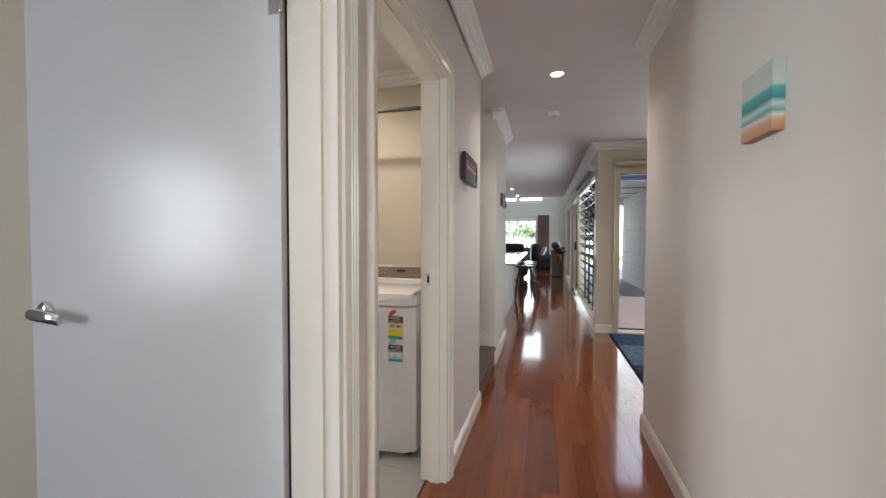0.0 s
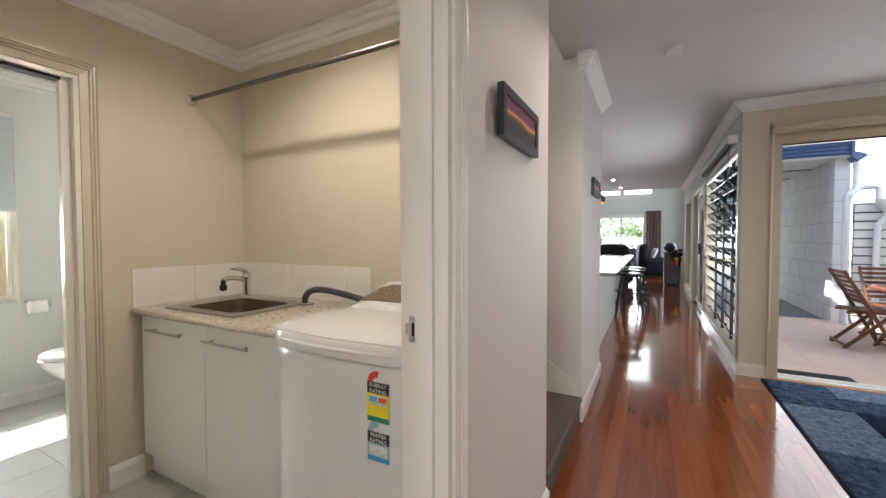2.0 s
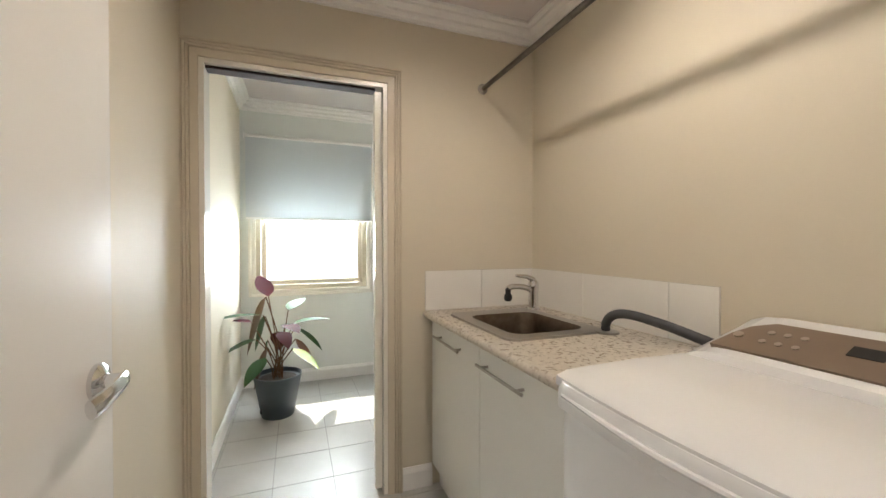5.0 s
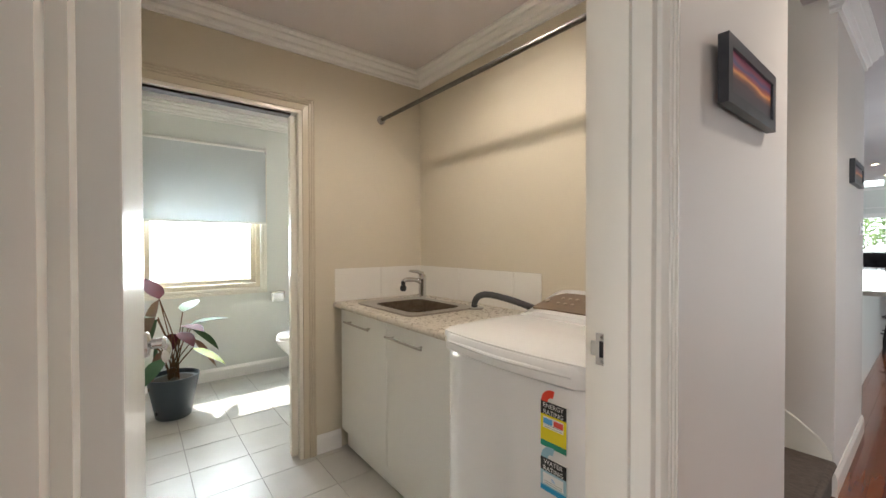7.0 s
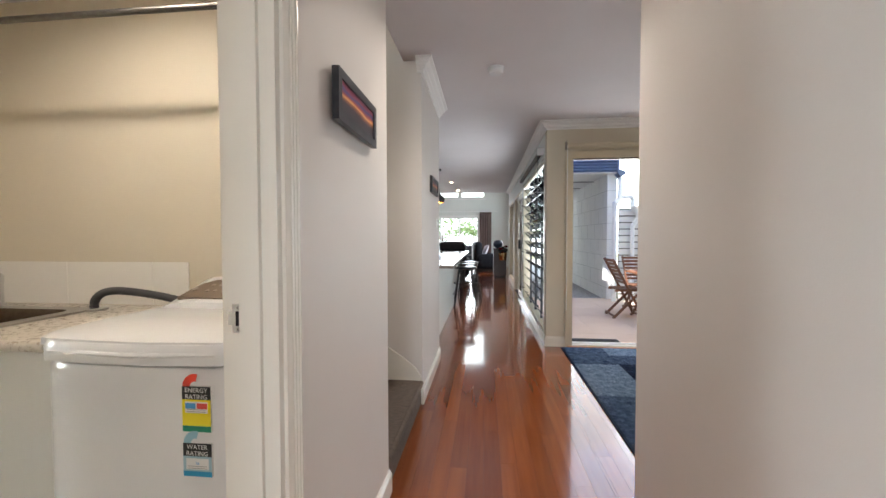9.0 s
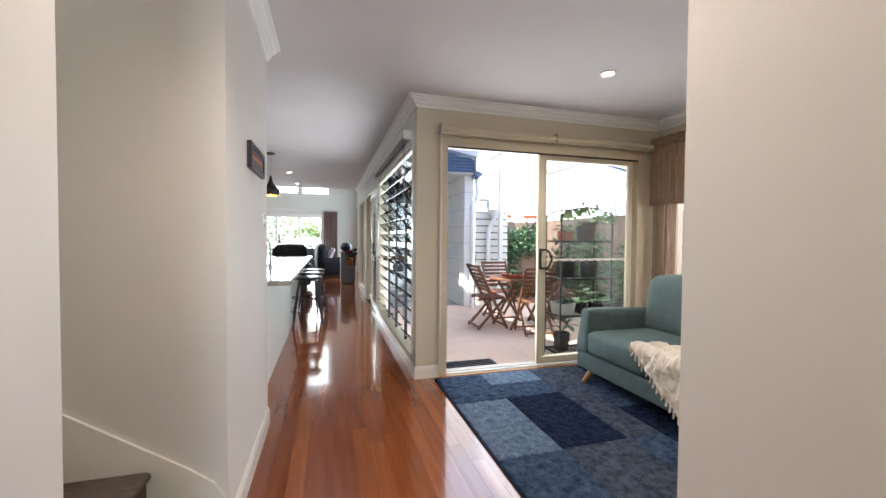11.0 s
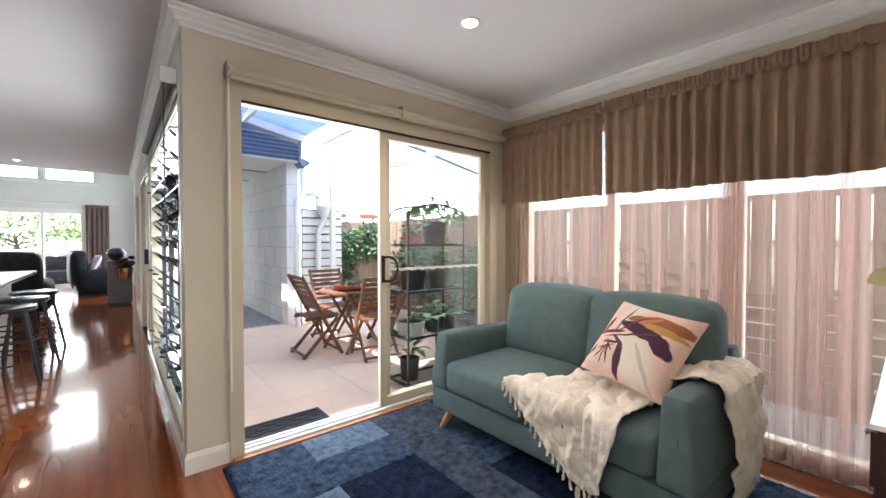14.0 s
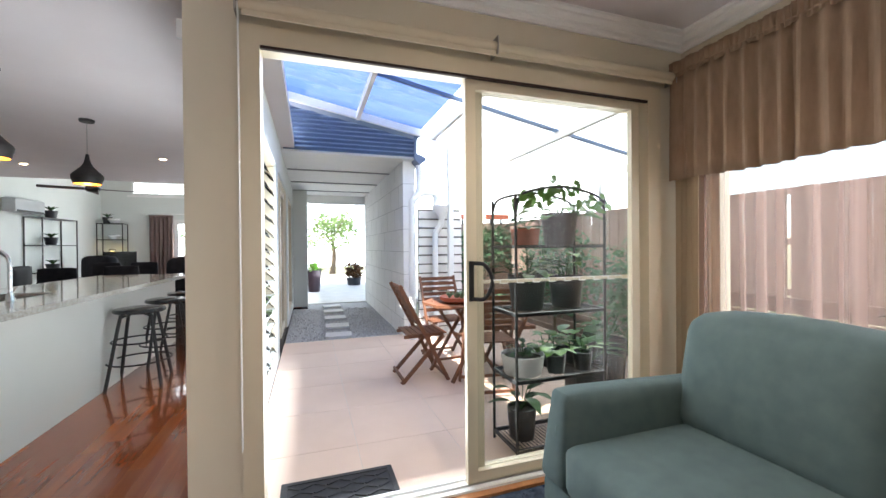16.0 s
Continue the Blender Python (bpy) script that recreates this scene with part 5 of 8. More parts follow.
for x0, x1, y0, y1, tone in PATCH:
    bm = bmesh.new()
    nx, ny = max(2, int((x1 - x0) / 0.008)), max(2, int((y1 - y0) / 0.008))
    rows = []
    for i in range(nx + 1):
        row = []
        for j in range(ny + 1):
            e = i in (0, nx) or j in (0, ny)
            row.append(bm.verts.new((x0 + (x1 - x0) * i / nx + rr.uniform(-0.003, 0.003), y0 + (y1 - y0) * j / ny + rr.uniform(-0.003, 0.003), 0.0135 if e else 0.018 + rr.uniform(-0.004, 0.005))))
        rows.append(row)
    for a, b in zip(rows, rows[1:]):
        for j in range(ny):
            bm.faces.new((a[j], b[j], b[j + 1], a[j + 1]))
    part("patch", bm, RT[tone], rug, "", True)

# cushion with a printed pattern
M_PIL = mat("cushion_print", (0.72, 0.46, 0.38), 0.85)
nt = M_PIL.node_tree
N, L = nt.nodes, nt.links
tc = N.new("ShaderNodeTexCoord")
nz = N.new("ShaderNodeTexNoise")
nz.inputs["Scale"].default_value, nz.inputs["Detail"].default_value = 14, 4
L.new(tc.outputs["Object"], nz.inputs["Vector"])
wob = N.new("ShaderNodeVectorMath")
wob.operation = "MULTIPLY_ADD"
L.new(nz.outputs["Color"], wob.inputs[0])
wob.inputs[1].default_value = (0.032, 0.032, 0.0)
L.new(tc.outputs["Object"], wob.inputs[2])
last = None
base = N.new("ShaderNodeMix")
base.data_type = "RGBA"
base.inputs["A"].default_value, base.inputs["B"].default_value = (0.74, 0.45, 0.38, 1), (0.70, 0.52, 0.43, 1)
L.new(nz.outputs[0], base.inputs["Factor"])
last = base.outputs["Result"]
# (centre x, y, half length, half width, angle, colour)
PLUM, STEM = (0.05, 0.012, 0.035), (0.10, 0.03, 0.04)
for cx, cy, rx, ry, an, col in (
        (0.05, -0.10, 0.15, 0.075, -48, (0.66, 0.58, 0.48)), (0.10, -0.12, 0.13, 0.010, -52, (0.50, 0.40, 0.32)), (-0.08, 0.14, 0.10, 0.045, 70, (0.68, 0.60, 0.50)),
        (0.07, 0.115, 0.155, 0.036, 3, (0.30, 0.10, 0.03)), (0.10, 0.085, 0.115, 0.018, -4, (0.46, 0.25, 0.06)), (0.0, 0.10, 0.09, 0.010, 30, (0.46, 0.17, 0.09)),
        (0.03, 0.045, 0.14, 0.032, -10, PLUM), (0.13, 0.0, 0.075, 0.036, -38, PLUM), (-0.02, 0.015, 0.14, 0.006, 22, STEM), (-0.06, 0.06, 0.11, 0.005, 45, STEM),
        (-0.10, 0.09, 0.10, 0.005, 78, STEM), (-0.13, 0.0, 0.07, 0.010, 20, STEM), (-0.17, 0.04, 0.045, 0.012, 80, STEM), (-0.185, 0.0, 0.024, 0.018, 0, (0.36, 0.11, 0.04)),
        (-0.03, -0.13, 0.085, 0.022, -74, PLUM), (-0.065, -0.045, 0.05, 0.010, -40, STEM), (-0.165, -0.10, 0.07, 0.010, 55, STEM),
        (-0.11, -0.11, 0.058, 0.072, 10, (0.66, 0.46, 0.36)), (-0.13, -0.12, 0.050, 0.005, 60, STEM), (-0.11, -0.13, 0.055, 0.004, 82, STEM), (-0.09, -0.12, 0.050, 0.005, 105, STEM),
        (-0.115, -0.09, 0.045, 0.004, 30, STEM), (-0.10, -0.08, 0.040, 0.004, 140, STEM), (-0.10, -0.06, 0.045, 0.008, 12, STEM)):
    mp = N.new("ShaderNodeMapping")
    mp.vector_type = "TEXTURE"
    mp.inputs["Location"].default_value = (cx + 0.016, cy + 0.016, 0)
    mp.inputs["Rotation"].default_value = (0, 0, radians(an))
    mp.inputs["Scale"].default_value = (rx, ry, 100)
    L.new(wob.outputs[0], mp.inputs[0])
    ln = N.new("ShaderNodeVectorMath")
    ln.operation = "LENGTH"
    L.new(mp.outputs[0], ln.inputs[0])
    mr = N.new("ShaderNodeMapRange")
    mr.inputs["From Min"].default_value, mr.inputs["From Max"].default_value = 1.08, 0.95
    L.new(ln.outputs["Value"], mr.inputs["Value"])
    mx = N.new("ShaderNodeMix")
    mx.data_type = "RGBA"
    L.new(mr.outputs[0], mx.inputs["Factor"])
    L.new(last, mx.inputs["A"])
    mx.inputs["B"].default_value = (*col, 1)
    last = mx.outputs["Result"]
L.new(last, N["Principled BSDF"].inputs["Base Color"])
cu = thing("cushion", "pink scatter cushion printed with plum leaves on the sofa", "cushion")


def pillow(w, t, n=22):
    bm = bmesh.new()
    sides = []
    for s in (1, -1):
        g = []
        for i in range(n + 1):
            for j in range(n + 1):
                u, v = -1 + 2 * i / n, -1 + 2 * j / n
                x, y = u * (1 - 0.06 * (1 - v * v)), v * (1 - 0.06 * (1 - u * u))
                h = t * ((1 - u ** 4) * (1 - v ** 4)) ** 0.55
                g.append(bm.verts.new((x * w / 2, y * w / 2, s * h)))
        sides.append(g)
        for i in range(n):
            for j in range(n):
                a = i * (n + 1) + j
                q = (g[a], g[a + n + 1], g[a + n + 2], g[a + 1])
                bm.faces.new(q if s > 0 else q[::-1])
    bmesh.ops.remove_doubles(bm, verts=bm.verts, dist=0.0005)
    return bm


ux = Vector((-0.193, -0.978, -0.10)).normalized()
nn = Vector((-0.70, 0.17, 0.66))
nn = (nn - ux * nn.dot(ux)).normalized()
uy = nn.cross(ux)
cu.matrix_world = Matrix(((ux.x, uy.x, nn.x, 2.84), (ux.y, uy.y, nn.y, 4.89), (ux.z, uy.z, nn.z, 0.725), (0, 0, 0, 1)))
part("cover", pillow(0.46, 0.08), M_PIL, cu, "", True)
bm = bmesh.new()
for a in range(4):
    c, s = math.cos(a * math.pi / 2), math.sin(a * math.pi / 2)
    pts = [(-0.225 + 0.45 * q / 12, -0.225 + 0.013 * math.sin(math.pi * q / 12), 0) for q in range(13)]
    tube(bm, [(x * c - y * s, x * s + y * c, z) for x, y, z in pts], 0.006, 6)
part("piping", bm, mat("cushion_edge", (0.70, 0.42, 0.36), 0.9), cu, "pink fringed piping", True)

# throw
M_THROW = textured("throw_cream", (0.76, 0.66, 0.54), (0.85, 0.77, 0.66), 10, 0.95, bump=1.0, bscale=95)
thw = thing("throw_blanket", "cream knitted throw with tassels draped over the seat and arm", "blanket")


def draped(name, fn, nu, nv, wr, seed):
    bm = bmesh.new()
    rows = []
    for j in range(nv + 1):
        rows.append([])
        for i in range(nu + 1):
            p, nrm = fn(i / nu, j / nv)
            p = Vector(p)
            w = noise.noise(Vector((p.x * 9 + seed, p.y * 9, p.z * 5))) + 0.6 * noise.noise(Vector((p.x * 24, p.y * 24 + seed, p.z * 14)))
            rid = abs(noise.noise(Vector((p.x * 7 + 3, p.y * 19, p.z * 5 + seed)))) + 0.5 * abs(noise.noise(Vector((p.x * 33 + 3, p.y * 37, p.z * 23 + seed))))
            rows[-1].append(bm.verts.new(p + Vector(nrm) * (wr * (0.9 + w - 1.2 * rid))))
    for a, b in zip(rows, rows[1:]):
        for i in range(nu):
            bm.faces.new((a[i], a[i + 1], b[i + 1], b[i]))
    ob = part(name, bm, M_THROW, thw, "", True)
    return thicken(ob, 0.006)


def lerp(a, b, t):
    return a + (b - a) * t


def seat_part(u, v):
    # v: 0 at the back, 0.5 at the front edge, 1 at the hanging tip; u across, from the far to the near end
    yl = lerp(5.12, 5.46, min(1, v / 0.5)) if v < 0.5 else lerp(5.46, 4.99, ((v - 0.5) / 0.5))
    yr = lerp(4.74, 4.80, min(1, v / 0.5)) if v < 0.5 else lerp(4.80, 4.90, (v - 0.5) / 0.5)
    y = lerp(yl, yr, u)
    if v < 0.46:
        return (lerp(3.02, SXF + 0.03, v / 0.46), y, 0.489 + 0.05 * math.exp(-(v * 7) ** 2)), (0, 0, 1)
    if v < 0.56:
        a = (v - 0.46) / 0.10 * math.pi / 2
        return (SXF + 0.03 - 0.045 * math.sin(a), y, 0.444 + 0.045 * math.cos(a)), (-math.sin(a), 0, math.cos(a))
    w = (v - 0.56) / 0.44
    return (SXF - 0.015, y, lerp(0.444, 0.115, w)), (-1, 0, 0)


draped("blanket_front", seat_part, 80, 110, 0.027, 1.0)


def arm_part(u, v):
    # over the armrest and down its outer side
    x = lerp(2.70 + 0.10 * v, 3.26, u)
    if v < 0.25:
        w = v / 0.25
        return (x, lerp(4.86, SYA + 0.17, w), lerp(0.55, 0.64, w)), (0, 0.5, 0.8)
    if v < 0.45:
        w = (v - 0.25) / 0.20
        return (x, lerp(SYA + 0.17, SYA + 0.01, w), 0.647 + 0.01 * math.sin(math.pi * w) - 0.02 * (x - SXF)), (0, 0, 1)
    w = (v - 0.45) / 0.55
    return (x + 0.03 * w, SYA - 0.012 - 0.02 * math.sin(w * 3), lerp(0.63 - 0.02 * (x - SXF), 0.13, w)), (0, -1, 0)


draped("blanket_arm", arm_part, 80, 110, 0.027, 4.0)
rt = random.Random(3)


def tassel(p, ln=0.055):
    bm = bmesh.new()
    tube(bm, curve_pts([p, Vector(p) + Vector((rt.uniform(-0.006, 0.004), rt.uniform(-0.006, 0.006), -ln * 0.5)), Vector(p) + Vector((rt.uniform(-0.008, 0.002), rt.uniform(-0.008, 0.008), -ln))], 3), [0.0045, 0.007, 0.006, 0.0065, 0.007, 0.0075, 0.006], 7)
    part("tassel", bm, M_THROW, thw, "", True)


for i in range(15):
    v = 0.5 + 0.5 * i / 14
    p, _ = seat_part(0.0, v)
    tassel((p[0] - 0.012, p[1] + 0.004, p[2] + 0.004))
for i in range(4):
    p, _ = seat_part(i / 3, 1.0)
    tassel((p[0] - 0.01, p[1], p[2]), 0.06)
for i in range(3):
    p, _ = seat_part(0.0, 0.30 + 0.07 * i)
    tassel((p[0] - 0.01, p[1] + 0.02, p[2] + 0.01), 0.03)
for i in range(11):
    p, _ = arm_part(i / 10, 1.0)
    tassel((p[0], p[1] - 0.004, p[2]), 0.065)

# console table with drawers
M_ESP = textured("espresso_wood", (0.025, 0.012, 0.010), (0.045, 0.02, 0.016), 6, 0.3, 0.4, 0.05, 60, (1, 1, 8))
cn = thing("console_table", "dark espresso console table with a glossy white top", "table")
part("top", boxes((2.42, 3.42, 3.77, 4.08, 0.735, 0.75)), M_ENAM, cn, "white glossy top", bevel=0.002)
part("drawer_box", boxes((2.425, 3.415, 3.78, 4.065, 0.56, 0.734)), M_ESP, cn)
for a, b in ((2.43, 2.91), (2.93, 3.41)):
    dr = part("drawer_front", boxes((a, b, 4.065, 4.078, 0.57, 0.725)), M_ESP, cn)
    part("knob", lathe(bmesh.new(), [(0.004, 0), (0.004, 0.012), (0.010, 0.016), (0.010, 0.022), (0, 0.025)], 12), M_STEEL, dr, "", True)
    dr.children[0].location, dr.children[0].rotation_euler = ((a + b) / 2, 4.078, 0.645), (radians(-90), 0, 0)
for x in (2.43, 3.375):
    for y in (3.785, 4.035):
        part("leg", boxes((x, x + 0.035, y, y + 0.035, 0.0, 0.56)), M_ESP, cn)
vp = thing("potted_plant", "plant with dark green cream edged leaves on the console", "plant", (3.0, 3.93, 0.751))
part("pot", pot_mesh(0.055, 0.075, 0.13), M_ENAM, vp, "white ceramic pot", True)
part("soil", lathe(bmesh.new(), [(0.065, 0.105), (0, 0.112)], 16), M_SOIL, vp)
for az, ln, hz, rollx in ((160, 0.20, 0.52, 0), (60, 0.14, 0.38, 0), (330, 0.12, 0.40, 0)):
    a = radians(az)
    tip = Vector((math.cos(a) * ln, math.sin(a) * ln * 0.6, hz))
    part("stem", tube(bmesh.new(), curve_pts([(0, 0, 0.1), (tip.x * 0.3, tip.y * 0.3, hz * 0.7), tip], 5), 0.003, 6), M_LEAFG, vp)
    bm = bmesh.new()
    leaf_mesh(bm, tip, (math.cos(a), math.sin(a) * 0.5, -0.12), (0.2, -0.7, 0.7), 0.19, 0.10, 0.02, 0.12)
    part("leaf", bm, textured("leaf_olive", (0.03, 0.045, 0.015), (0.09, 0.10, 0.04), 22, 0.4), vp, "", True)
    bm = bmesh.new()
    leaf_mesh(bm, tip + Vector((0.004, 0.003, -0.003)), (math.cos(a), math.sin(a) * 0.5, -0.12), (0.2, -0.7, 0.7), 0.20, 0.113, 0.02, 0.12)
    part("leaf_edge", bm, mat("leaf_cream", (0.5, 0.42, 0.22), 0.5), vp, "", True)

# ---- louvre wall and side doors ----
lw = thing("louvre_window", "floor to ceiling louvre window with tilted smoky glass blades", "window")
part("frame", boxes((1.085, 1.20, 6.68, 6.72, 0.12, 2.10), (1.085, 1.20, 9.11, 9.15, 0.12, 2.10), (1.085, 1.20, 6.72, 9.11, 0.12, 0.15), (1.085, 1.20, 6.72, 9.11, 2.07, 2.10)), M_ALU, lw)
for b in range(5):
    y = 6.70 + b * 0.6075
    if 0 < b < 4:
        part("mullion", boxes((1.13, 1.16, y - 0.012, y + 0.012, 0.15, 2.07)), M_FRAMEB, lw, "dark louvre channel")
TILT = radians(42)
for b in range(4):
    y0, y1 = 6.722 + b * 0.6075, 6.68 + (b + 1) * 0.6075
    for k in range(13):
        z = 0.22 + 0.147 * k
        dx, dz = 0.076 * math.cos(TILT), 0.076 * math.sin(TILT)
        bm = bmesh.new()
        skin(bm, [[bm.verts.new((1.145 + sx * dx - sz * 0.0025 * math.sin(TILT), y, z - sx * dz + sz * 0.0025)) for sx, sz in ((-1, -1), (1, -1), (1, 1), (-1, 1))] for y in (y0, y1)])
        part("blade", bm, M_SMOKE, lw).visible_shadow = False
        for yy in (y0 - 0.004, y1 + 0.0):
            bm = bmesh.new()
            skin(bm, [[bm.verts.new((1.145 + sx * dx * 0.98 - sz * 0.012 * math.sin(TILT), y, z - sx * dz * 0.98 + sz * 0.022 * math.cos(TILT))) for sx, sz in ((-1, -0.5), (0.0, -2.3), (0.9, -2.2), (1, 1.2), (-1, 0.6))] for y in (yy, yy + 0.009)])
            part("clip", bm, M_BLACK, lw)
    for zz in (0.32, 0.95, 1.75):
        part("latch", tube(bmesh.new(), [(1.10, y1 - 0.03, zz), (1.055, y1 - 0.03, zz + 0.012)], [0.006, 0.011], 8), M_FRAMEB, lw, "", True)
lb = thing("roller_blind", "dark fabric roller blind rolled up above the louvres", "blind")
part("roll", tube(bmesh.new(), [(1.045, 6.74, 2.20), (1.045, 9.20, 2.20)], 0.028, 14), textured("blind_dark", (0.16, 0.15, 0.14), (0.2, 0.19, 0.17), 20, 0.8), lb, "", True)
for y in (6.725, 9.205):
    part("end_cap", boxes((1.0, 1.079, y - 0.012, y + 0.012, 2.16, 2.245)), M_ENAM, lb, "white plastic bracket", bevel=0.006)
bm = bmesh.new()
for q in (0.0, 0.05):
    tube(bm, [(1.02, 6.76 + q, 2.18), (1.02, 6.76 + q, 0.50)], 0.002, 6)
tube(bm, curve_pts([(1.02, 6.76, 0.50), (1.02, 6.785, 0.47), (1.02, 6.81, 0.50)], 4), 0.002, 6)
part("cord", bm, M_FRAMEB, lb, "looped dark cord")
structure("louvre_reveal", boxes((1.076, 1.085, 6.64, 6.68, 0.10, 2.13), (1.076, 1.085, 9.15, 9.19, 0.10, 2.13), (1.070, 1.085, 6.64, 9.19, 0.10, 0.12), (1.076, 1.085, 6.68, 9.15, 2.10, 2.13)), M_TRIM, "cream window surround")

sd = thing("side_door", "cream framed glazed sliding side door, closed", "sliding door")
part("frame", boxes((1.085, 1.2, 9.45, 9.50, 0, 2.1), (1.085, 1.2, 11.25, 11.3, 0, 2.1), (1.085, 1.2, 9.5, 11.25, 2.05, 2.1)), M_ALU, sd)
for y0, y1, x in ((9.5, 10.4, 1.10), (10.36, 11.25, 1.145)):
    s = part("leaf", boxes((x, x + 0.035, y0, y0 + 0.07, 0.02, 2.05), (x, x + 0.035, y1 - 0.07, y1, 0.02, 2.05), (x, x + 0.035, y0 + 0.07, y1 - 0.07, 0.02, 0.12), (x, x + 0.035, y0 + 0.07, y1 - 0.07, 1.97, 2.05)), M_ALU, sd)
    part("pane", boxes((x + 0.014, x + 0.02, y0 + 0.07, y1 - 0.07, 0.12, 1.97)), M_GLASST, s).visible_shadow = False
part("handle", boxes((1.06, 1.10, 9.94, 9.97, 0.98, 1.16)), M_BLACK, sd, "black door handle")
fw = thing("window", "cream framed full height side window", "window")
part("frame", boxes((1.085, 1.2, 11.6, 11.65, 0.12, 2.1), (1.085, 1.2, 13.05, 13.1, 0.12, 2.1), (1.085, 1.2, 11.65, 13.05, 0.12, 0.17), (1.085, 1.2, 11.65, 13.05, 2.05, 2.1), (1.12, 1.16, 12.33, 12.37, 0.17, 2.05)), M_ALU, fw)
part("pane", boxes((1.14, 1.145, 11.65, 13.05, 0.17, 2.05)), M_GLASST, fw).visible_shadow = False

# ---- kitchen ----
M_STONE = textured("bench_stone", (0.30, 0.27, 0.23), (0.52, 0.49, 0.44), 55, 0.06, 0.12, 0.0, detail=8)
isl = thing("kitchen_island", "long white kitchen island base", "kitchen island")
part("end_panel", boxes((-0.98, -0.155, 6.67, 6.70, 0, 0.86)), M_WHITE, isl)
part("back_panel", boxes((-0.175, -0.155, 6.70, 10.80, 0, 0.86)), textured("island_paint", (0.74, 0.72, 0.66), (0.77, 0.75, 0.70), 2, 0.25, 0.35), isl)
part("carcass", boxes((-0.96, -0.176, 6.702, 10.80, 0.1, 0.70), (-0.96, -0.176, 6.702, 7.6, 0.70, 0.858), (-0.96, -0.176, 8.7, 10.80, 0.70, 0.858)), M_WHITE, isl)
for k in range(6):
    part("cabinet_front", boxes((-0.98, -0.961, 6.705 + k * 0.68, 6.705 + k * 0.68 + 0.675, 0.11, 0.85)), M_WHITE, isl)
it = thing("island_benchtop", "polished grey brown stone benchtop on the island", "benchtop")
part("top", holed_slab(-1.0, 0.05, 6.455, 10.90, -0.85, -0.35, 7.74, 8.54, 0.862, 0.9), M_STONE, it)
ks = thing("kitchen_sink", "stainless steel kitchen sink with a drainer", "sink")
part("bowl", loops(bmesh.new(), [(-0.86, -0.34, 7.73, 8.55, 0.03, 0.903), (-0.84, -0.36, 7.75, 8.53, 0.03, 0.899), (-0.82, -0.38, 7.77, 8.15, 0.05, 0.72)]), M_STEEL, ks, "", True)
for k in range(9):
    part("drainer_rib", tube(bmesh.new(), [(-0.80, 8.20 + 0.035 * k, 0.905), (-0.42, 8.20 + 0.035 * k, 0.905)], 0.005, 6), M_STEEL, ks, "", True)
dr = thing("dish_rack", "low wire dish rack with a blue rim beside the sink", "dish rack")
bm = bmesh.new()
for z in (0.91, 0.955):
    tube(bm, [(-0.80, 7.2, z), (-0.40, 7.2, z), (-0.40, 7.6, z), (-0.80, 7.6, z), (-0.80, 7.2, z)], 0.004, 6)
for k in range(14):
    tube(bm, [(-0.80, 7.215 + 0.028 * k, 0.955), (-0.80, 7.215 + 0.028 * k, 0.91), (-0.40, 7.215 + 0.028 * k, 0.91), (-0.40, 7.215 + 0.028 * k, 0.955)], 0.002, 5)
part("basket", bm, M_STEEL, dr, "", True)
kt = thing("kitchen_tap", "tall chrome gooseneck kitchen tap", "tap", (-0.30, 8.02, 0.90))
part("base", lathe(bmesh.new(), [(0, 0), (0.027, 0), (0.024, 0.01), (0.018, 0.05), (0, 0.05)], 16), M_CHROME, kt, "", True)
part("spout", tube(bmesh.new(), curve_pts([(0, 0, 0.04), (0, 0, 0.24), (-0.03, 0, 0.31), (-0.10, 0, 0.345), (-0.17, 0, 0.31), (-0.20, 0, 0.24)], 6), 0.012, 12), M_CHROME, kt, "", True)
part("lever", tube(bmesh.new(), [(0, 0.01, 0.05), (0.0, 0.07, 0.085)], [0.008, 0.006], 8), M_CHROME, kt, "", True)

M_SEATL = mat("black_vinyl", (0.02, 0.02, 0.022), 0.25, coat=0.3)
M_TUBE = mat("dark_metal_tube", (0.02, 0.018, 0.017), 0.4, 0.3)


def stool(x, y, rz):
    s = thing("bar_stool", "black metal bar stool with a round padded vinyl seat", "bar stool", (x, y, 0), rz, "bar stools along the island")
    part("seat", lathe(bmesh.new(), [(0, 0.65), (0.175, 0.65), (0.196, 0.660), (0.20, 0.676), (0.19, 0.692), (0.14, 0.700), (0, 0.702)], 32), M_SEATL, s, "", True)
    for k in range(4):
        a = radians(45 + 90 * k)
        c, n = math.cos(a), math.sin(a)
        part("leg", tube(bmesh.new(), curve_pts([(0.08 * c, 0.08 * n, 0.642), (0.145 * c, 0.145 * n, 0.63), (0.170 * c, 0.170 * n, 0.58), (0.285 * c, 0.285 * n, 0.0)], 5), 0.0145, 8), M_TUBE, s, "", True)
    for z, r in ((0.22, 0.243), (0.40, 0.207)):
        pts = [(r * math.cos(2 * math.pi * q / 24), r * math.sin(2 * math.pi * q / 24), z) for q in range(25)]
        part("footring", tube(bmesh.new(), pts, 0.008, 8), M_TUBE, s, "", True)
    return s


s0 = stool(0.06, 9.02, 5)
for x, y, r in ((0.07, 9.72, 25), (0.08, 10.38, -10)):
    copy_thing(s0, pose(x, y, 0, 0, 0, r))

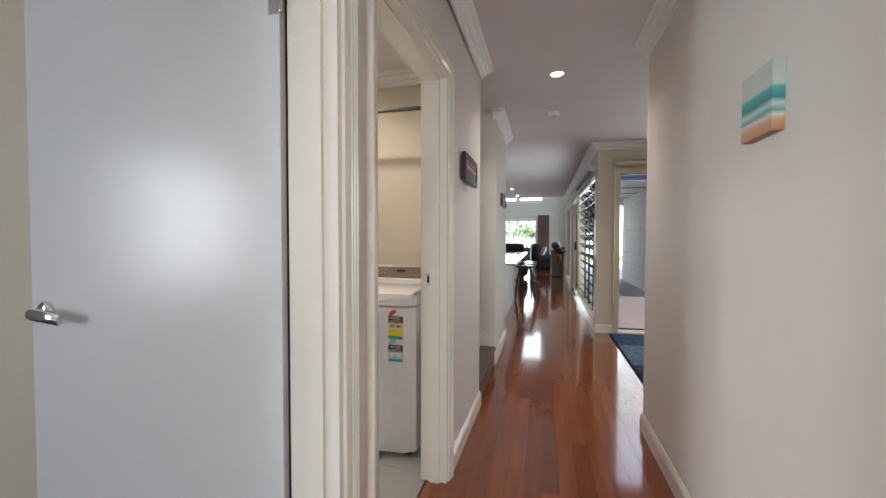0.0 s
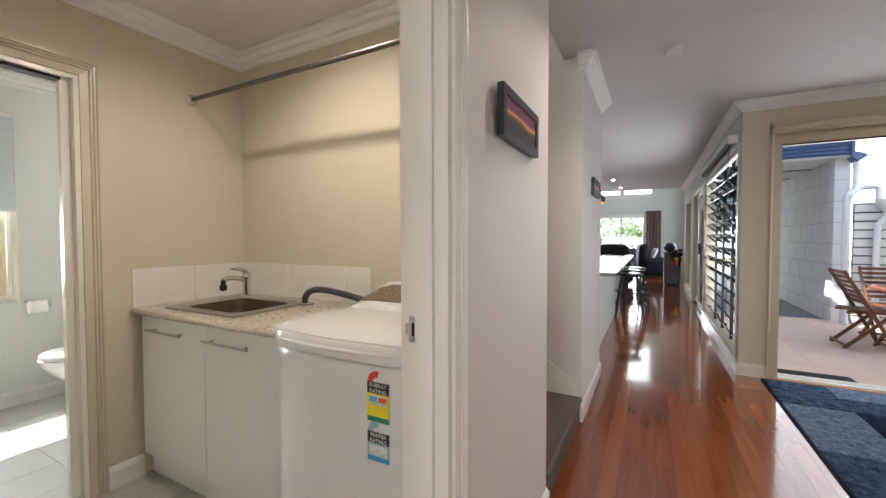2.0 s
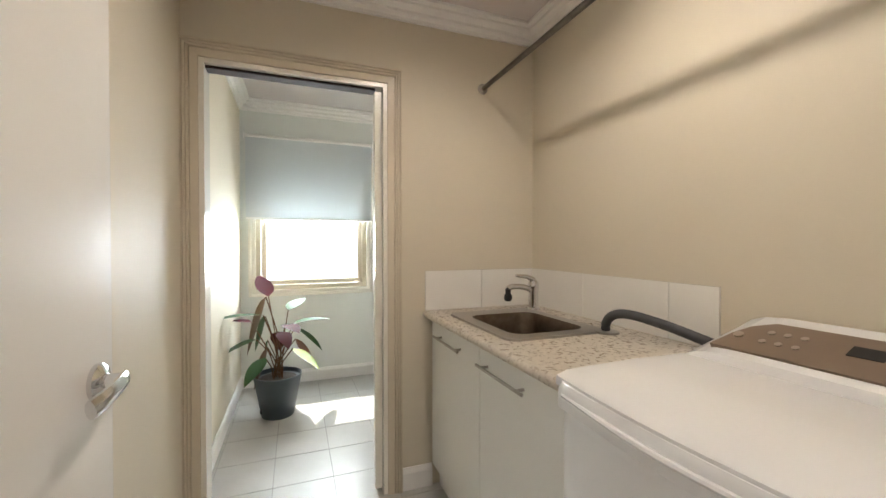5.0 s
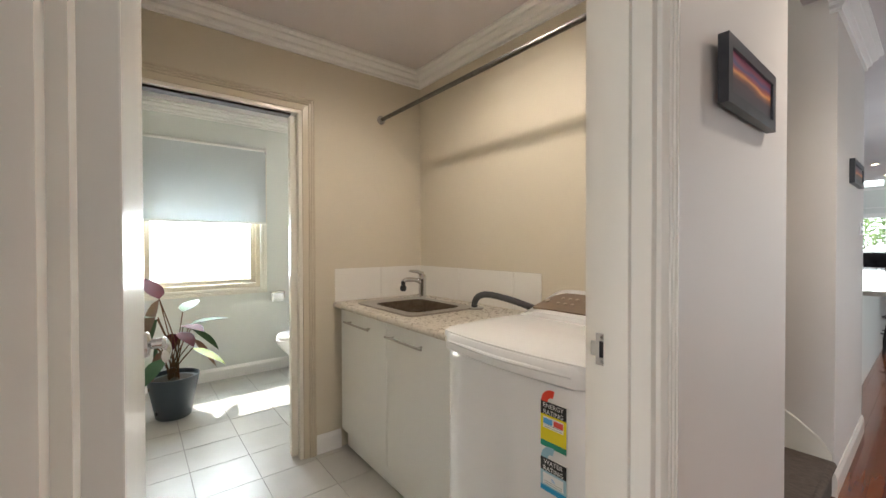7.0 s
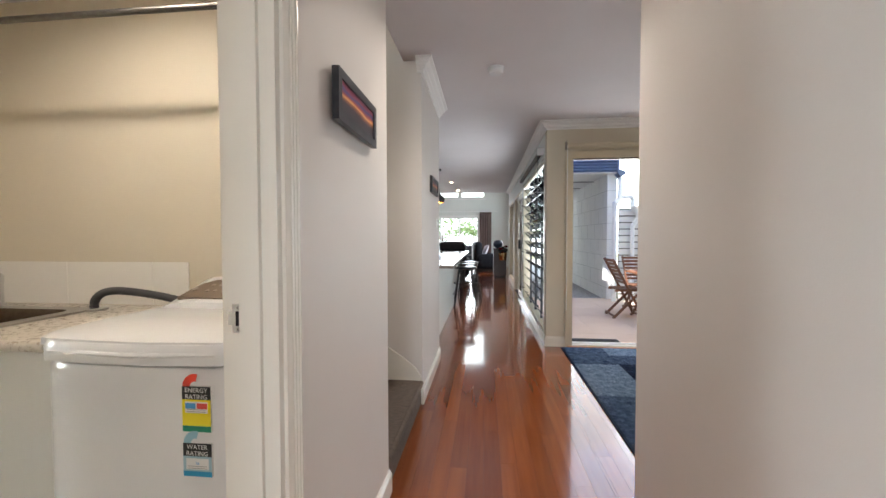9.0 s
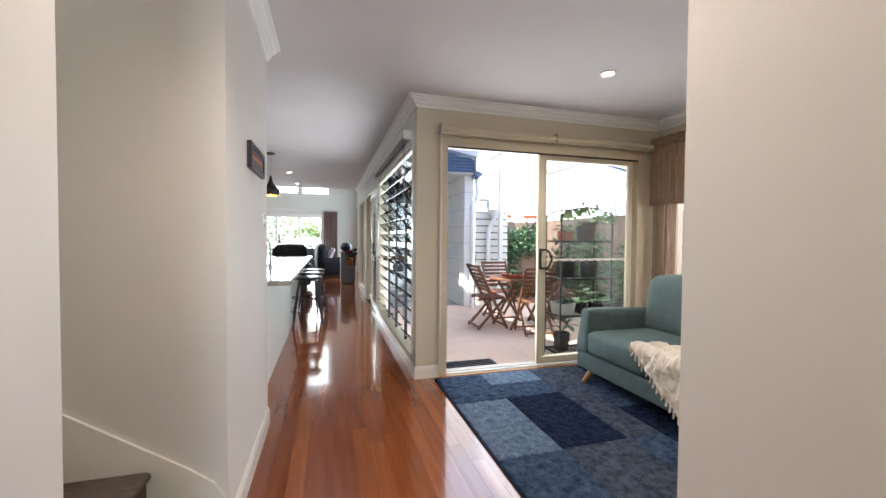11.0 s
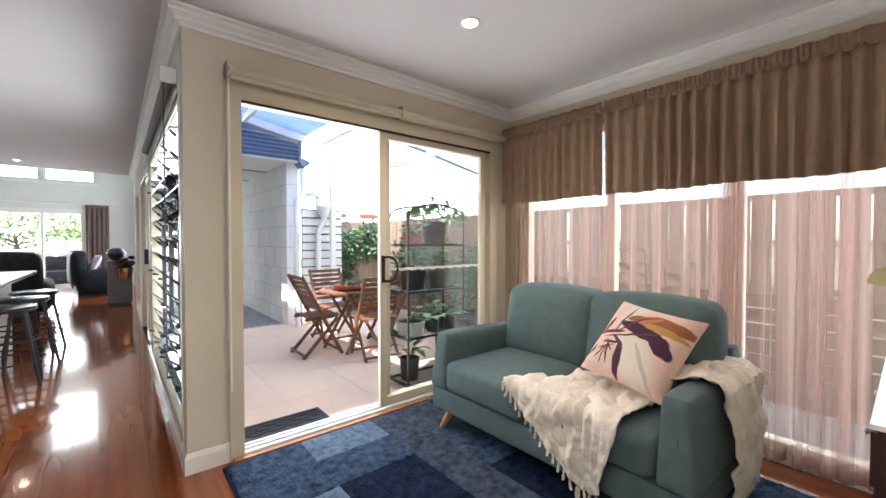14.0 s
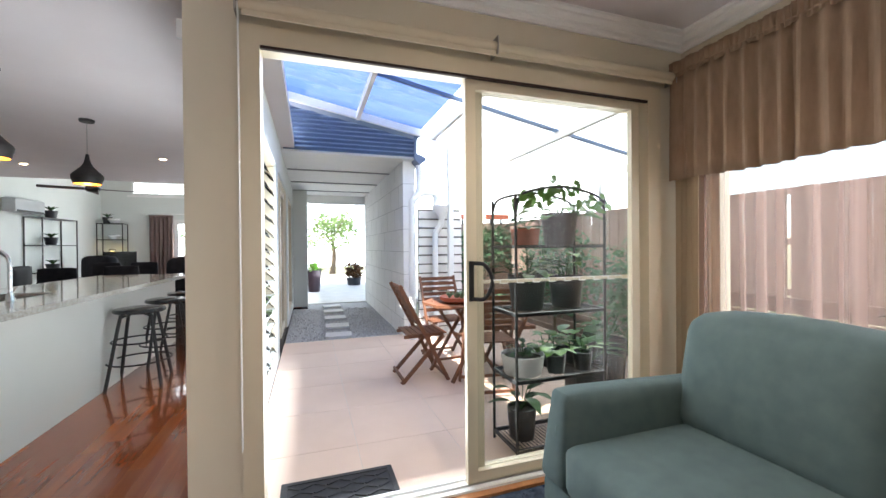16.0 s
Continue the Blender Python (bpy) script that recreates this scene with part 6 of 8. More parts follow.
M_PEND = textured("pendant_black", (0.018, 0.016, 0.015), (0.03, 0.026, 0.024), 20, 0.45, 0.6, 0.1, 120, metal=0.3)
# Gold lining has its own glow, in place of bulb light falling on it.
M_GOLD = mat("pendant_gold_glow", (0.9, 0.5, 0.1), 0.35, 0.9, emit=(1.0, 0.5, 0.08), estr=0.6)
pn = thing("pendant_lamp", "black spun metal pendant lamp with a golden inside", "pendant lamp", (-0.50, 8.20, 0), group="pendant lamps over the island")
part("canopy", lathe(bmesh.new(), [(0, 2.455), (0.055, 2.455), (0.06, 2.465), (0.06, 2.48), (0, 2.48)], 24), M_PEND, pn, "", True)
part("cable", tube(bmesh.new(), [(0, 0, 2.14), (0, 0, 2.46)], 0.003, 6), mat("cable_grey", (0.3, 0.3, 0.3), 0.5), pn)
prof = [(0.0, 2.15), (0.012, 2.148), (0.018, 2.11), (0.026, 2.07), (0.045, 2.03), (0.085, 1.985), (0.118, 1.95), (0.124, 1.935), (0.119, 1.90), (0.105, 1.86)]
part("shade", lathe(bmesh.new(), prof + [(0.102, 1.862)], 36), M_PEND, pn, "", True)
part("shade_lining", lathe(bmesh.new(), [(0.102, 1.862), (0.115, 1.90), (0.119, 1.933), (0.08, 1.98), (0.04, 2.02), (0.0, 2.05)], 36), M_GOLD, pn, "golden inner face given a glow for the bulb's light", True)
part("bulb", lathe(bmesh.new(), [(0, 1.90), (0.022, 1.905), (0.03, 1.93), (0.022, 1.96), (0.0, 1.99)], 16), M_BULB, pn, "", True)
copy_thing(pn, pose(-0.47, 9.38, 0))

fan = thing("ceiling_fan", "dark timber bladed ceiling fan", "ceiling fan", (-1.86, 12.76, 0))
part("rod", tube(bmesh.new(), [(0, 0, 2.28), (0, 0, CEIL)], 0.012, 10), M_TUBE, fan, "", True)
part("motor", lathe(bmesh.new(), [(0, 2.19), (0.07, 2.195), (0.10, 2.22), (0.10, 2.26), (0.05, 2.29), (0, 2.29)], 24), M_TUBE, fan, "", True)
for k in range(4):
    a = radians(20 + 90 * k)
    bm = bmesh.new()
    skin(bm, [[bm.verts.new((r * math.cos(a) - w * q * math.sin(a), r * math.sin(a) + w * q * math.cos(a), 2.235 + q * 0.012 + zz)) for q, zz in ((-1, 0), (1, 0), (1, 0.006), (-1, 0.006))] for r, w in ((0.10, 0.04), (0.2, 0.062), (0.62, 0.055), (0.66, 0.03))])
    part("blade", bm, M_ESP, fan)

# ---- dining and living ----
M_BLKL = textured("black_leather", (0.010, 0.010, 0.013), (0.018, 0.018, 0.022), 12, 0.55, 0.65, 0.2, 200, spec=0.1)


def armchair(label, x, y, rz, w=0.95, d=0.9, back=1.02, seat=0.45):
    a = thing("armchair", label, "armchair", (x, y, 0), rz)
    part("seat", soft_box(-w / 2 + 0.18, w / 2 - 0.18, -d / 2 + 0.04, d / 2 - 0.2, 0.2, seat, 0.06, 0.02, 8), M_BLKL, a, "", True)
    part("backrest", soft_box(-w / 2 + 0.1, w / 2 - 0.1, d / 2 - 0.28, d / 2, 0.25, back, 0.09, 0.03, 8), M_BLKL, a, "", True)
    for s in (-1, 1):
        part("armrest", soft_box(s * (w / 2 - 0.11) - 0.11, s * (w / 2 - 0.11) + 0.11, -d / 2, d / 2 - 0.08, 0.1, 0.60, 0.09, 0.02, 8), M_BLKL, a, "", True)
    part("base", boxes((-w / 2 + 0.12, w / 2 - 0.12, -d / 2 + 0.1, d / 2 - 0.1, 0.0, 0.22)), M_BLACK, a)
    return a


armchair("black leather armchair beside the far curtain", 0.42, 16.3, 100)
armchair("black leather recliner beyond the island", -0.52, 13.4, 180, 0.95, 0.9, 1.06)
armchair("black leather recliner near the television", -2.6, 15.4, 150, 0.95, 0.9, 1.08)
cw_ = thing("cushion", "white patterned scatter cushion on the black armchair", "cushion", (0.42, 16.15, 0.74), 0)
cw_.rotation_euler = (radians(65), 0, radians(-80))
part("cover", pillow(0.42, 0.07, 12), textured("cushion_white", (0.62, 0.58, 0.60), (0.40, 0.36, 0.42), 14, 0.9), cw_, "", True)
sb = thing("side_cabinet", "dark timber side cabinet by the curtain", "cabinet")
part("body", boxes((0.66, 1.04, 13.95, 14.4, 0.05, 0.85)), M_ESP, sb, bevel=0.004)
part("plinth", boxes((0.68, 1.02, 13.97, 14.38, 0.0, 0.05)), M_BLACK, sb)
part("top", boxes((0.64, 1.06, 13.93, 14.42, 0.85, 0.87)), M_ESP, sb)
bk = thing("metal_bucket_planter", "brass coloured bucket with dark flowers hung on the cabinet front", "planter", (0.93, 13.86, 0.52))
part("bucket", pot_mesh(0.10, 0.13, 0.22), mat("brass", (0.75, 0.55, 0.28), 0.25, 1.0), bk, "", True)
rb = random.Random(12)
for k in range(26):
    a, r, z = rb.uniform(0, 6.28), rb.uniform(0, 0.13), rb.uniform(0.2, 0.42)
    part("leaf", soft_box(r * math.cos(a) - 0.045, r * math.cos(a) + 0.045, r * math.sin(a) - 0.045, r * math.sin(a) + 0.045, z - 0.03, z + 0.03, 0.025, 0.005, 3), M_BLACK if k % 3 else M_LEAFR, bk, "", True)
vs_ = thing("vase", "dark blue round vase on the side cabinet", "vase", (0.80, 14.15, 0.87))
part("body", lathe(bmesh.new(), [(0, 0), (0.07, 0.0), (0.14, 0.07), (0.16, 0.14), (0.12, 0.22), (0.06, 0.25), (0, 0.25)], 20), mat("vase_blue", (0.02, 0.03, 0.06), 0.3), vs_, "", True)


def drape(label, x, y0, y1, axis, z1, seed, material, group):
    c = thing("curtain", label, "curtain", group=group)
    f = folds(seed, 0.09, y1 - y0, 0.035, 0.8)
    bm = cloth(y0, y1, 0.02, z1, f, int((y1 - y0) * 60), 8)
    for v in bm.verts:
        v.co = Vector((x + v.co.x, v.co.y, v.co.z)) if axis == "y" else Vector((v.co.y, x + v.co.x, v.co.z))
    thicken(part("panel", bm, material, c, "", True), 0.004)
    h = (x - 0.02, x + 0.02, y0, y1, z1 - 0.01, z1 + 0.05) if axis == "y" else (y0, y1, x - 0.02, x + 0.02, z1 - 0.01, z1 + 0.05)
    part("heading", boxes(h), material, c)
    return c


drape("mauve brown floor length curtain beside the sliding doors", 18.2, 0.18, 0.66, "x", 2.17, 5, M_DRAPEF, "living room curtains")
drape("mauve brown floor length curtain at the sliding door edge", 18.2, -2.85, -2.25, "x", 2.17, 6, M_DRAPEF, "living room curtains")
drape("tall mauve brown curtain drawn back on the side wall", 1.22, 13.52, 14.15, "y", 2.30, 7, M_DRAPEF, "living room curtains")
cr_ = thing("curtain_rod", "white curtain rod above the sliding doors", "curtain rod")
part("rod", tube(bmesh.new(), [(-3.0, 18.2, 2.25), (0.9, 18.2, 2.25)], 0.014, 8), M_ALUW, cr_, "", True)

fd = thing("far_sliding_door", "wide white framed glazed sliding doors to the deck", "sliding door")
part("frame", boxes((-2.28, -2.22, 18.3, 18.4, 0, 2.1), (0.14, 0.2, 18.3, 18.4, 0, 2.1), (-2.22, 0.14, 18.3, 18.4, 2.04, 2.1), (-2.22, 0.14, 18.3, 18.4, 0, 0.04)), M_ALUW, fd)
for x0, x1, y in ((-2.22, -1.40, 18.32), (-1.46, -0.62, 18.355), (-0.68, 0.14, 18.32)):
    s = part("leaf", boxes((x0, x0 + 0.06, y, y + 0.03, 0.04, 2.04), (x1 - 0.06, x1, y, y + 0.03, 0.04, 2.04), (x0 + 0.06, x1 - 0.06, y, y + 0.03, 0.04, 0.12), (x0 + 0.06, x1 - 0.06, y, y + 0.03, 1.97, 2.04), (x0 + 0.06, x1 - 0.06, y, y + 0.03, 0.98, 1.01)), M_ALUW, fd)
    part("pane", boxes((x0 + 0.06, x1 - 0.06, y + 0.012, y + 0.018, 0.12, 1.97)), M_GLASS, s).visible_shadow = False
hw = thing("high_window", "row of high white framed clerestory windows", "window")
for x0, x1, z1 in ((-3.3, -0.68, 3.2), (-0.60, 0.38, 4.3)):
    fr = part("frame", boxes((x0, x1, 18.33, 18.38, 2.82, 2.86), (x0, x1, 18.33, 18.38, z1 - 0.04, z1), (x0, x0 + 0.04, 18.33, 18.38, 2.86, z1 - 0.04), (x1 - 0.04, x1, 18.33, 18.38, 2.86, z1 - 0.04)), M_ALUW, hw)
    part("pane", boxes((x0 + 0.04, x1 - 0.04, 18.35, 18.355, 2.86, z1 - 0.04)), M_GLASS, fr).visible_shadow = False
part("mullion", boxes((-2.01, -1.97, 18.33, 18.38, 2.86, 3.16)), M_ALUW, hw)
structure("wall_trim", boxes((-3.4, 0.45, 18.285, 18.3, 2.74, 2.80)), M_CORN, "white timber trim under the high windows")
lwn = thing("side_window", "tall white framed window in the living room side wall", "window")
part("frame", boxes((1.40, 1.47, 13.9, 13.95, 0, 3.4), (1.40, 1.47, 17.15, 17.2, 0, 3.4), (1.40, 1.47, 15.5, 15.56, 0, 3.4), (1.40, 1.47, 13.95, 17.15, 2.1, 2.16), (1.40, 1.47, 13.95, 17.15, 3.35, 3.4)), M_ALUW, lwn)
part("pane", boxes((1.43, 1.435, 13.95, 17.15, 0.02, 3.35)), M_GLASS, lwn).visible_shadow = False

ac = thing("air_conditioner", "grey white split system air conditioner high on the wall", "air conditioner")
part("body", soft_box(-4.03, -3.80, 14.5, 15.4, 1.98, 2.26, 0.03, 0.0, 6), textured("ac_grey", (0.35, 0.36, 0.37), (0.4, 0.41, 0.42), 5, 0.4), ac, "", True)
part("vent", boxes((-3.81, -3.795, 14.55, 15.35, 1.99, 2.03)), M_BLACK, ac)


def shelf_unit(label, x0, x1, y0, y1, ztop, n, pots):
    s = thing("shelf_unit", label, "shelf")
    t = 0.02
    for x in (x0, x1 - t):
        for y in (y0, y1 - t):
            part("post", boxes((x, x + t, y, y + t, 0, ztop)), M_TUBE, s)
    for k in range(n):
        z = 0.15 + (ztop - 0.17) * k / (n - 1)
        part("shelf", boxes((x0, x1, y0, y1, z, z + 0.018)), M_TUBE, s)
    for px, py, k, kind in pots:
        z = 0.15 + (ztop - 0.17) * k / (n - 1) + 0.018
        if kind == "pot":
            o = thing("potted_plant", "small potted plant on the metal shelf", "plant", (px, py, z))
            part("pot", pot_mesh(0.09, 0.12, 0.17, seg=14), M_FRAMEB, o, "", True)
            for q in range(9):
                a = q * 0.7
                bm = bmesh.new()
                leaf_mesh(bm, (0, 0, 0.16), (math.cos(a) * 0.7, math.sin(a) * 0.7, 0.8), (0, 0, 1), 0.22, 0.06, 0.3)
                part("leaf", bm, M_LEAFG, o, "", True)
        elif kind == "bowl":
            o = thing("bowl", "pale ceramic bowl on the metal shelf", "bowl", (px, py, z))
            part("body", lathe(bmesh.new(), [(0, 0), (0.07, 0), (0.15, 0.10), (0.14, 0.13), (0.05, 0.14), (0, 0.14)], 18), M_ENAM, o, "", True)
        else:
            o = thing("lantern", "small lantern with a glowing candle on the shelf", "lantern", (px, py, z))
            part("body", boxes((-0.06, 0.06, -0.06, 0.06, 0, 0.02), (-0.06, 0.06, -0.06, 0.06, 0.16, 0.18), (-0.06, -0.05, -0.06, -0.05, 0.02, 0.16), (0.05, 0.06, 0.05, 0.06, 0.02, 0.16)), M_BLACK, o)
            part("candle", lathe(bmesh.new(), [(0, 0.02), (0.04, 0.02), (0.04, 0.12), (0, 0.12)], 12), mat("candle_glow", (1, 0.8, 0.3), 0.5, emit=(1, 0.7, 0.2), estr=4), o, "", True)
    return s


shelf_unit("dark metal open shelf unit holding several potted plants", -4.02, -3.70, 15.1, 16.4, 1.93, 4, [(-3.86, 15.7, 3, "pot"), (-3.86, 15.75, 1, "pot"), (-3.86, 15.7, 2, "pot"), (-3.86, 16.1, 0, "bowl")])
shelf_unit("dark metal open shelf unit in the far corner", -3.95, -3.35, 17.85, 18.2, 1.96, 5, [(-3.6, 18.0, 4, "bowl"), (-3.6, 18.0, 3, "bowl"), (-3.65, 18.0, 2, "lantern"), (-3.5, 18.0, 1, "bowl"), (-3.75, 18.0, 4, "pot")])
tv = thing("television", "black flat television on a low dark stand", "television")
part("screen", boxes((-3.45, -2.75, 17.0, 17.04, 0.70, 1.18)), mat("tv_screen", (0.008, 0.008, 0.01), 0.15), tv)
part("foot", boxes((-3.2, -3.0, 16.95, 17.1, 0.55, 0.70)), M_BLACK, tv)
tvs = thing("media_unit", "low dark timber media unit under the television", "cabinet")
part("body", boxes((-3.6, -2.6, 16.8, 17.25, 0.08, 0.53)), M_ESP, tvs)
part("plinth", boxes((-3.55, -2.65, 16.85, 17.2, 0.0, 0.08)), M_BLACK, tvs)
part("top", boxes((-3.62, -2.58, 16.78, 17.27, 0.53, 0.55)), M_ESP, tvs)


def dining_chair(x, y, rz):
    c = thing("dining_chair", "black high backed dining chair at the dining table", "chair", (x, y, 0), rz, "chairs round the dining table")
    part("seat", soft_box(-0.22, 0.22, -0.22, 0.22, 0.42, 0.49, 0.03, 0.01, 5), M_BLKL, c, "", True)
    part("backrest", soft_box(-0.22, 0.22, 0.18, 0.24, 0.5, 0.98, 0.025, 0.005, 5), M_BLKL, c, "", True)
    for sx in (-0.19, 0.19):
        for sy in (-0.19, 0.19):
            part("leg", tube(bmesh.new(), [(sx, sy, 0.0), (sx, sy, 0.43)], 0.016, 6), M_BLACK, c, "", True)
    return c


c0 = dining_chair(-1.75, 11.75, 180)
for x, y, r in ((-1.15, 12.1, 180), (-2.5, 12.6, 90), (-1.5, 13.6, 0), (-2.1, 13.6, 0)):
    copy_thing(c0, pose(x, y, 0, 0, 0, r))
dt = thing("dining_table", "dark rectangular dining table", "table")
part("top", boxes((-2.3, -0.95, 12.15, 13.2, 0.72, 0.75)), M_ESP, dt, bevel=0.004)
for x in (-2.25, -1.06):
    for y in (12.2, 13.09):
        part("leg", boxes((x, x + 0.06, y, y + 0.06, 0, 0.72)), M_ESP, dt)

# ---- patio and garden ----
# Added panels that glow by themselves, in place of the bright sky outside.
M_GLOW = mat("backdrop_glow", (0.8, 0.8, 0.8), 1.0, emit=(0.84, 0.93, 1.0), estr=1.6)
tagged(structure("backdrop_west", boxes((-7.1, -7.0, -3, 9, -0.12, 4.0)), M_GLOW, "plain glowing panel added for the bright sky outside the bathroom"), category="backdrop")
PZ = -0.02
M_PAVE = textured("paver_sand", (0.70, 0.53, 0.42), (0.75, 0.58, 0.47), 4, 0.8, 0.9, 0.25, 90, rand=0.3)
M_RENDER = textured("rendered_block", (0.80, 0.80, 0.79), (0.85, 0.85, 0.84), 4, 0.85, 0.95, 0.35, 60)
M_WEATHER = textured("weatherboard_paint", (0.72, 0.69, 0.64), (0.77, 0.74, 0.69), 6, 0.6)
M_BLUEC = textured("blue_colour_steel", (0.10, 0.15, 0.26), (0.12, 0.18, 0.30), 4, 0.4, 0.5)
M_WHTEXT = textured("exterior_white", (0.80, 0.80, 0.78), (0.83, 0.83, 0.81), 4, 0.5)
M_CHAIRW = textured("acacia_wood", (0.14, 0.055, 0.028), (0.24, 0.10, 0.05), 10, 0.5, 0.65, 0.1, 60, (6, 1, 6), rand=0.3)
M_TERRA = textured("terracotta", (0.36, 0.09, 0.045), (0.45, 0.13, 0.07), 8, 0.7)
structure("patio_bed", boxes((1.22, 7.0, 6.62, 10.24, -0.12, PZ - 0.012)), textured("pale_mortar", (0.60, 0.52, 0.46), (0.66, 0.58, 0.52), 30, 0.9), "mortar bed of the patio")
# Unseen overhang, added to keep the sun off the fence palings.
structure("eaves", boxes((3.82, 4.40, 3.4, 6.7, 2.47, 2.60), (3.4, 4.40, -2.7, 3.4, 2.47, 2.60)), M_WHTEXT, "unseen white overhang added to shade the fence and side path")
structure("concrete_path", boxes((-2.0, 8.0, 14.0, 24.0, -0.12, -0.03)), textured("pale_concrete", (0.52, 0.50, 0.46), (0.60, 0.58, 0.54), 3, 0.85), "pale concrete driveway")
structure("side_path", boxes((3.82, 4.85, 2.0, 6.6, -0.12, -0.04)), textured("pale_gravel", (0.48, 0.48, 0.48), (0.62, 0.62, 0.62), 40, 0.9, bump=0.8, bscale=60), "pale gravel strip beside the nook window")
structure("pebble_bed", boxes((1.22, 2.80, 10.24, 14.0, -0.12, -0.045)), textured("pebble_base", (0.26, 0.26, 0.27), (0.46, 0.46, 0.47), 60, 0.9, bump=1.0, bscale=70), "grey pebble bed")
rp = random.Random(4)
bm = bmesh.new()
for k in range(1400):
    x, y, r = rp.uniform(1.24, 2.78), rp.uniform(10.26, 13.2), rp.uniform(0.012, 0.026)
    top = [bm.verts.new((x + r * math.cos(a + rp.uniform(-.2, .2)), y + r * 1.2 * math.sin(a), -0.044)) for a in (0, 1.26, 2.5, 3.77, 5.0)]
    cap = bm.verts.new((x, y, -0.044 + r * 0.8))
    for i in range(5):
        bm.faces.new((top[i], top[(i + 1) % 5], cap))
pebs = part("pebbles", bm, textured("pebble_grey", (0.30, 0.30, 0.31), (0.55, 0.54, 0.53), 25, 0.8), None, "", True)
tagged(pebs, "loose grey pebbles covering the garden bed", "pebbles", "", "stuff")
for k, (x, y) in enumerate(((1.93, 10.50), (1.955, 11.20), (1.97, 11.95), (1.975, 12.7), (1.98, 13.4))):
    o = thing("stepping_stone", "square pale concrete stepping stone set in pebbles", "stepping stone", (x, y, -0.045), 2 * k - 4, "stepping stones of the side path")
    part("slab", boxes((-0.18, 0.18, -0.15, 0.15, 0.0, 0.04)), textured("slab_pale", (0.58, 0.58, 0.57), (0.66, 0.66, 0.65), 8, 0.85), o, "", bevel=0.006)

# carport wall of large blocks, its gable and soffit
bw_ = structure("carport_wall", boxes((2.80, 2.98, 10.12, 14.2, -0.12, 2.44)), M_RENDER, "pale rendered carport wall")
bm = bmesh.new()
for k in range(1, 8):
    bx(bm, 2.7985, 2.8, 10.12, 14.2, -0.12 + 0.32 * k, -0.112 + 0.32 * k)
for k in range(8):
    for q in range(7):
        y = 10.4 + 0.6 * q + (0.3 if k % 2 else 0.0)
        if y < 14.1:
            bx(bm, 2.7985, 2.8, y, y + 0.008, -0.112 + 0.32 * k, min(2.44, 0.20 + 0.32 * k))
for k in range(1, 8):
    bx(bm, 2.80, 2.98, 10.1185, 10.12, -0.12 + 0.32 * k, -0.112 + 0.32 * k)
structure("block_joints", bm, textured("joint_mortar", (0.50, 0.50, 0.50), (0.58, 0.58, 0.57), 20, 0.9), "grey mortar joints between the large wall blocks")
structure("soffit", boxes((1.22, 2.95, 9.95, 14.3, 2.44, 2.47)), M_WHTEXT, "white lined soffit over the side path")
for y in (11.1, 12.3, 13.4):
    structure("soffit_batten", boxes((1.24, 2.80, y, y + 0.04, 2.425, 2.44)), mat("joint_grey", (0.3, 0.3, 0.3), 0.7), "grey joint strip of the soffit")
structure("carport_far_beam", boxes((1.22, 2.98, 14.2, 14.32, 2.25, 2.44)), M_WHTEXT, "white beam at the far end of the path")
gb = thing("gable", "blue corrugated steel gable end under a white barge board", "gable")
bm = bmesh.new()
n = 60
zb, zl, zr = 2.46, 3.02, 2.70
rows = []
for k in range(n + 1):
    z = zb + (zl - zb) * k / n
    y = 9.93 + 0.016 * math.sin(k * 2 * math.pi / 6.0)
    xr = 2.93 if z <= zr else 2.93 - (z - zr) / (zl - zr) * (2.93 - 1.25)
    rows.append((bm.verts.new((1.25, y, z)), bm.verts.new((max(1.251, xr), y, z)), bm.verts.new((1.25, y + 0.02, z)), bm.verts.new((max(1.251, xr), y + 0.02, z))))
for a, b in zip(rows, rows[1:]):
    bm.faces.new((a[0], a[1], b[1], b[0]))
    bm.faces.new((a[2], b[2], b[3], a[3]))
part("cladding", bm, M_BLUEC, gb, "blue corrugated sheet", True)


def beam(bm, a, b, w, h):
    a, b = Vector(a), Vector(b)
    d = (b - a).normalized()
    s = d.cross(Vector((0, 0, 1))).normalized() * w / 2
    u = s.cross(d).normalized() * h / 2
    skin(bm, [[bm.verts.new(p + s * i + u * j) for i, j in ((-1, -1), (1, -1), (1, 1), (-1, 1))] for p in (a, b)])
    return bm


part("barge_board", beam(bmesh.new(), (1.22, 9.86, 3.13), (3.30, 9.86, 2.74), 0.045, 0.13), M_WHTEXT, gb, "white barge board")
part("corner_trim", boxes((2.91, 2.95, 9.89, 9.94, 2.44, 2.74)), M_BLUEC, gb)
bm = bmesh.new()
skin(bm, [[bm.verts.new((x, y, z)) for x, z in ((2.93, 2.50), (2.93, 2.42), (2.99, 2.36), (3.08, 2.42), (3.08, 2.455), (2.99, 2.50))] for y in (9.90, 14.2)])
part("gutter", bm, M_BLUEC, gb, "blue gutter end")
part("roof_sheet", beam(bmesh.new(), (1.1, 12.0, 3.20), (3.05, 12.0, 2.80), 4.1, 0.02), M_BLUEC, gb)
# translucent patio roof on rafters
pr = thing("patio_roof", "translucent corrugated patio roof on white steel rafters", "roof")
M_POLY = sheer("polycarbonate", (0.88, 0.93, 0.97), 0.88, 0.92, 0.05)
M_POLYB = sheer("polycarbonate_blue", (0.07, 0.13, 0.32), 0.97, 0.85, 0.03)


def roof_z(x, y):
    return 3.10 - 0.19 * (x - 1.25) + 0.0 * y


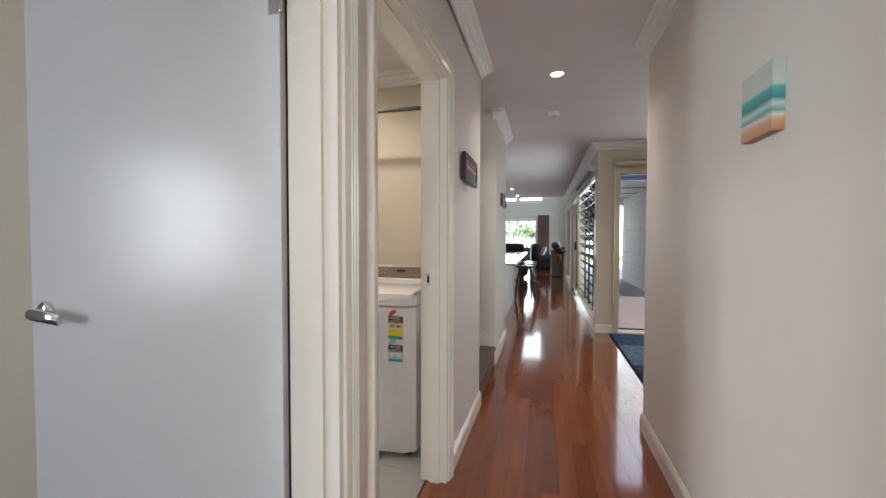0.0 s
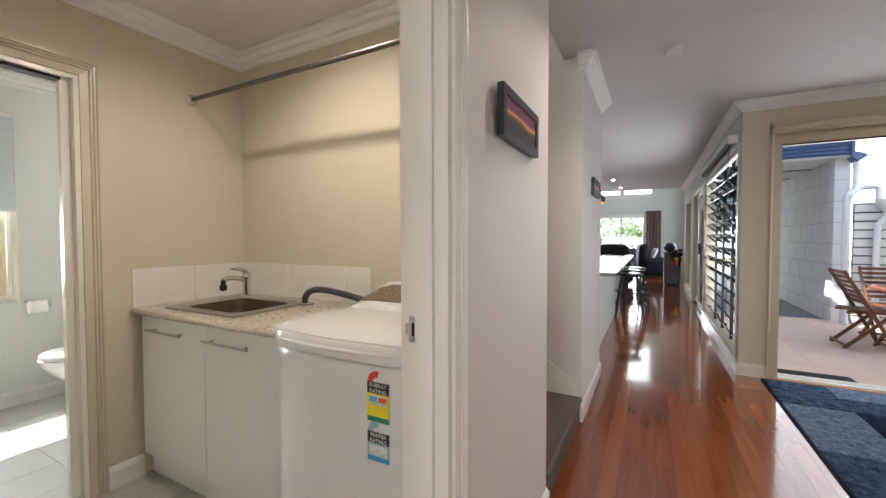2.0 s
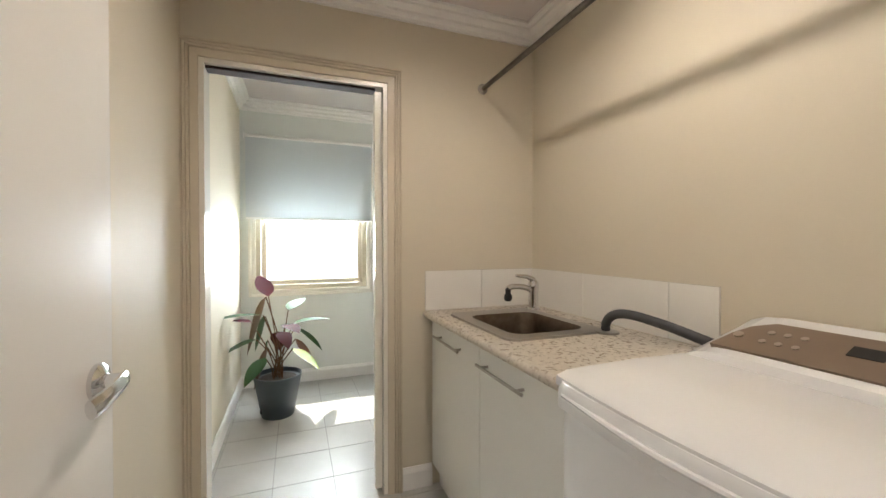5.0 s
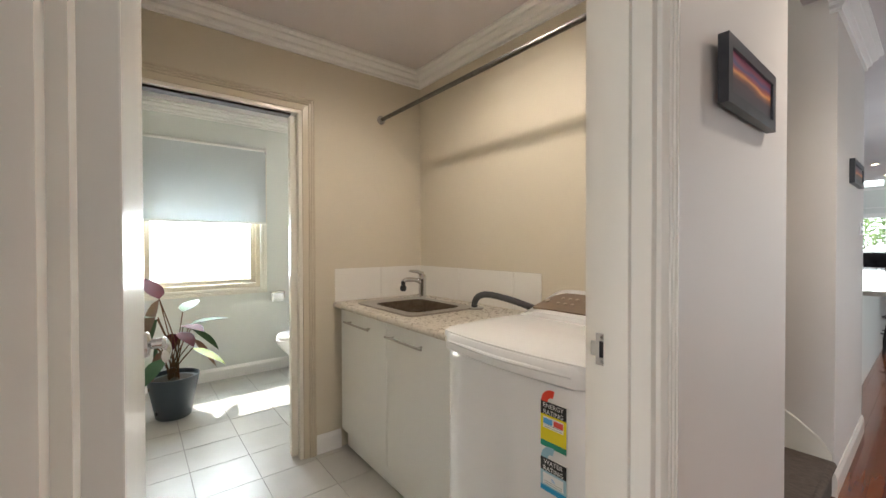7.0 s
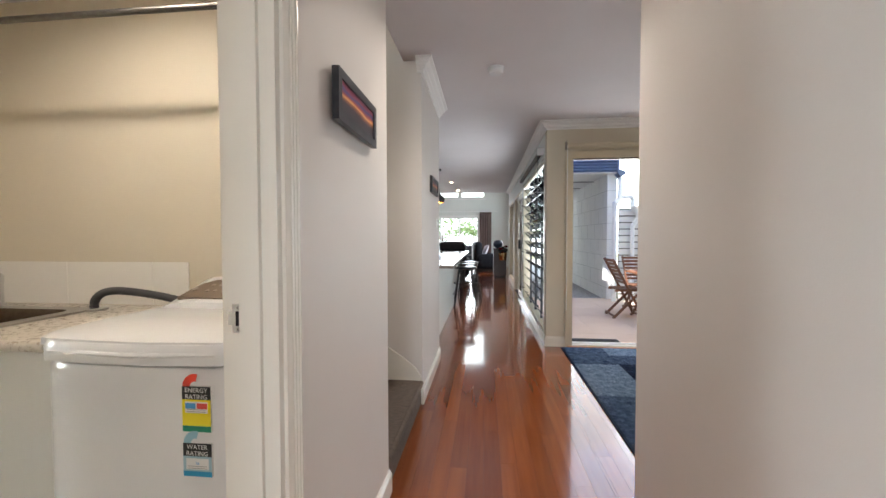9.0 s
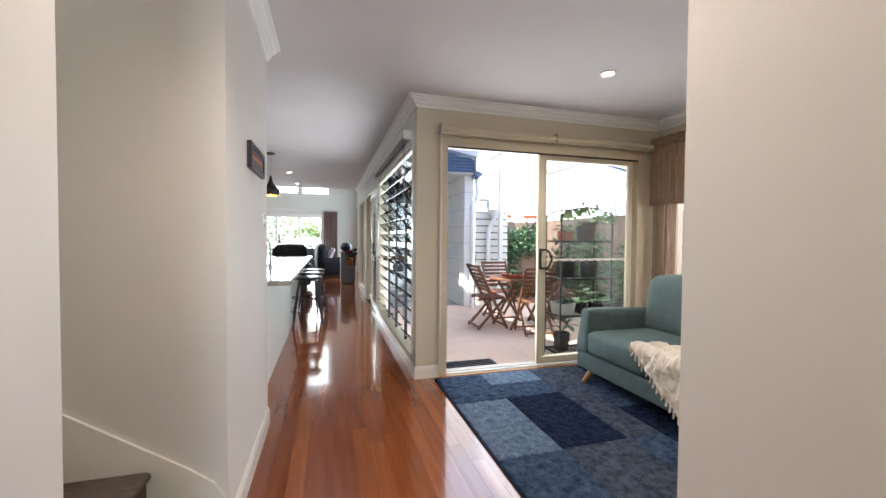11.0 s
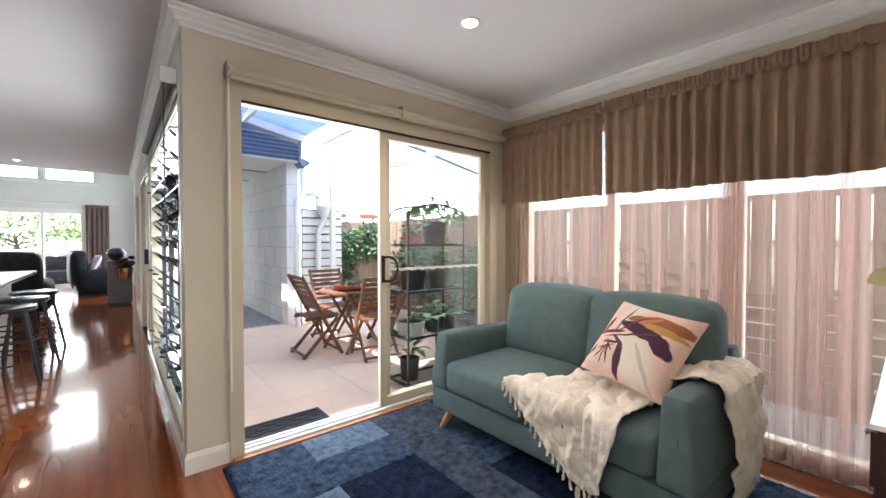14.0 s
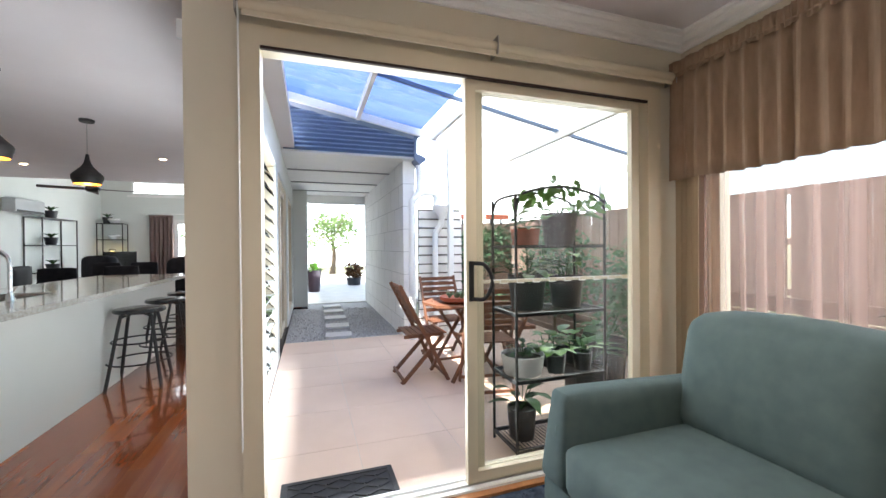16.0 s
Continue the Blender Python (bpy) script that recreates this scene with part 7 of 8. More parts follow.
for x0, x1, m_ in ((1.23, 3.0, M_POLYB), (3.0, 6.2, M_POLY)):
    bm = bmesh.new()
    rows = []
    for i in range(3):
        x = lerp(x0, x1, i / 2)
        rows.append([bm.verts.new((x, 6.64 + j * 0.02, roof_z(x, 0) + 0.06 + 0.009 * math.sin(j * 2.0))) for j in range(162)])
    for a, b in zip(rows, rows[1:]):
        for j in range(161):
            bm.faces.new((a[j], a[j + 1], b[j + 1], b[j]))
    part("sheet", bm, m_, pr, "", True)
for x in (1.27, 2.15, 3.15, 4.3, 5.6):
    part("rafter", beam(bmesh.new(), (x, 6.63, roof_z(x, 0)), (x, 9.84, roof_z(x, 0) - 0.02), 0.045, 0.09), M_WHTEXT, pr)
for y in (7.5, 8.6):
    part("purlin", beam(bmesh.new(), (1.25, y, roof_z(1.25, 0) + 0.04), (6.1, y, roof_z(6.1, 0) + 0.04), 0.035, 0.04), M_BLUEC, pr)
for x, y in ((3.35, 9.75), (5.9, 9.75)):
    part("post", boxes((x, x + 0.07, y, y + 0.07, PZ, roof_z(x, 0))), M_WHTEXT, pr)

# weatherboard screen with pipes
ws = thing("weatherboard_screen", "white horizontal weatherboard screen with shadow gaps", "wall")
part("backing", boxes((2.985, 3.62, 10.0, 10.04, PZ - 0.1, 1.76)), textured("screen_dark", (0.16, 0.14, 0.12), (0.2, 0.18, 0.15), 10, 0.9), ws)
for k in range(14):
    bm = bmesh.new()
    z = PZ + 0.01 + k * 0.126
    skin(bm, [[bm.verts.new((x, y, zz)) for y, zz in ((10.0, z), (9.965, z), (9.985, z + 0.105), (10.0, z + 0.105))] for x in (2.985, 3.62)])
    part("board", bm, M_WEATHER, ws)
dp = thing("downpipe", "white round downpipe with a bend beside the carport wall", "downpipe")
part("pipe", tube(bmesh.new(), curve_pts([(3.0, 10.0, 2.36), (2.99, 9.95, 2.1), (2.96, 9.90, 1.95), (2.88, 9.86, 1.85), (2.86, 9.86, 1.7), (2.86, 9.86, PZ)], 8), 0.045, 14), M_WHTEXT, dp, "", True)
dp2 = thing("downpipe", "white stormwater pipe with a funnel head on the screen", "downpipe")
part("funnel", lathe(bmesh.new(), [(0.04, 1.60), (0.05, 1.64), (0.12, 1.72), (0.13, 1.80), (0.12, 1.80), (0.04, 1.70)], 18, (3.29, 9.88, 0)), M_WHTEXT, dp2, "", True)
part("pipe", tube(bmesh.new(), curve_pts([(3.29, 9.88, 1.62), (3.28, 9.88, 1.54), (3.22, 9.90, 1.44), (3.20, 9.90, 1.3), (3.20, 9.90, PZ)], 6), 0.04, 12), M_WHTEXT, dp2, "", True)
dp3 = thing("vent_pipe", "white bent pipe above the screen", "pipe")
part("pipe", tube(bmesh.new(), curve_pts([(3.0, 10.1, 1.98), (3.2, 10.1, 2.0), (3.27, 10.1, 1.96), (3.28, 10.1, 1.80)], 6), 0.04, 12), M_WHTEXT, dp3, "", True)

# fences
M_FENCE = textured("fence_timber", (0.30, 0.21, 0.17), (0.42, 0.31, 0.25), 5, 0.85, 0.95, 0.4, 50, (8, 8, 0.6), rand=0.5)
# Lower boards: fence timber again, with the shade there put into its colour.
M_FENCEL = textured("fence_timber_shaded", (0.17, 0.12, 0.10), (0.26, 0.19, 0.15), 5, 0.85, 0.95, 0.4, 50, (8, 0.6, 8), rand=0.4)
fe = thing("fence", "weathered paling fence at the back of the patio", "fence")
x = 3.65
k = 0
while x < 6.9:
    part("paling", boxes((x, x + 0.095, 10.95, 10.97, -0.1, 1.62 + 0.01 * (k % 3))), M_FENCE, fe)
    x += 0.10
    k += 1
for z in (0.3, 1.3):
    part("rail", boxes((3.65, 6.9, 10.97, 11.02, z, z + 0.08)), M_FENCE, fe)
fe2 = thing("fence", "weathered timber fence with gaps outside the nook window", "fence")
for k in range(7):
    part("board", boxes((4.92, 4.945, 1.5, 11.0, -0.06 + 0.128 * k, -0.06 + 0.128 * k + 0.117)), M_FENCEL, fe2, "horizontal timber board, darkened for the shade it stands in")
y = 1.5
rq = random.Random(9)
while y < 11.0:
    w = rq.uniform(0.12, 0.17)
    part("paling", boxes((4.91, 4.935, y, y + w, 0.83, 1.64)), M_FENCE, fe2)
    y += w + rq.choice((0.012, 0.02, 0.04))
for z in (0.84, 1.60, 1.22):
    part("rail", boxes((4.945, 4.99, 1.5, 11.0, z, z + 0.05)), M_FENCE, fe2)
for y in (2.5, 4.5, 6.5, 8.5, 10.5):
    part("post", boxes((4.99, 5.08, y, y + 0.09, -0.1, 1.66)), M_FENCE, fe2)

rg = random.Random(21)


def foliage(bm, c, r, n, size, flat=1.0):
    for _ in range(n):
        d = Vector((rg.gauss(0, 1), rg.gauss(0, 1), rg.gauss(0, 1))).normalized() * (rg.random() ** 0.4)
        p = Vector(c) + Vector((d.x * r[0], d.y * r[1], d.z * r[2]))
        a = Vector((rg.gauss(0, 1), rg.gauss(0, 1), rg.gauss(0, 0.6) * flat)).normalized()
        b = a.cross(Vector((rg.gauss(0, 1), rg.gauss(0, 1), rg.gauss(0, 1)))).normalized()
        s = size * rg.uniform(0.6, 1.3)
        q = [p - a * s, p + b * s * 0.42, p + a * s, p - b * s * 0.42]
        bm.faces.new([bm.verts.new(v) for v in q])


M_IVY = textured("ivy_leaves", (0.05, 0.13, 0.07), (0.10, 0.20, 0.09), 5, 0.5, 0.6)
M_TREE = textured("tree_leaves", (0.16, 0.26, 0.08), (0.26, 0.36, 0.13), 2, 0.55)
M_BARK = textured("bark", (0.12, 0.08, 0.05), (0.2, 0.15, 0.1), 10, 0.9, bump=0.5)
iv = thing("climbing_plant", "leafy green climber covering the back fence", "climber")
for c, r, n in (((4.05, 10.88, 0.95), (0.38, 0.09, 0.60), 900), ((4.6, 10.88, 1.2), (0.45, 0.09, 0.40), 700), ((5.3, 10.88, 1.05), (0.5, 0.1, 0.55), 900), ((6.1, 10.88, 1.1), (0.5, 0.1, 0.5), 700), ((4.4, 10.85, 0.25), (0.5, 0.08, 0.25), 300)):
    bm = bmesh.new()
    foliage(bm, c, r, n, 0.045)
    part("foliage", bm, M_IVY, iv)
part("vine_stem", tube(bmesh.new(), curve_pts([(4.2, 10.9, -0.1), (4.1, 10.9, 0.5), (4.5, 10.9, 1.1), (5.6, 10.9, 1.4)], 5), 0.015, 6), M_BARK, iv, "", True)
for x in (3.72, 4.45):
    o = thing("hanging_trough", "orange red planter trough on the fence top", "planter")
    part("trough", boxes((x, x + 0.42, 10.86, 10.95, 1.70, 1.78)), M_TERRA, o, bevel=0.006)
    part("hook", boxes((x + 0.1, x + 0.12, 10.94, 10.975, 1.60, 1.71), (x + 0.3, x + 0.32, 10.94, 10.975, 1.60, 1.71)), M_BLACK, o)
iv2 = thing("shrub", "green shrubs growing along the side fence", "shrub")
for c, r, n in (((4.65, 9.2, 0.9), (0.22, 0.9, 0.65), 1300), ((4.65, 7.9, 0.7), (0.2, 0.6, 0.6), 800)):
    bm = bmesh.new()
    foliage(bm, c, r, n, 0.05)
    part("foliage", bm, M_IVY, iv2)
part("trunk", tube(bmesh.new(), [(4.65, 9.2, -0.1), (4.65, 9.2, 0.9)], [0.03, 0.015], 6), M_BARK, iv2)
bp_ = thing("garden_plant", "broad leafed plants outside the nook window", "shrub")
for q in range(16):
    a = rg.uniform(0, 6.28)
    yy = 5.3 + rg.uniform(-0.45, 0.45)
    hz = rg.uniform(0.7, 1.25)
    part("stem", tube(bmesh.new(), [(4.4, yy, -0.05), (4.4 + 0.1 * math.cos(a), yy + 0.1 * math.sin(a), hz)], 0.006, 5), M_LEAFG, bp_)
    bm = bmesh.new()
    leaf_mesh(bm, (4.4 + 0.1 * math.cos(a), yy + 0.1 * math.sin(a), hz), (0.4 * math.cos(a), math.sin(a), 0.3), (0, 0, 1), 0.34, 0.16, 0.35)
    part("leaf", bm, M_LEAFG, bp_, "", True)


def tree(label, x, y, h, r, n, seed):
    global rg
    rg = random.Random(seed)
    t = thing("tree", label, "tree", (x, y, -0.12))
    part("trunk", tube(bmesh.new(), curve_pts([(0, 0, 0), (0.1, 0.05, h * 0.3), (0.0, 0.1, h * 0.65)], 5), [0.16, 0.15, 0.14, 0.13, 0.12, 0.11, 0.10, 0.09, 0.08, 0.07, 0.05], 9), M_BARK, t, "", True)
    bm = bmesh.new()
    for k in range(5):
        a = k * 1.3
        tube(bm, [(0, 0.05, h * (0.35 + 0.05 * k)), (r * 0.7 * math.cos(a), r * 0.7 * math.sin(a), h * (0.6 + 0.05 * k))], [0.05, 0.015], 6)
    part("limb", bm, M_BARK, t, "", True)
    bm = bmesh.new()
    for k in range(9):
        a, q = rg.uniform(0, 6.28), rg.uniform(0.2, 0.9)
        foliage(bm, (r * q * math.cos(a), r * q * math.sin(a), h * rg.uniform(0.5, 0.95)), (r * 0.45, r * 0.45, h * 0.16), n, 0.11)
    part("crown", bm, M_TREE, t)


tree("leafy green tree behind the deck", -2.6, 29.0, 2.6, 1.9, 130, 34)
tree("leafy green tree at the far garden edge", 0.2, 31.0, 2.6, 2.0, 130, 35)
tree("leafy green tree beyond the deck rail", -5.6, 27.5, 2.5, 1.6, 120, 36)

tree("leafy tree at the far end of the driveway", 2.6, 25.0, 3.3, 1.5, 170, 37)

fp = thing("planter", "tall dark planter holding a bright green fern", "planter", (1.66, 16.6, -0.03))
part("pot", pot_mesh(0.15, 0.21, 0.62), mat("planter_plum", (0.05, 0.03, 0.04), 0.4), fp, "", True)
bm = bmesh.new()
rg = random.Random(5)
for q in range(60):
    a, e = rg.uniform(0, 6.28), rg.uniform(0.3, 1.3)
    leaf_mesh(bm, (0, 0, 0.6), (math.cos(a) * math.cos(e), math.sin(a) * math.cos(e), math.sin(e)), (0.1, 0.2, 1), 0.45, 0.05, 0.4, k=5)
part("fern", bm, textured("fern_green", (0.10, 0.26, 0.03), (0.2, 0.38, 0.06), 8, 0.6), fp, "", True)
fp2 = thing("shrub", "dark red leafed potted shrub on the driveway", "shrub", (2.95, 18.2, -0.03))
part("pot", pot_mesh(0.2, 0.26, 0.25), M_FRAMEB, fp2, "", True)
bm = bmesh.new()
foliage(bm, (0, 0, 0.5), (0.3, 0.3, 0.32), 260, 0.09)
part("foliage", bm, M_LEAFB, fp2)
# Glowing panel, built high to whiten the sky and its floor reflection.
structure("backdrop_north", part("hedge", (lambda b: (foliage(b, (-3.4, 29.0, 0.4), (4.0, 0.4, 0.6), 1300, 0.12), b)[1])(bmesh.new()), M_TREE) and boxes((-16, 30, 34.2, 34.3, -0.2, 16.0)), M_GLOW, "plain glowing panel added for the bright sky beyond the garden")
tagged(bpy.data.objects["hedge"], "leafy green hedge beyond the deck", "hedge", "", "stuff")

# deck behind the living room
structure("deck", boxes((-5.0, 1.8, 18.42, 21.5, -0.12, -0.03)), textured("deck_boards", (0.2, 0.14, 0.1), (0.3, 0.22, 0.16), 4, 0.7, stretch=(1, 8, 1)), "timber deck behind the living room")
ot = thing("outdoor_lounge", "dark wicker outdoor lounge on the deck", "outdoor sofa")
part("seat", soft_box(-1.6, 0.3, 19.6, 20.4, -0.03, 0.40, 0.04, 0, 4), M_BLKL, ot, "", True)
part("backrest", soft_box(-1.6, 0.3, 20.3, 20.5, 0.35, 0.80, 0.04, 0, 4), M_BLKL, ot, "", True)
bal = thing("balustrade", "white slender balustrade round the deck", "railing")
part("rail", boxes((-5.0, 1.8, 21.42, 21.48, 0.95, 1.0)), M_WHTEXT, bal)
for k in range(34):
    part("baluster", boxes((-4.95 + 0.2 * k, -4.93 + 0.2 * k, 21.44, 21.46, -0.03, 0.95)), M_WHTEXT, bal)

# mat, table setting, plant stand
mt = thing("door_mat", "black rubber door mat with a raised pattern outside the door", "door mat", (1.685, 6.745, PZ), 0)
M_RUB = textured("black_rubber", (0.018, 0.018, 0.02), (0.03, 0.03, 0.032), 40, 0.6, bump=0.3)
part("base", boxes((-0.29, 0.29, -0.17, 0.17, 0.001, 0.008)), M_RUB, mt)
part("border", boxes((-0.285, 0.285, -0.165, -0.14, 0.008, 0.013), (-0.285, 0.285, 0.14, 0.165, 0.008, 0.013), (-0.285, -0.26, -0.14, 0.14, 0.008, 0.013), (0.26, 0.285, -0.14, 0.14, 0.008, 0.013)), M_RUB, mt)
for i in range(8):
    for j in range(5):
        bm = beam(bmesh.new(), (-0.028, -0.014 if (i + j) % 2 else 0.014, 0.0105), (0.028, 0.014 if (i + j) % 2 else -0.014, 0.0105), 0.012, 0.006)
        o = part("rib", bm, M_RUB, mt)
        o.location = (-0.225 + 0.064 * i, -0.105 + 0.0525 * j, 0)

tb = thing("garden_table", "octagonal slatted brown timber folding table", "table", (2.98, 8.33, PZ), 10)
bm = bmesh.new()
oc = [(0.40 * math.cos(radians(22.5 + 45 * k)), 0.40 * math.sin(radians(22.5 + 45 * k))) for k in range(8)]
inn = [(x * 0.84, y * 0.84) for x, y in oc]
for k in range(8):
    q = [oc[k], oc[(k + 1) % 8], inn[(k + 1) % 8], inn[k]]
    skin(bm, [[bm.verts.new((x, y, z)) for x, y in q] for z in (0.685, 0.71)])
part("rim", bm, M_CHAIRW, tb)
for k in range(9):
    y = -0.30 + 0.075 * k
    hw_ = min(0.335, 0.335 + 0.14 - max(0.14, abs(y)) + 0.0)
    hw_ = 0.335 if abs(y) < 0.139 else 0.335 - (abs(y) - 0.139)
    part("slat", boxes((-hw_, hw_, y - 0.03, y + 0.03, 0.688, 0.706)), M_CHAIRW, tb)
for s in (-1, 1):
    for t in (-1, 1):
        part("leg", beam(bmesh.new(), (s * 0.25, t * 0.22 + 0.0, 0.0), (-s * 0.20, t * 0.20, 0.685), 0.035, 0.022), M_CHAIRW, tb)
part("stretcher", boxes((-0.012, 0.012, -0.20, 0.20, 0.35, 0.37)), M_CHAIRW, tb)


def folding_chair(x, y, rz):
    c = thing("folding_chair", "brown slatted timber folding chair on the patio", "chair", (x, y, PZ), rz, "folding chairs round the garden table")
    for s in (-1, 1):
        part("back_leg", beam(bmesh.new(), (0.24, s * 0.21, 0.0), (-0.22, s * 0.21, 0.90), 0.02, 0.035), M_CHAIRW, c)
        part("front_leg", beam(bmesh.new(), (-0.20, s * 0.185, 0.0), (0.20, s * 0.185, 0.42), 0.02, 0.035), M_CHAIRW, c)
        part("seat_rail", beam(bmesh.new(), (-0.17, s * 0.16, 0.42), (0.21, s * 0.16, 0.43), 0.02, 0.03), M_CHAIRW, c)
    for k in range(7):
        xx = -0.15 + 0.056 * k
        part("seat_slat", boxes((xx, xx + 0.042, -0.20, 0.20, 0.437, 0.450)), M_CHAIRW, c)
    for k in range(7):
        z = 0.52 + 0.056 * k
        xx = 0.24 - 0.46 * z / 0.90
        part("back_slat", boxes((xx - 0.008, xx + 0.008, -0.20, 0.20, z, z + 0.038)), M_CHAIRW, c)
    for xx in (-0.19, 0.22):
        part("stretcher", boxes((xx - 0.01, xx + 0.01, -0.21, 0.21, 0.03, 0.055)), M_CHAIRW, c)
    return c


f0 = folding_chair(2.53, 8.38, 0)
for x, y, r in ((3.02, 7.83, 80), (2.98, 8.92, -88), (3.55, 8.35, 180)):
    copy_thing(f0, pose(x, y, PZ, 0, 0, r))
bo = thing("succulent_bowl", "wide terracotta bowl of succulents on the garden table", "planter", (2.93, 8.25, PZ + 0.71))
part("bowl", lathe(bmesh.new(), [(0, 0), (0.14, 0), (0.20, 0.03), (0.205, 0.06), (0.19, 0.062), (0.15, 0.045), (0, 0.045)], 32), M_TERRA, bo, "", True)
rg = random.Random(17)
for k in range(16):
    a, r = rg.uniform(0, 6.28), rg.uniform(0, 0.15)
    bm = bmesh.new()
    for q in range(9):
        b = q * 0.7
        leaf_mesh(bm, (r * math.cos(a), r * math.sin(a), 0.045), (math.cos(b) * 0.6, math.sin(b) * 0.6, 0.8), (0.1, 0.1, 1), rg.uniform(0.05, 0.09), 0.02, 0.1, k=3)
    part("rosette", bm, textured("succulent", (0.12, 0.2, 0.10), (0.22, 0.3, 0.18), 10, 0.6), bo, "", True)

ps = thing("plant_stand", "black wrought iron plant stand with four shelves and an arched top", "plant stand")
SXL, SXR2, SYF, SYK = 2.68, 3.31, 6.72, 7.02
for x in (SXL, SXR2):
    for y in (SYF, SYK):
        part("post", tube(bmesh.new(), [(x, y, PZ), (x, y, 1.52)], 0.009, 8), M_TUBE, ps, "", True)
for y in (SYF, SYK):
    part("arch", tube(bmesh.new(), curve_pts([(SXL, y, 1.46), (SXL + 0.06, y, 1.54), ((SXL + SXR2) / 2, y, 1.585), (SXR2 - 0.06, y, 1.54), (SXR2, y, 1.46)], 6), 0.008, 8), M_TUBE, ps, "", True)
SH = (0.02, 0.42, 0.815, 1.215)
for z in SH:
    bm = boxes((SXL, SXR2, SYF - 0.008, SYF + 0.008, z, z + 0.02), (SXL, SXR2, SYK - 0.008, SYK + 0.008, z, z + 0.02), (SXL - 0.008, SXL + 0.008, SYF, SYK, z, z + 0.02), (SXR2 - 0.008, SXR2 + 0.008, SYF, SYK, z, z + 0.02))
    for k in range(24):
        x = SXL + 0.025 * (k + 1)
        bx(bm, x - 0.002, x + 0.002, SYF, SYK, z + 0.012, z + 0.016)
    part("shelf", bm, M_TUBE, ps)
M_POTB = mat("nursery_pot_black", (0.015, 0.015, 0.017), 0.45)
M_POTW = textured("white_bowl_pot", (0.55, 0.55, 0.56), (0.62, 0.62, 0.62), 5, 0.5)
M_LG = textured("leaf_light_green", (0.07, 0.18, 0.025), (0.15, 0.30, 0.045), 6, 0.45)


def pot_plant(label, x, y, z, r0, r1, h, m_, n, ln, w, lm, spread=0.9, seed=1, rise=0.6):
    o = thing("potted_plant", label, "plant", (x, y, z))
    part("pot", pot_mesh(r0, r1, h, seg=22), m_, o, "", True)
    part("soil", lathe(bmesh.new(), [(r1 * 0.93, h - 0.025), (0, h - 0.02)], 16), M_SOIL, o)
    q = random.Random(seed)
    for k in range(n):
        a, e = q.uniform(0, 6.28), q.uniform(rise, 1.35)
        st_ = q.uniform(0.3, 1.0) * ln * 1.1
        d = Vector((math.cos(a) * math.cos(e) * spread, math.sin(a) * math.cos(e) * spread, math.sin(e)))
        b0 = Vector((0, 0, h - 0.02))
        tip = b0 + d * st_
        part("stem", tube(bmesh.new(), [b0, tip], 0.0025, 5), M_LEAFG, o)
        bm = bmesh.new()
        leaf_mesh(bm, tip, (d.x * 1.6, d.y * 1.6, 0.25), (0.1, 0.1, 1), ln * q.uniform(0.8, 1.25), w * q.uniform(1.0, 1.5), 0.35, k=5)
        part("leaf", bm, lm, o, "", True)
    return o


pot_plant("leafy plant in a black pot on the lowest shelf", 2.79, 6.86, SH[0] + 0.02, 0.075, 0.09, 0.19, M_POTB, 9, 0.16, 0.07, M_LEAFG, 1.0, 1)
pot_plant("succulents in a wide pale bowl pot", 2.80, 6.86, SH[1] + 0.02, 0.115, 0.135, 0.12, M_POTW, 16, 0.09, 0.03, M_LEAFG, 1.2, 2)
for k, (x, y) in enumerate(((3.00, 6.80), (3.10, 6.93), (3.20, 6.80), (3.02, 6.95), (3.22, 6.94))):
    pot_plant("seedling in a small black nursery pot", x, y, SH[1] + 0.02, 0.05, 0.062, 0.11, M_POTB, 6, 0.12, 0.07, M_LG, 0.9, 10 + k)
pot_plant("trailing plant in a large black pot", 2.84, 6.87, SH[2] + 0.02, 0.095, 0.12, 0.22, M_POTB, 16, 0.15, 0.06, M_LEAFG, 1.4, 3, 0.1)
pot_plant("leafy plant in a dark blue pot on the third shelf", 3.13, 6.87, SH[2] + 0.02, 0.09, 0.11, 0.20, M_FRAMEB, 16, 0.15, 0.06, M_LG, 1.3, 4, 0.1)
pot_plant("vine in a purple brown pot on the top shelf", 3.08, 6.87, SH[3] + 0.02, 0.09, 0.115, 0.20, textured("pot_plum", (0.05, 0.03, 0.035), (0.07, 0.045, 0.05), 6, 0.5), 18, 0.13, 0.055, M_LG, 1.6, 5, 0.0)
pot_plant("small plant in a terracotta trough", 2.83, 6.87, SH[3] + 0.02, 0.08, 0.09, 0.10, M_TERRA, 12, 0.10, 0.05, M_LEAFG, 1.3, 6, 0.2)
vn = thing("climbing_vine", "green vine wound round the arch of the plant stand", "climber")
rg = random.Random(6)
for k in range(42):
    u = k / 41
    x = lerp(SXL, SXR2, u)
    z = 1.46 + 0.12 * math.sin(math.pi * u) + rg.uniform(-0.05, 0.05)
    bm = bmesh.new()
    leaf_mesh(bm, (x, SYF + rg.uniform(-0.01, 0.02), z), (rg.uniform(-1, 1), rg.uniform(-0.5, 0.5), rg.uniform(-1, 0.6)), (0, -1, 0.2), rg.uniform(0.05, 0.085), rg.uniform(0.035, 0.055), 0.2, k=4)
    part("leaf", bm, M_LG, vn, "", True)
part("stem", tube(bmesh.new(), curve_pts([(SXL, SYF, 1.24), (SXL + 0.02, SYF, 1.48), (3.0, SYF - 0.01, 1.59), (SXR2, SYF, 1.48)], 6), 0.003, 5), M_LEAFG, vn)
pot_plant("broad leafed plant in a dark pot behind the stand", 3.50, 7.15, PZ, 0.13, 0.16, 0.36, M_POTB, 16, 0.24, 0.11, M_LEAFG, 0.8, 8)
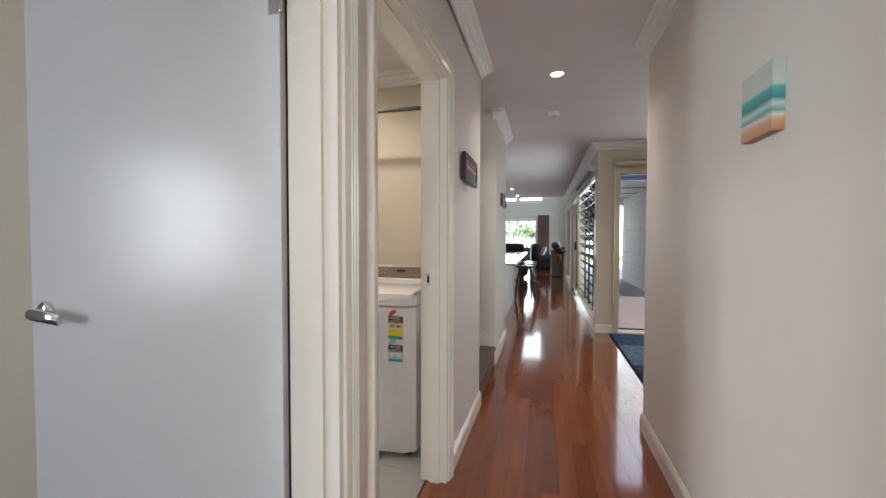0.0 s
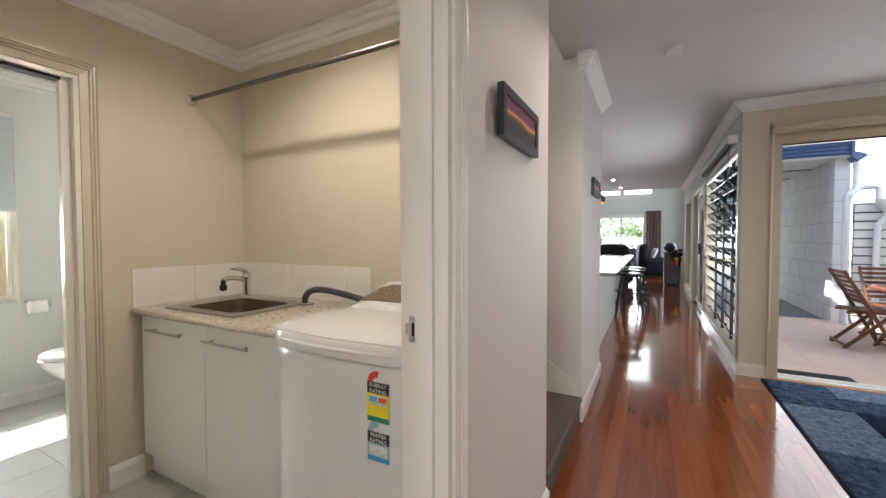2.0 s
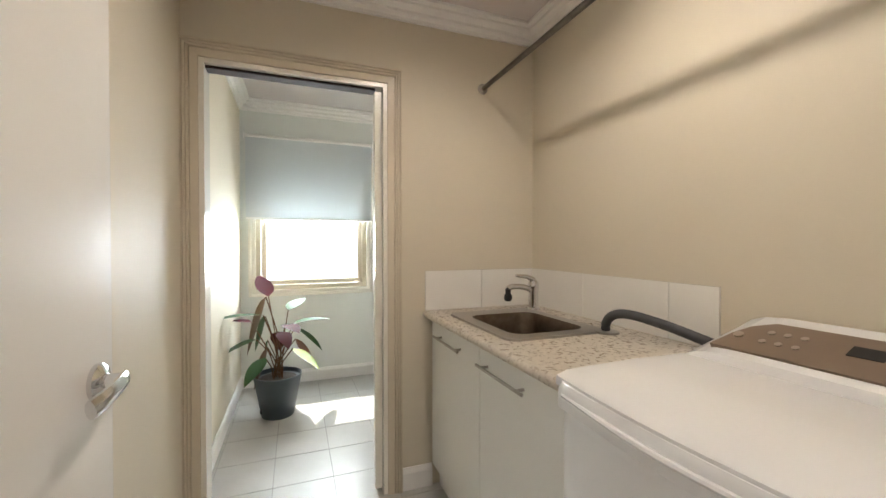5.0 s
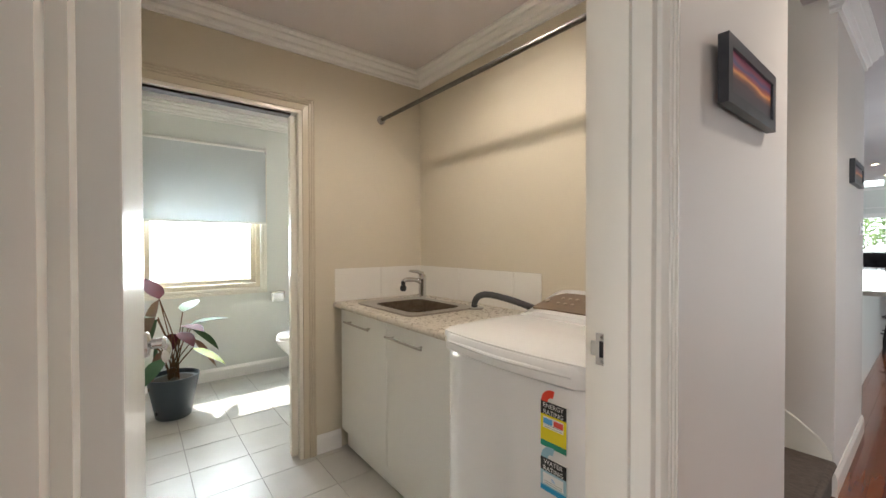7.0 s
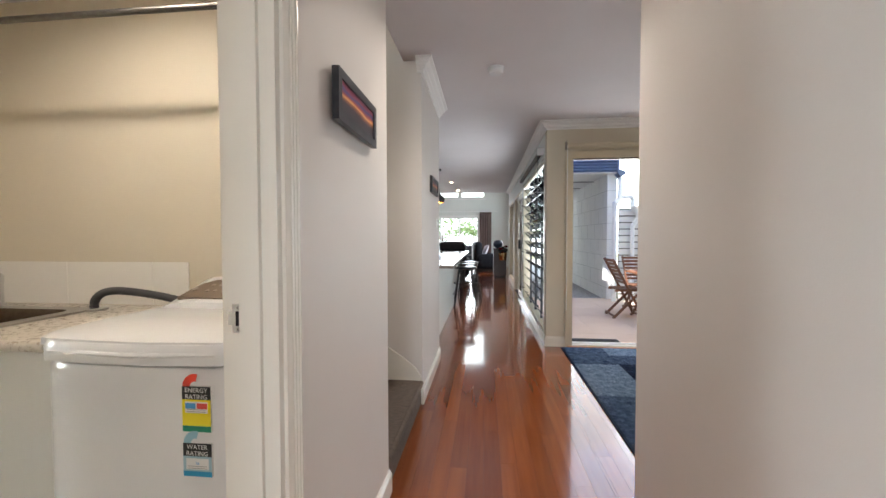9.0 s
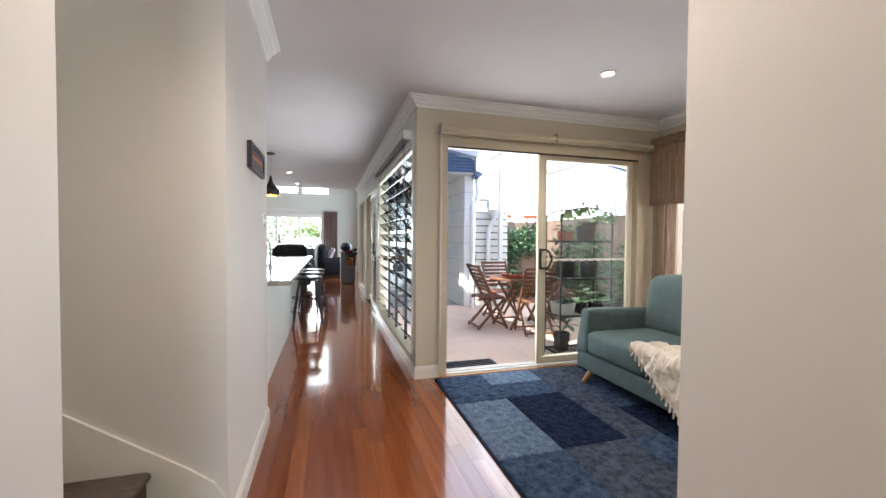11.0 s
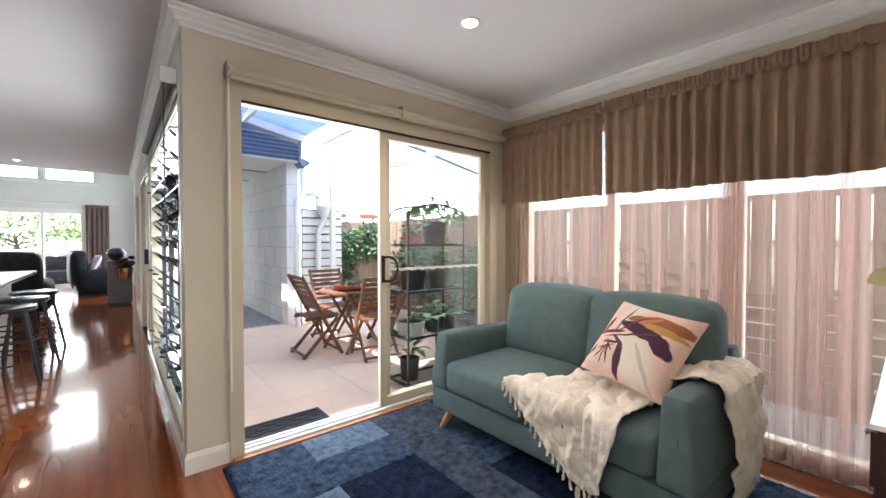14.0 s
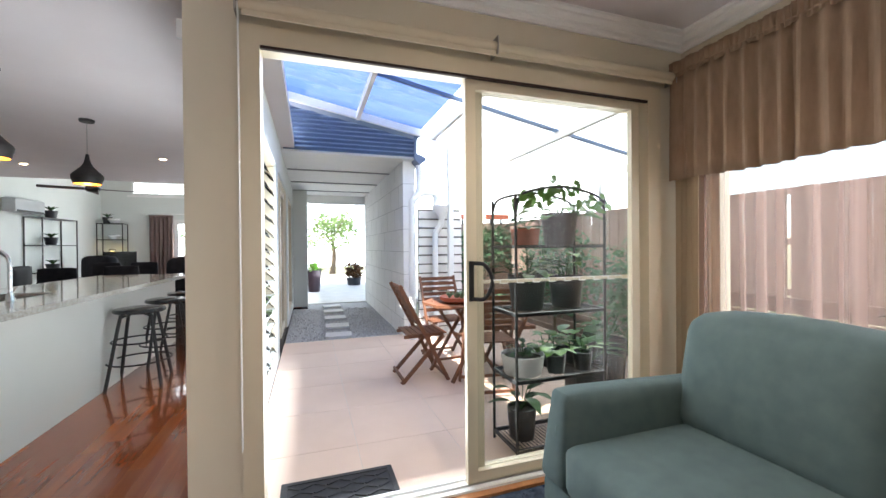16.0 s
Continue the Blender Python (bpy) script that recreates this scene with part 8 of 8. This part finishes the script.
pot_plant("broad leafed plant in a black pot by the fence", 4.1, 7.6, PZ, 0.14, 0.17, 0.40, M_POTB, 18, 0.30, 0.12, M_LEAFG, 0.9, 9)

# ---- boards, tiles and pavers, laid one by one ----


def wood_floor():
    area_ = [(XL - 0.13, 1.03, -2.6, 3.70, None), ]
    rb_ = random.Random(2)
    fl = structure("floor", boxes((-4.0, 1.085, 5.94, 18.3, -0.03, -0.014), (1.085, 1.37, 13.4, 18.3, -0.03, -0.014), (XL - 0.3, 3.7, -2.6, 5.94, -0.03, -0.014)), M_GAP, "red hardwood strip floor")
    W = 0.088
    cell = []
    x = -4.0
    col = 0
    while x < 3.70:
        y = -2.6 - rb_.uniform(0, 1.5)
        while y < 18.3:
            ln = rb_.uniform(0.7, 2.2)
            cell.append((x, x + W, y, y + ln))
            y += ln
        x += W
        col += 1
    regions = [(XL - 0.12, 1.03, -2.6, 18.3), (1.03, 3.70, 3.70, 6.50), (1.03, 1.085, 6.50, 13.4), (1.03, 1.37, 13.4, 18.3), (-4.0, XL - 0.12, 5.82, 18.3)]
    n_obj = 0
    rest = bmesh.new()
    for x0, x1, y0, y1 in cell:
        for rx0, rx1, ry0, ry1 in regions:
            a, b, c, d_ = max(x0, rx0), min(x1, rx1), max(y0, ry0), min(y1, ry1)
            if b - a < 0.004 or d_ - c < 0.01:
                continue
            near = a > -0.3 and b < 1.3 and 1.2 < d_ and c < 13.5
            if near and n_obj < 290:
                bm = boxes((a + 0.0004, b - 0.0004, c + 0.0004, d_ - 0.0004, -0.014, 0.0))
                part("board", bm, M_WOOD, fl)
                n_obj += 1
            else:
                bx(rest, a + 0.0004, b - 0.0004, c + 0.0004, d_ - 0.0004, -0.014, 0.0)
    part("boards_rest", rest, M_WOODR, fl, "", kind="stuff")


def tile_floor():
    fl = structure("tiled_floor", boxes((-3.88, XL - 0.13, 2.04, 3.745, -0.03, -0.004), (-3.88, -2.14, 3.745, 4.6, -0.03, -0.004)), M_GROUT, "grey porcelain tiled floor of the laundry and bathroom")
    g = 0.0018
    for i in range(-7, 14):
        for j in range(-2, 9):
            x0, y0 = -2.275 + 0.3 * (i - 6), 2.37 + 0.3 * j
            for rx0, rx1, ry0, ry1 in ((-3.88, XL - 0.13, 2.04, 3.745), (-3.88, -2.14, 3.745, 4.6)):
                a, b, c, d_ = max(x0 + g, rx0), min(x0 + 0.3 - g, rx1), max(y0 + g, ry0), min(y0 + 0.3 - g, ry1)
                if b - a > 0.01 and d_ - c > 0.01:
                    part("tile", boxes((a, b, c, d_, -0.004, 0.0)), M_TILE, fl)


def paving():
    pv = structure("patio_paving", boxes((1.22, 7.0, 6.62, 10.24, PZ - 0.014, PZ - 0.002)), textured("pale_grout", (0.62, 0.55, 0.48), (0.68, 0.60, 0.53), 30, 0.9), "sand pink paved patio")
    s = 0.6
    for i in range(10):
        for j in range(7):
            a, b = 1.22 + 0.0 + s * i, min(7.0, 1.22 + s * (i + 1))
            c, d_ = 6.62 + s * j, min(10.24, 6.62 + s * (j + 1))
            if b - a > 0.05 and d_ - c > 0.05:
                part("paver", boxes((a + 0.002, b - 0.002, c + 0.002, d_ - 0.002, PZ - 0.005, PZ)), M_PAVE, pv)


wood_floor()
tile_floor()
paving()
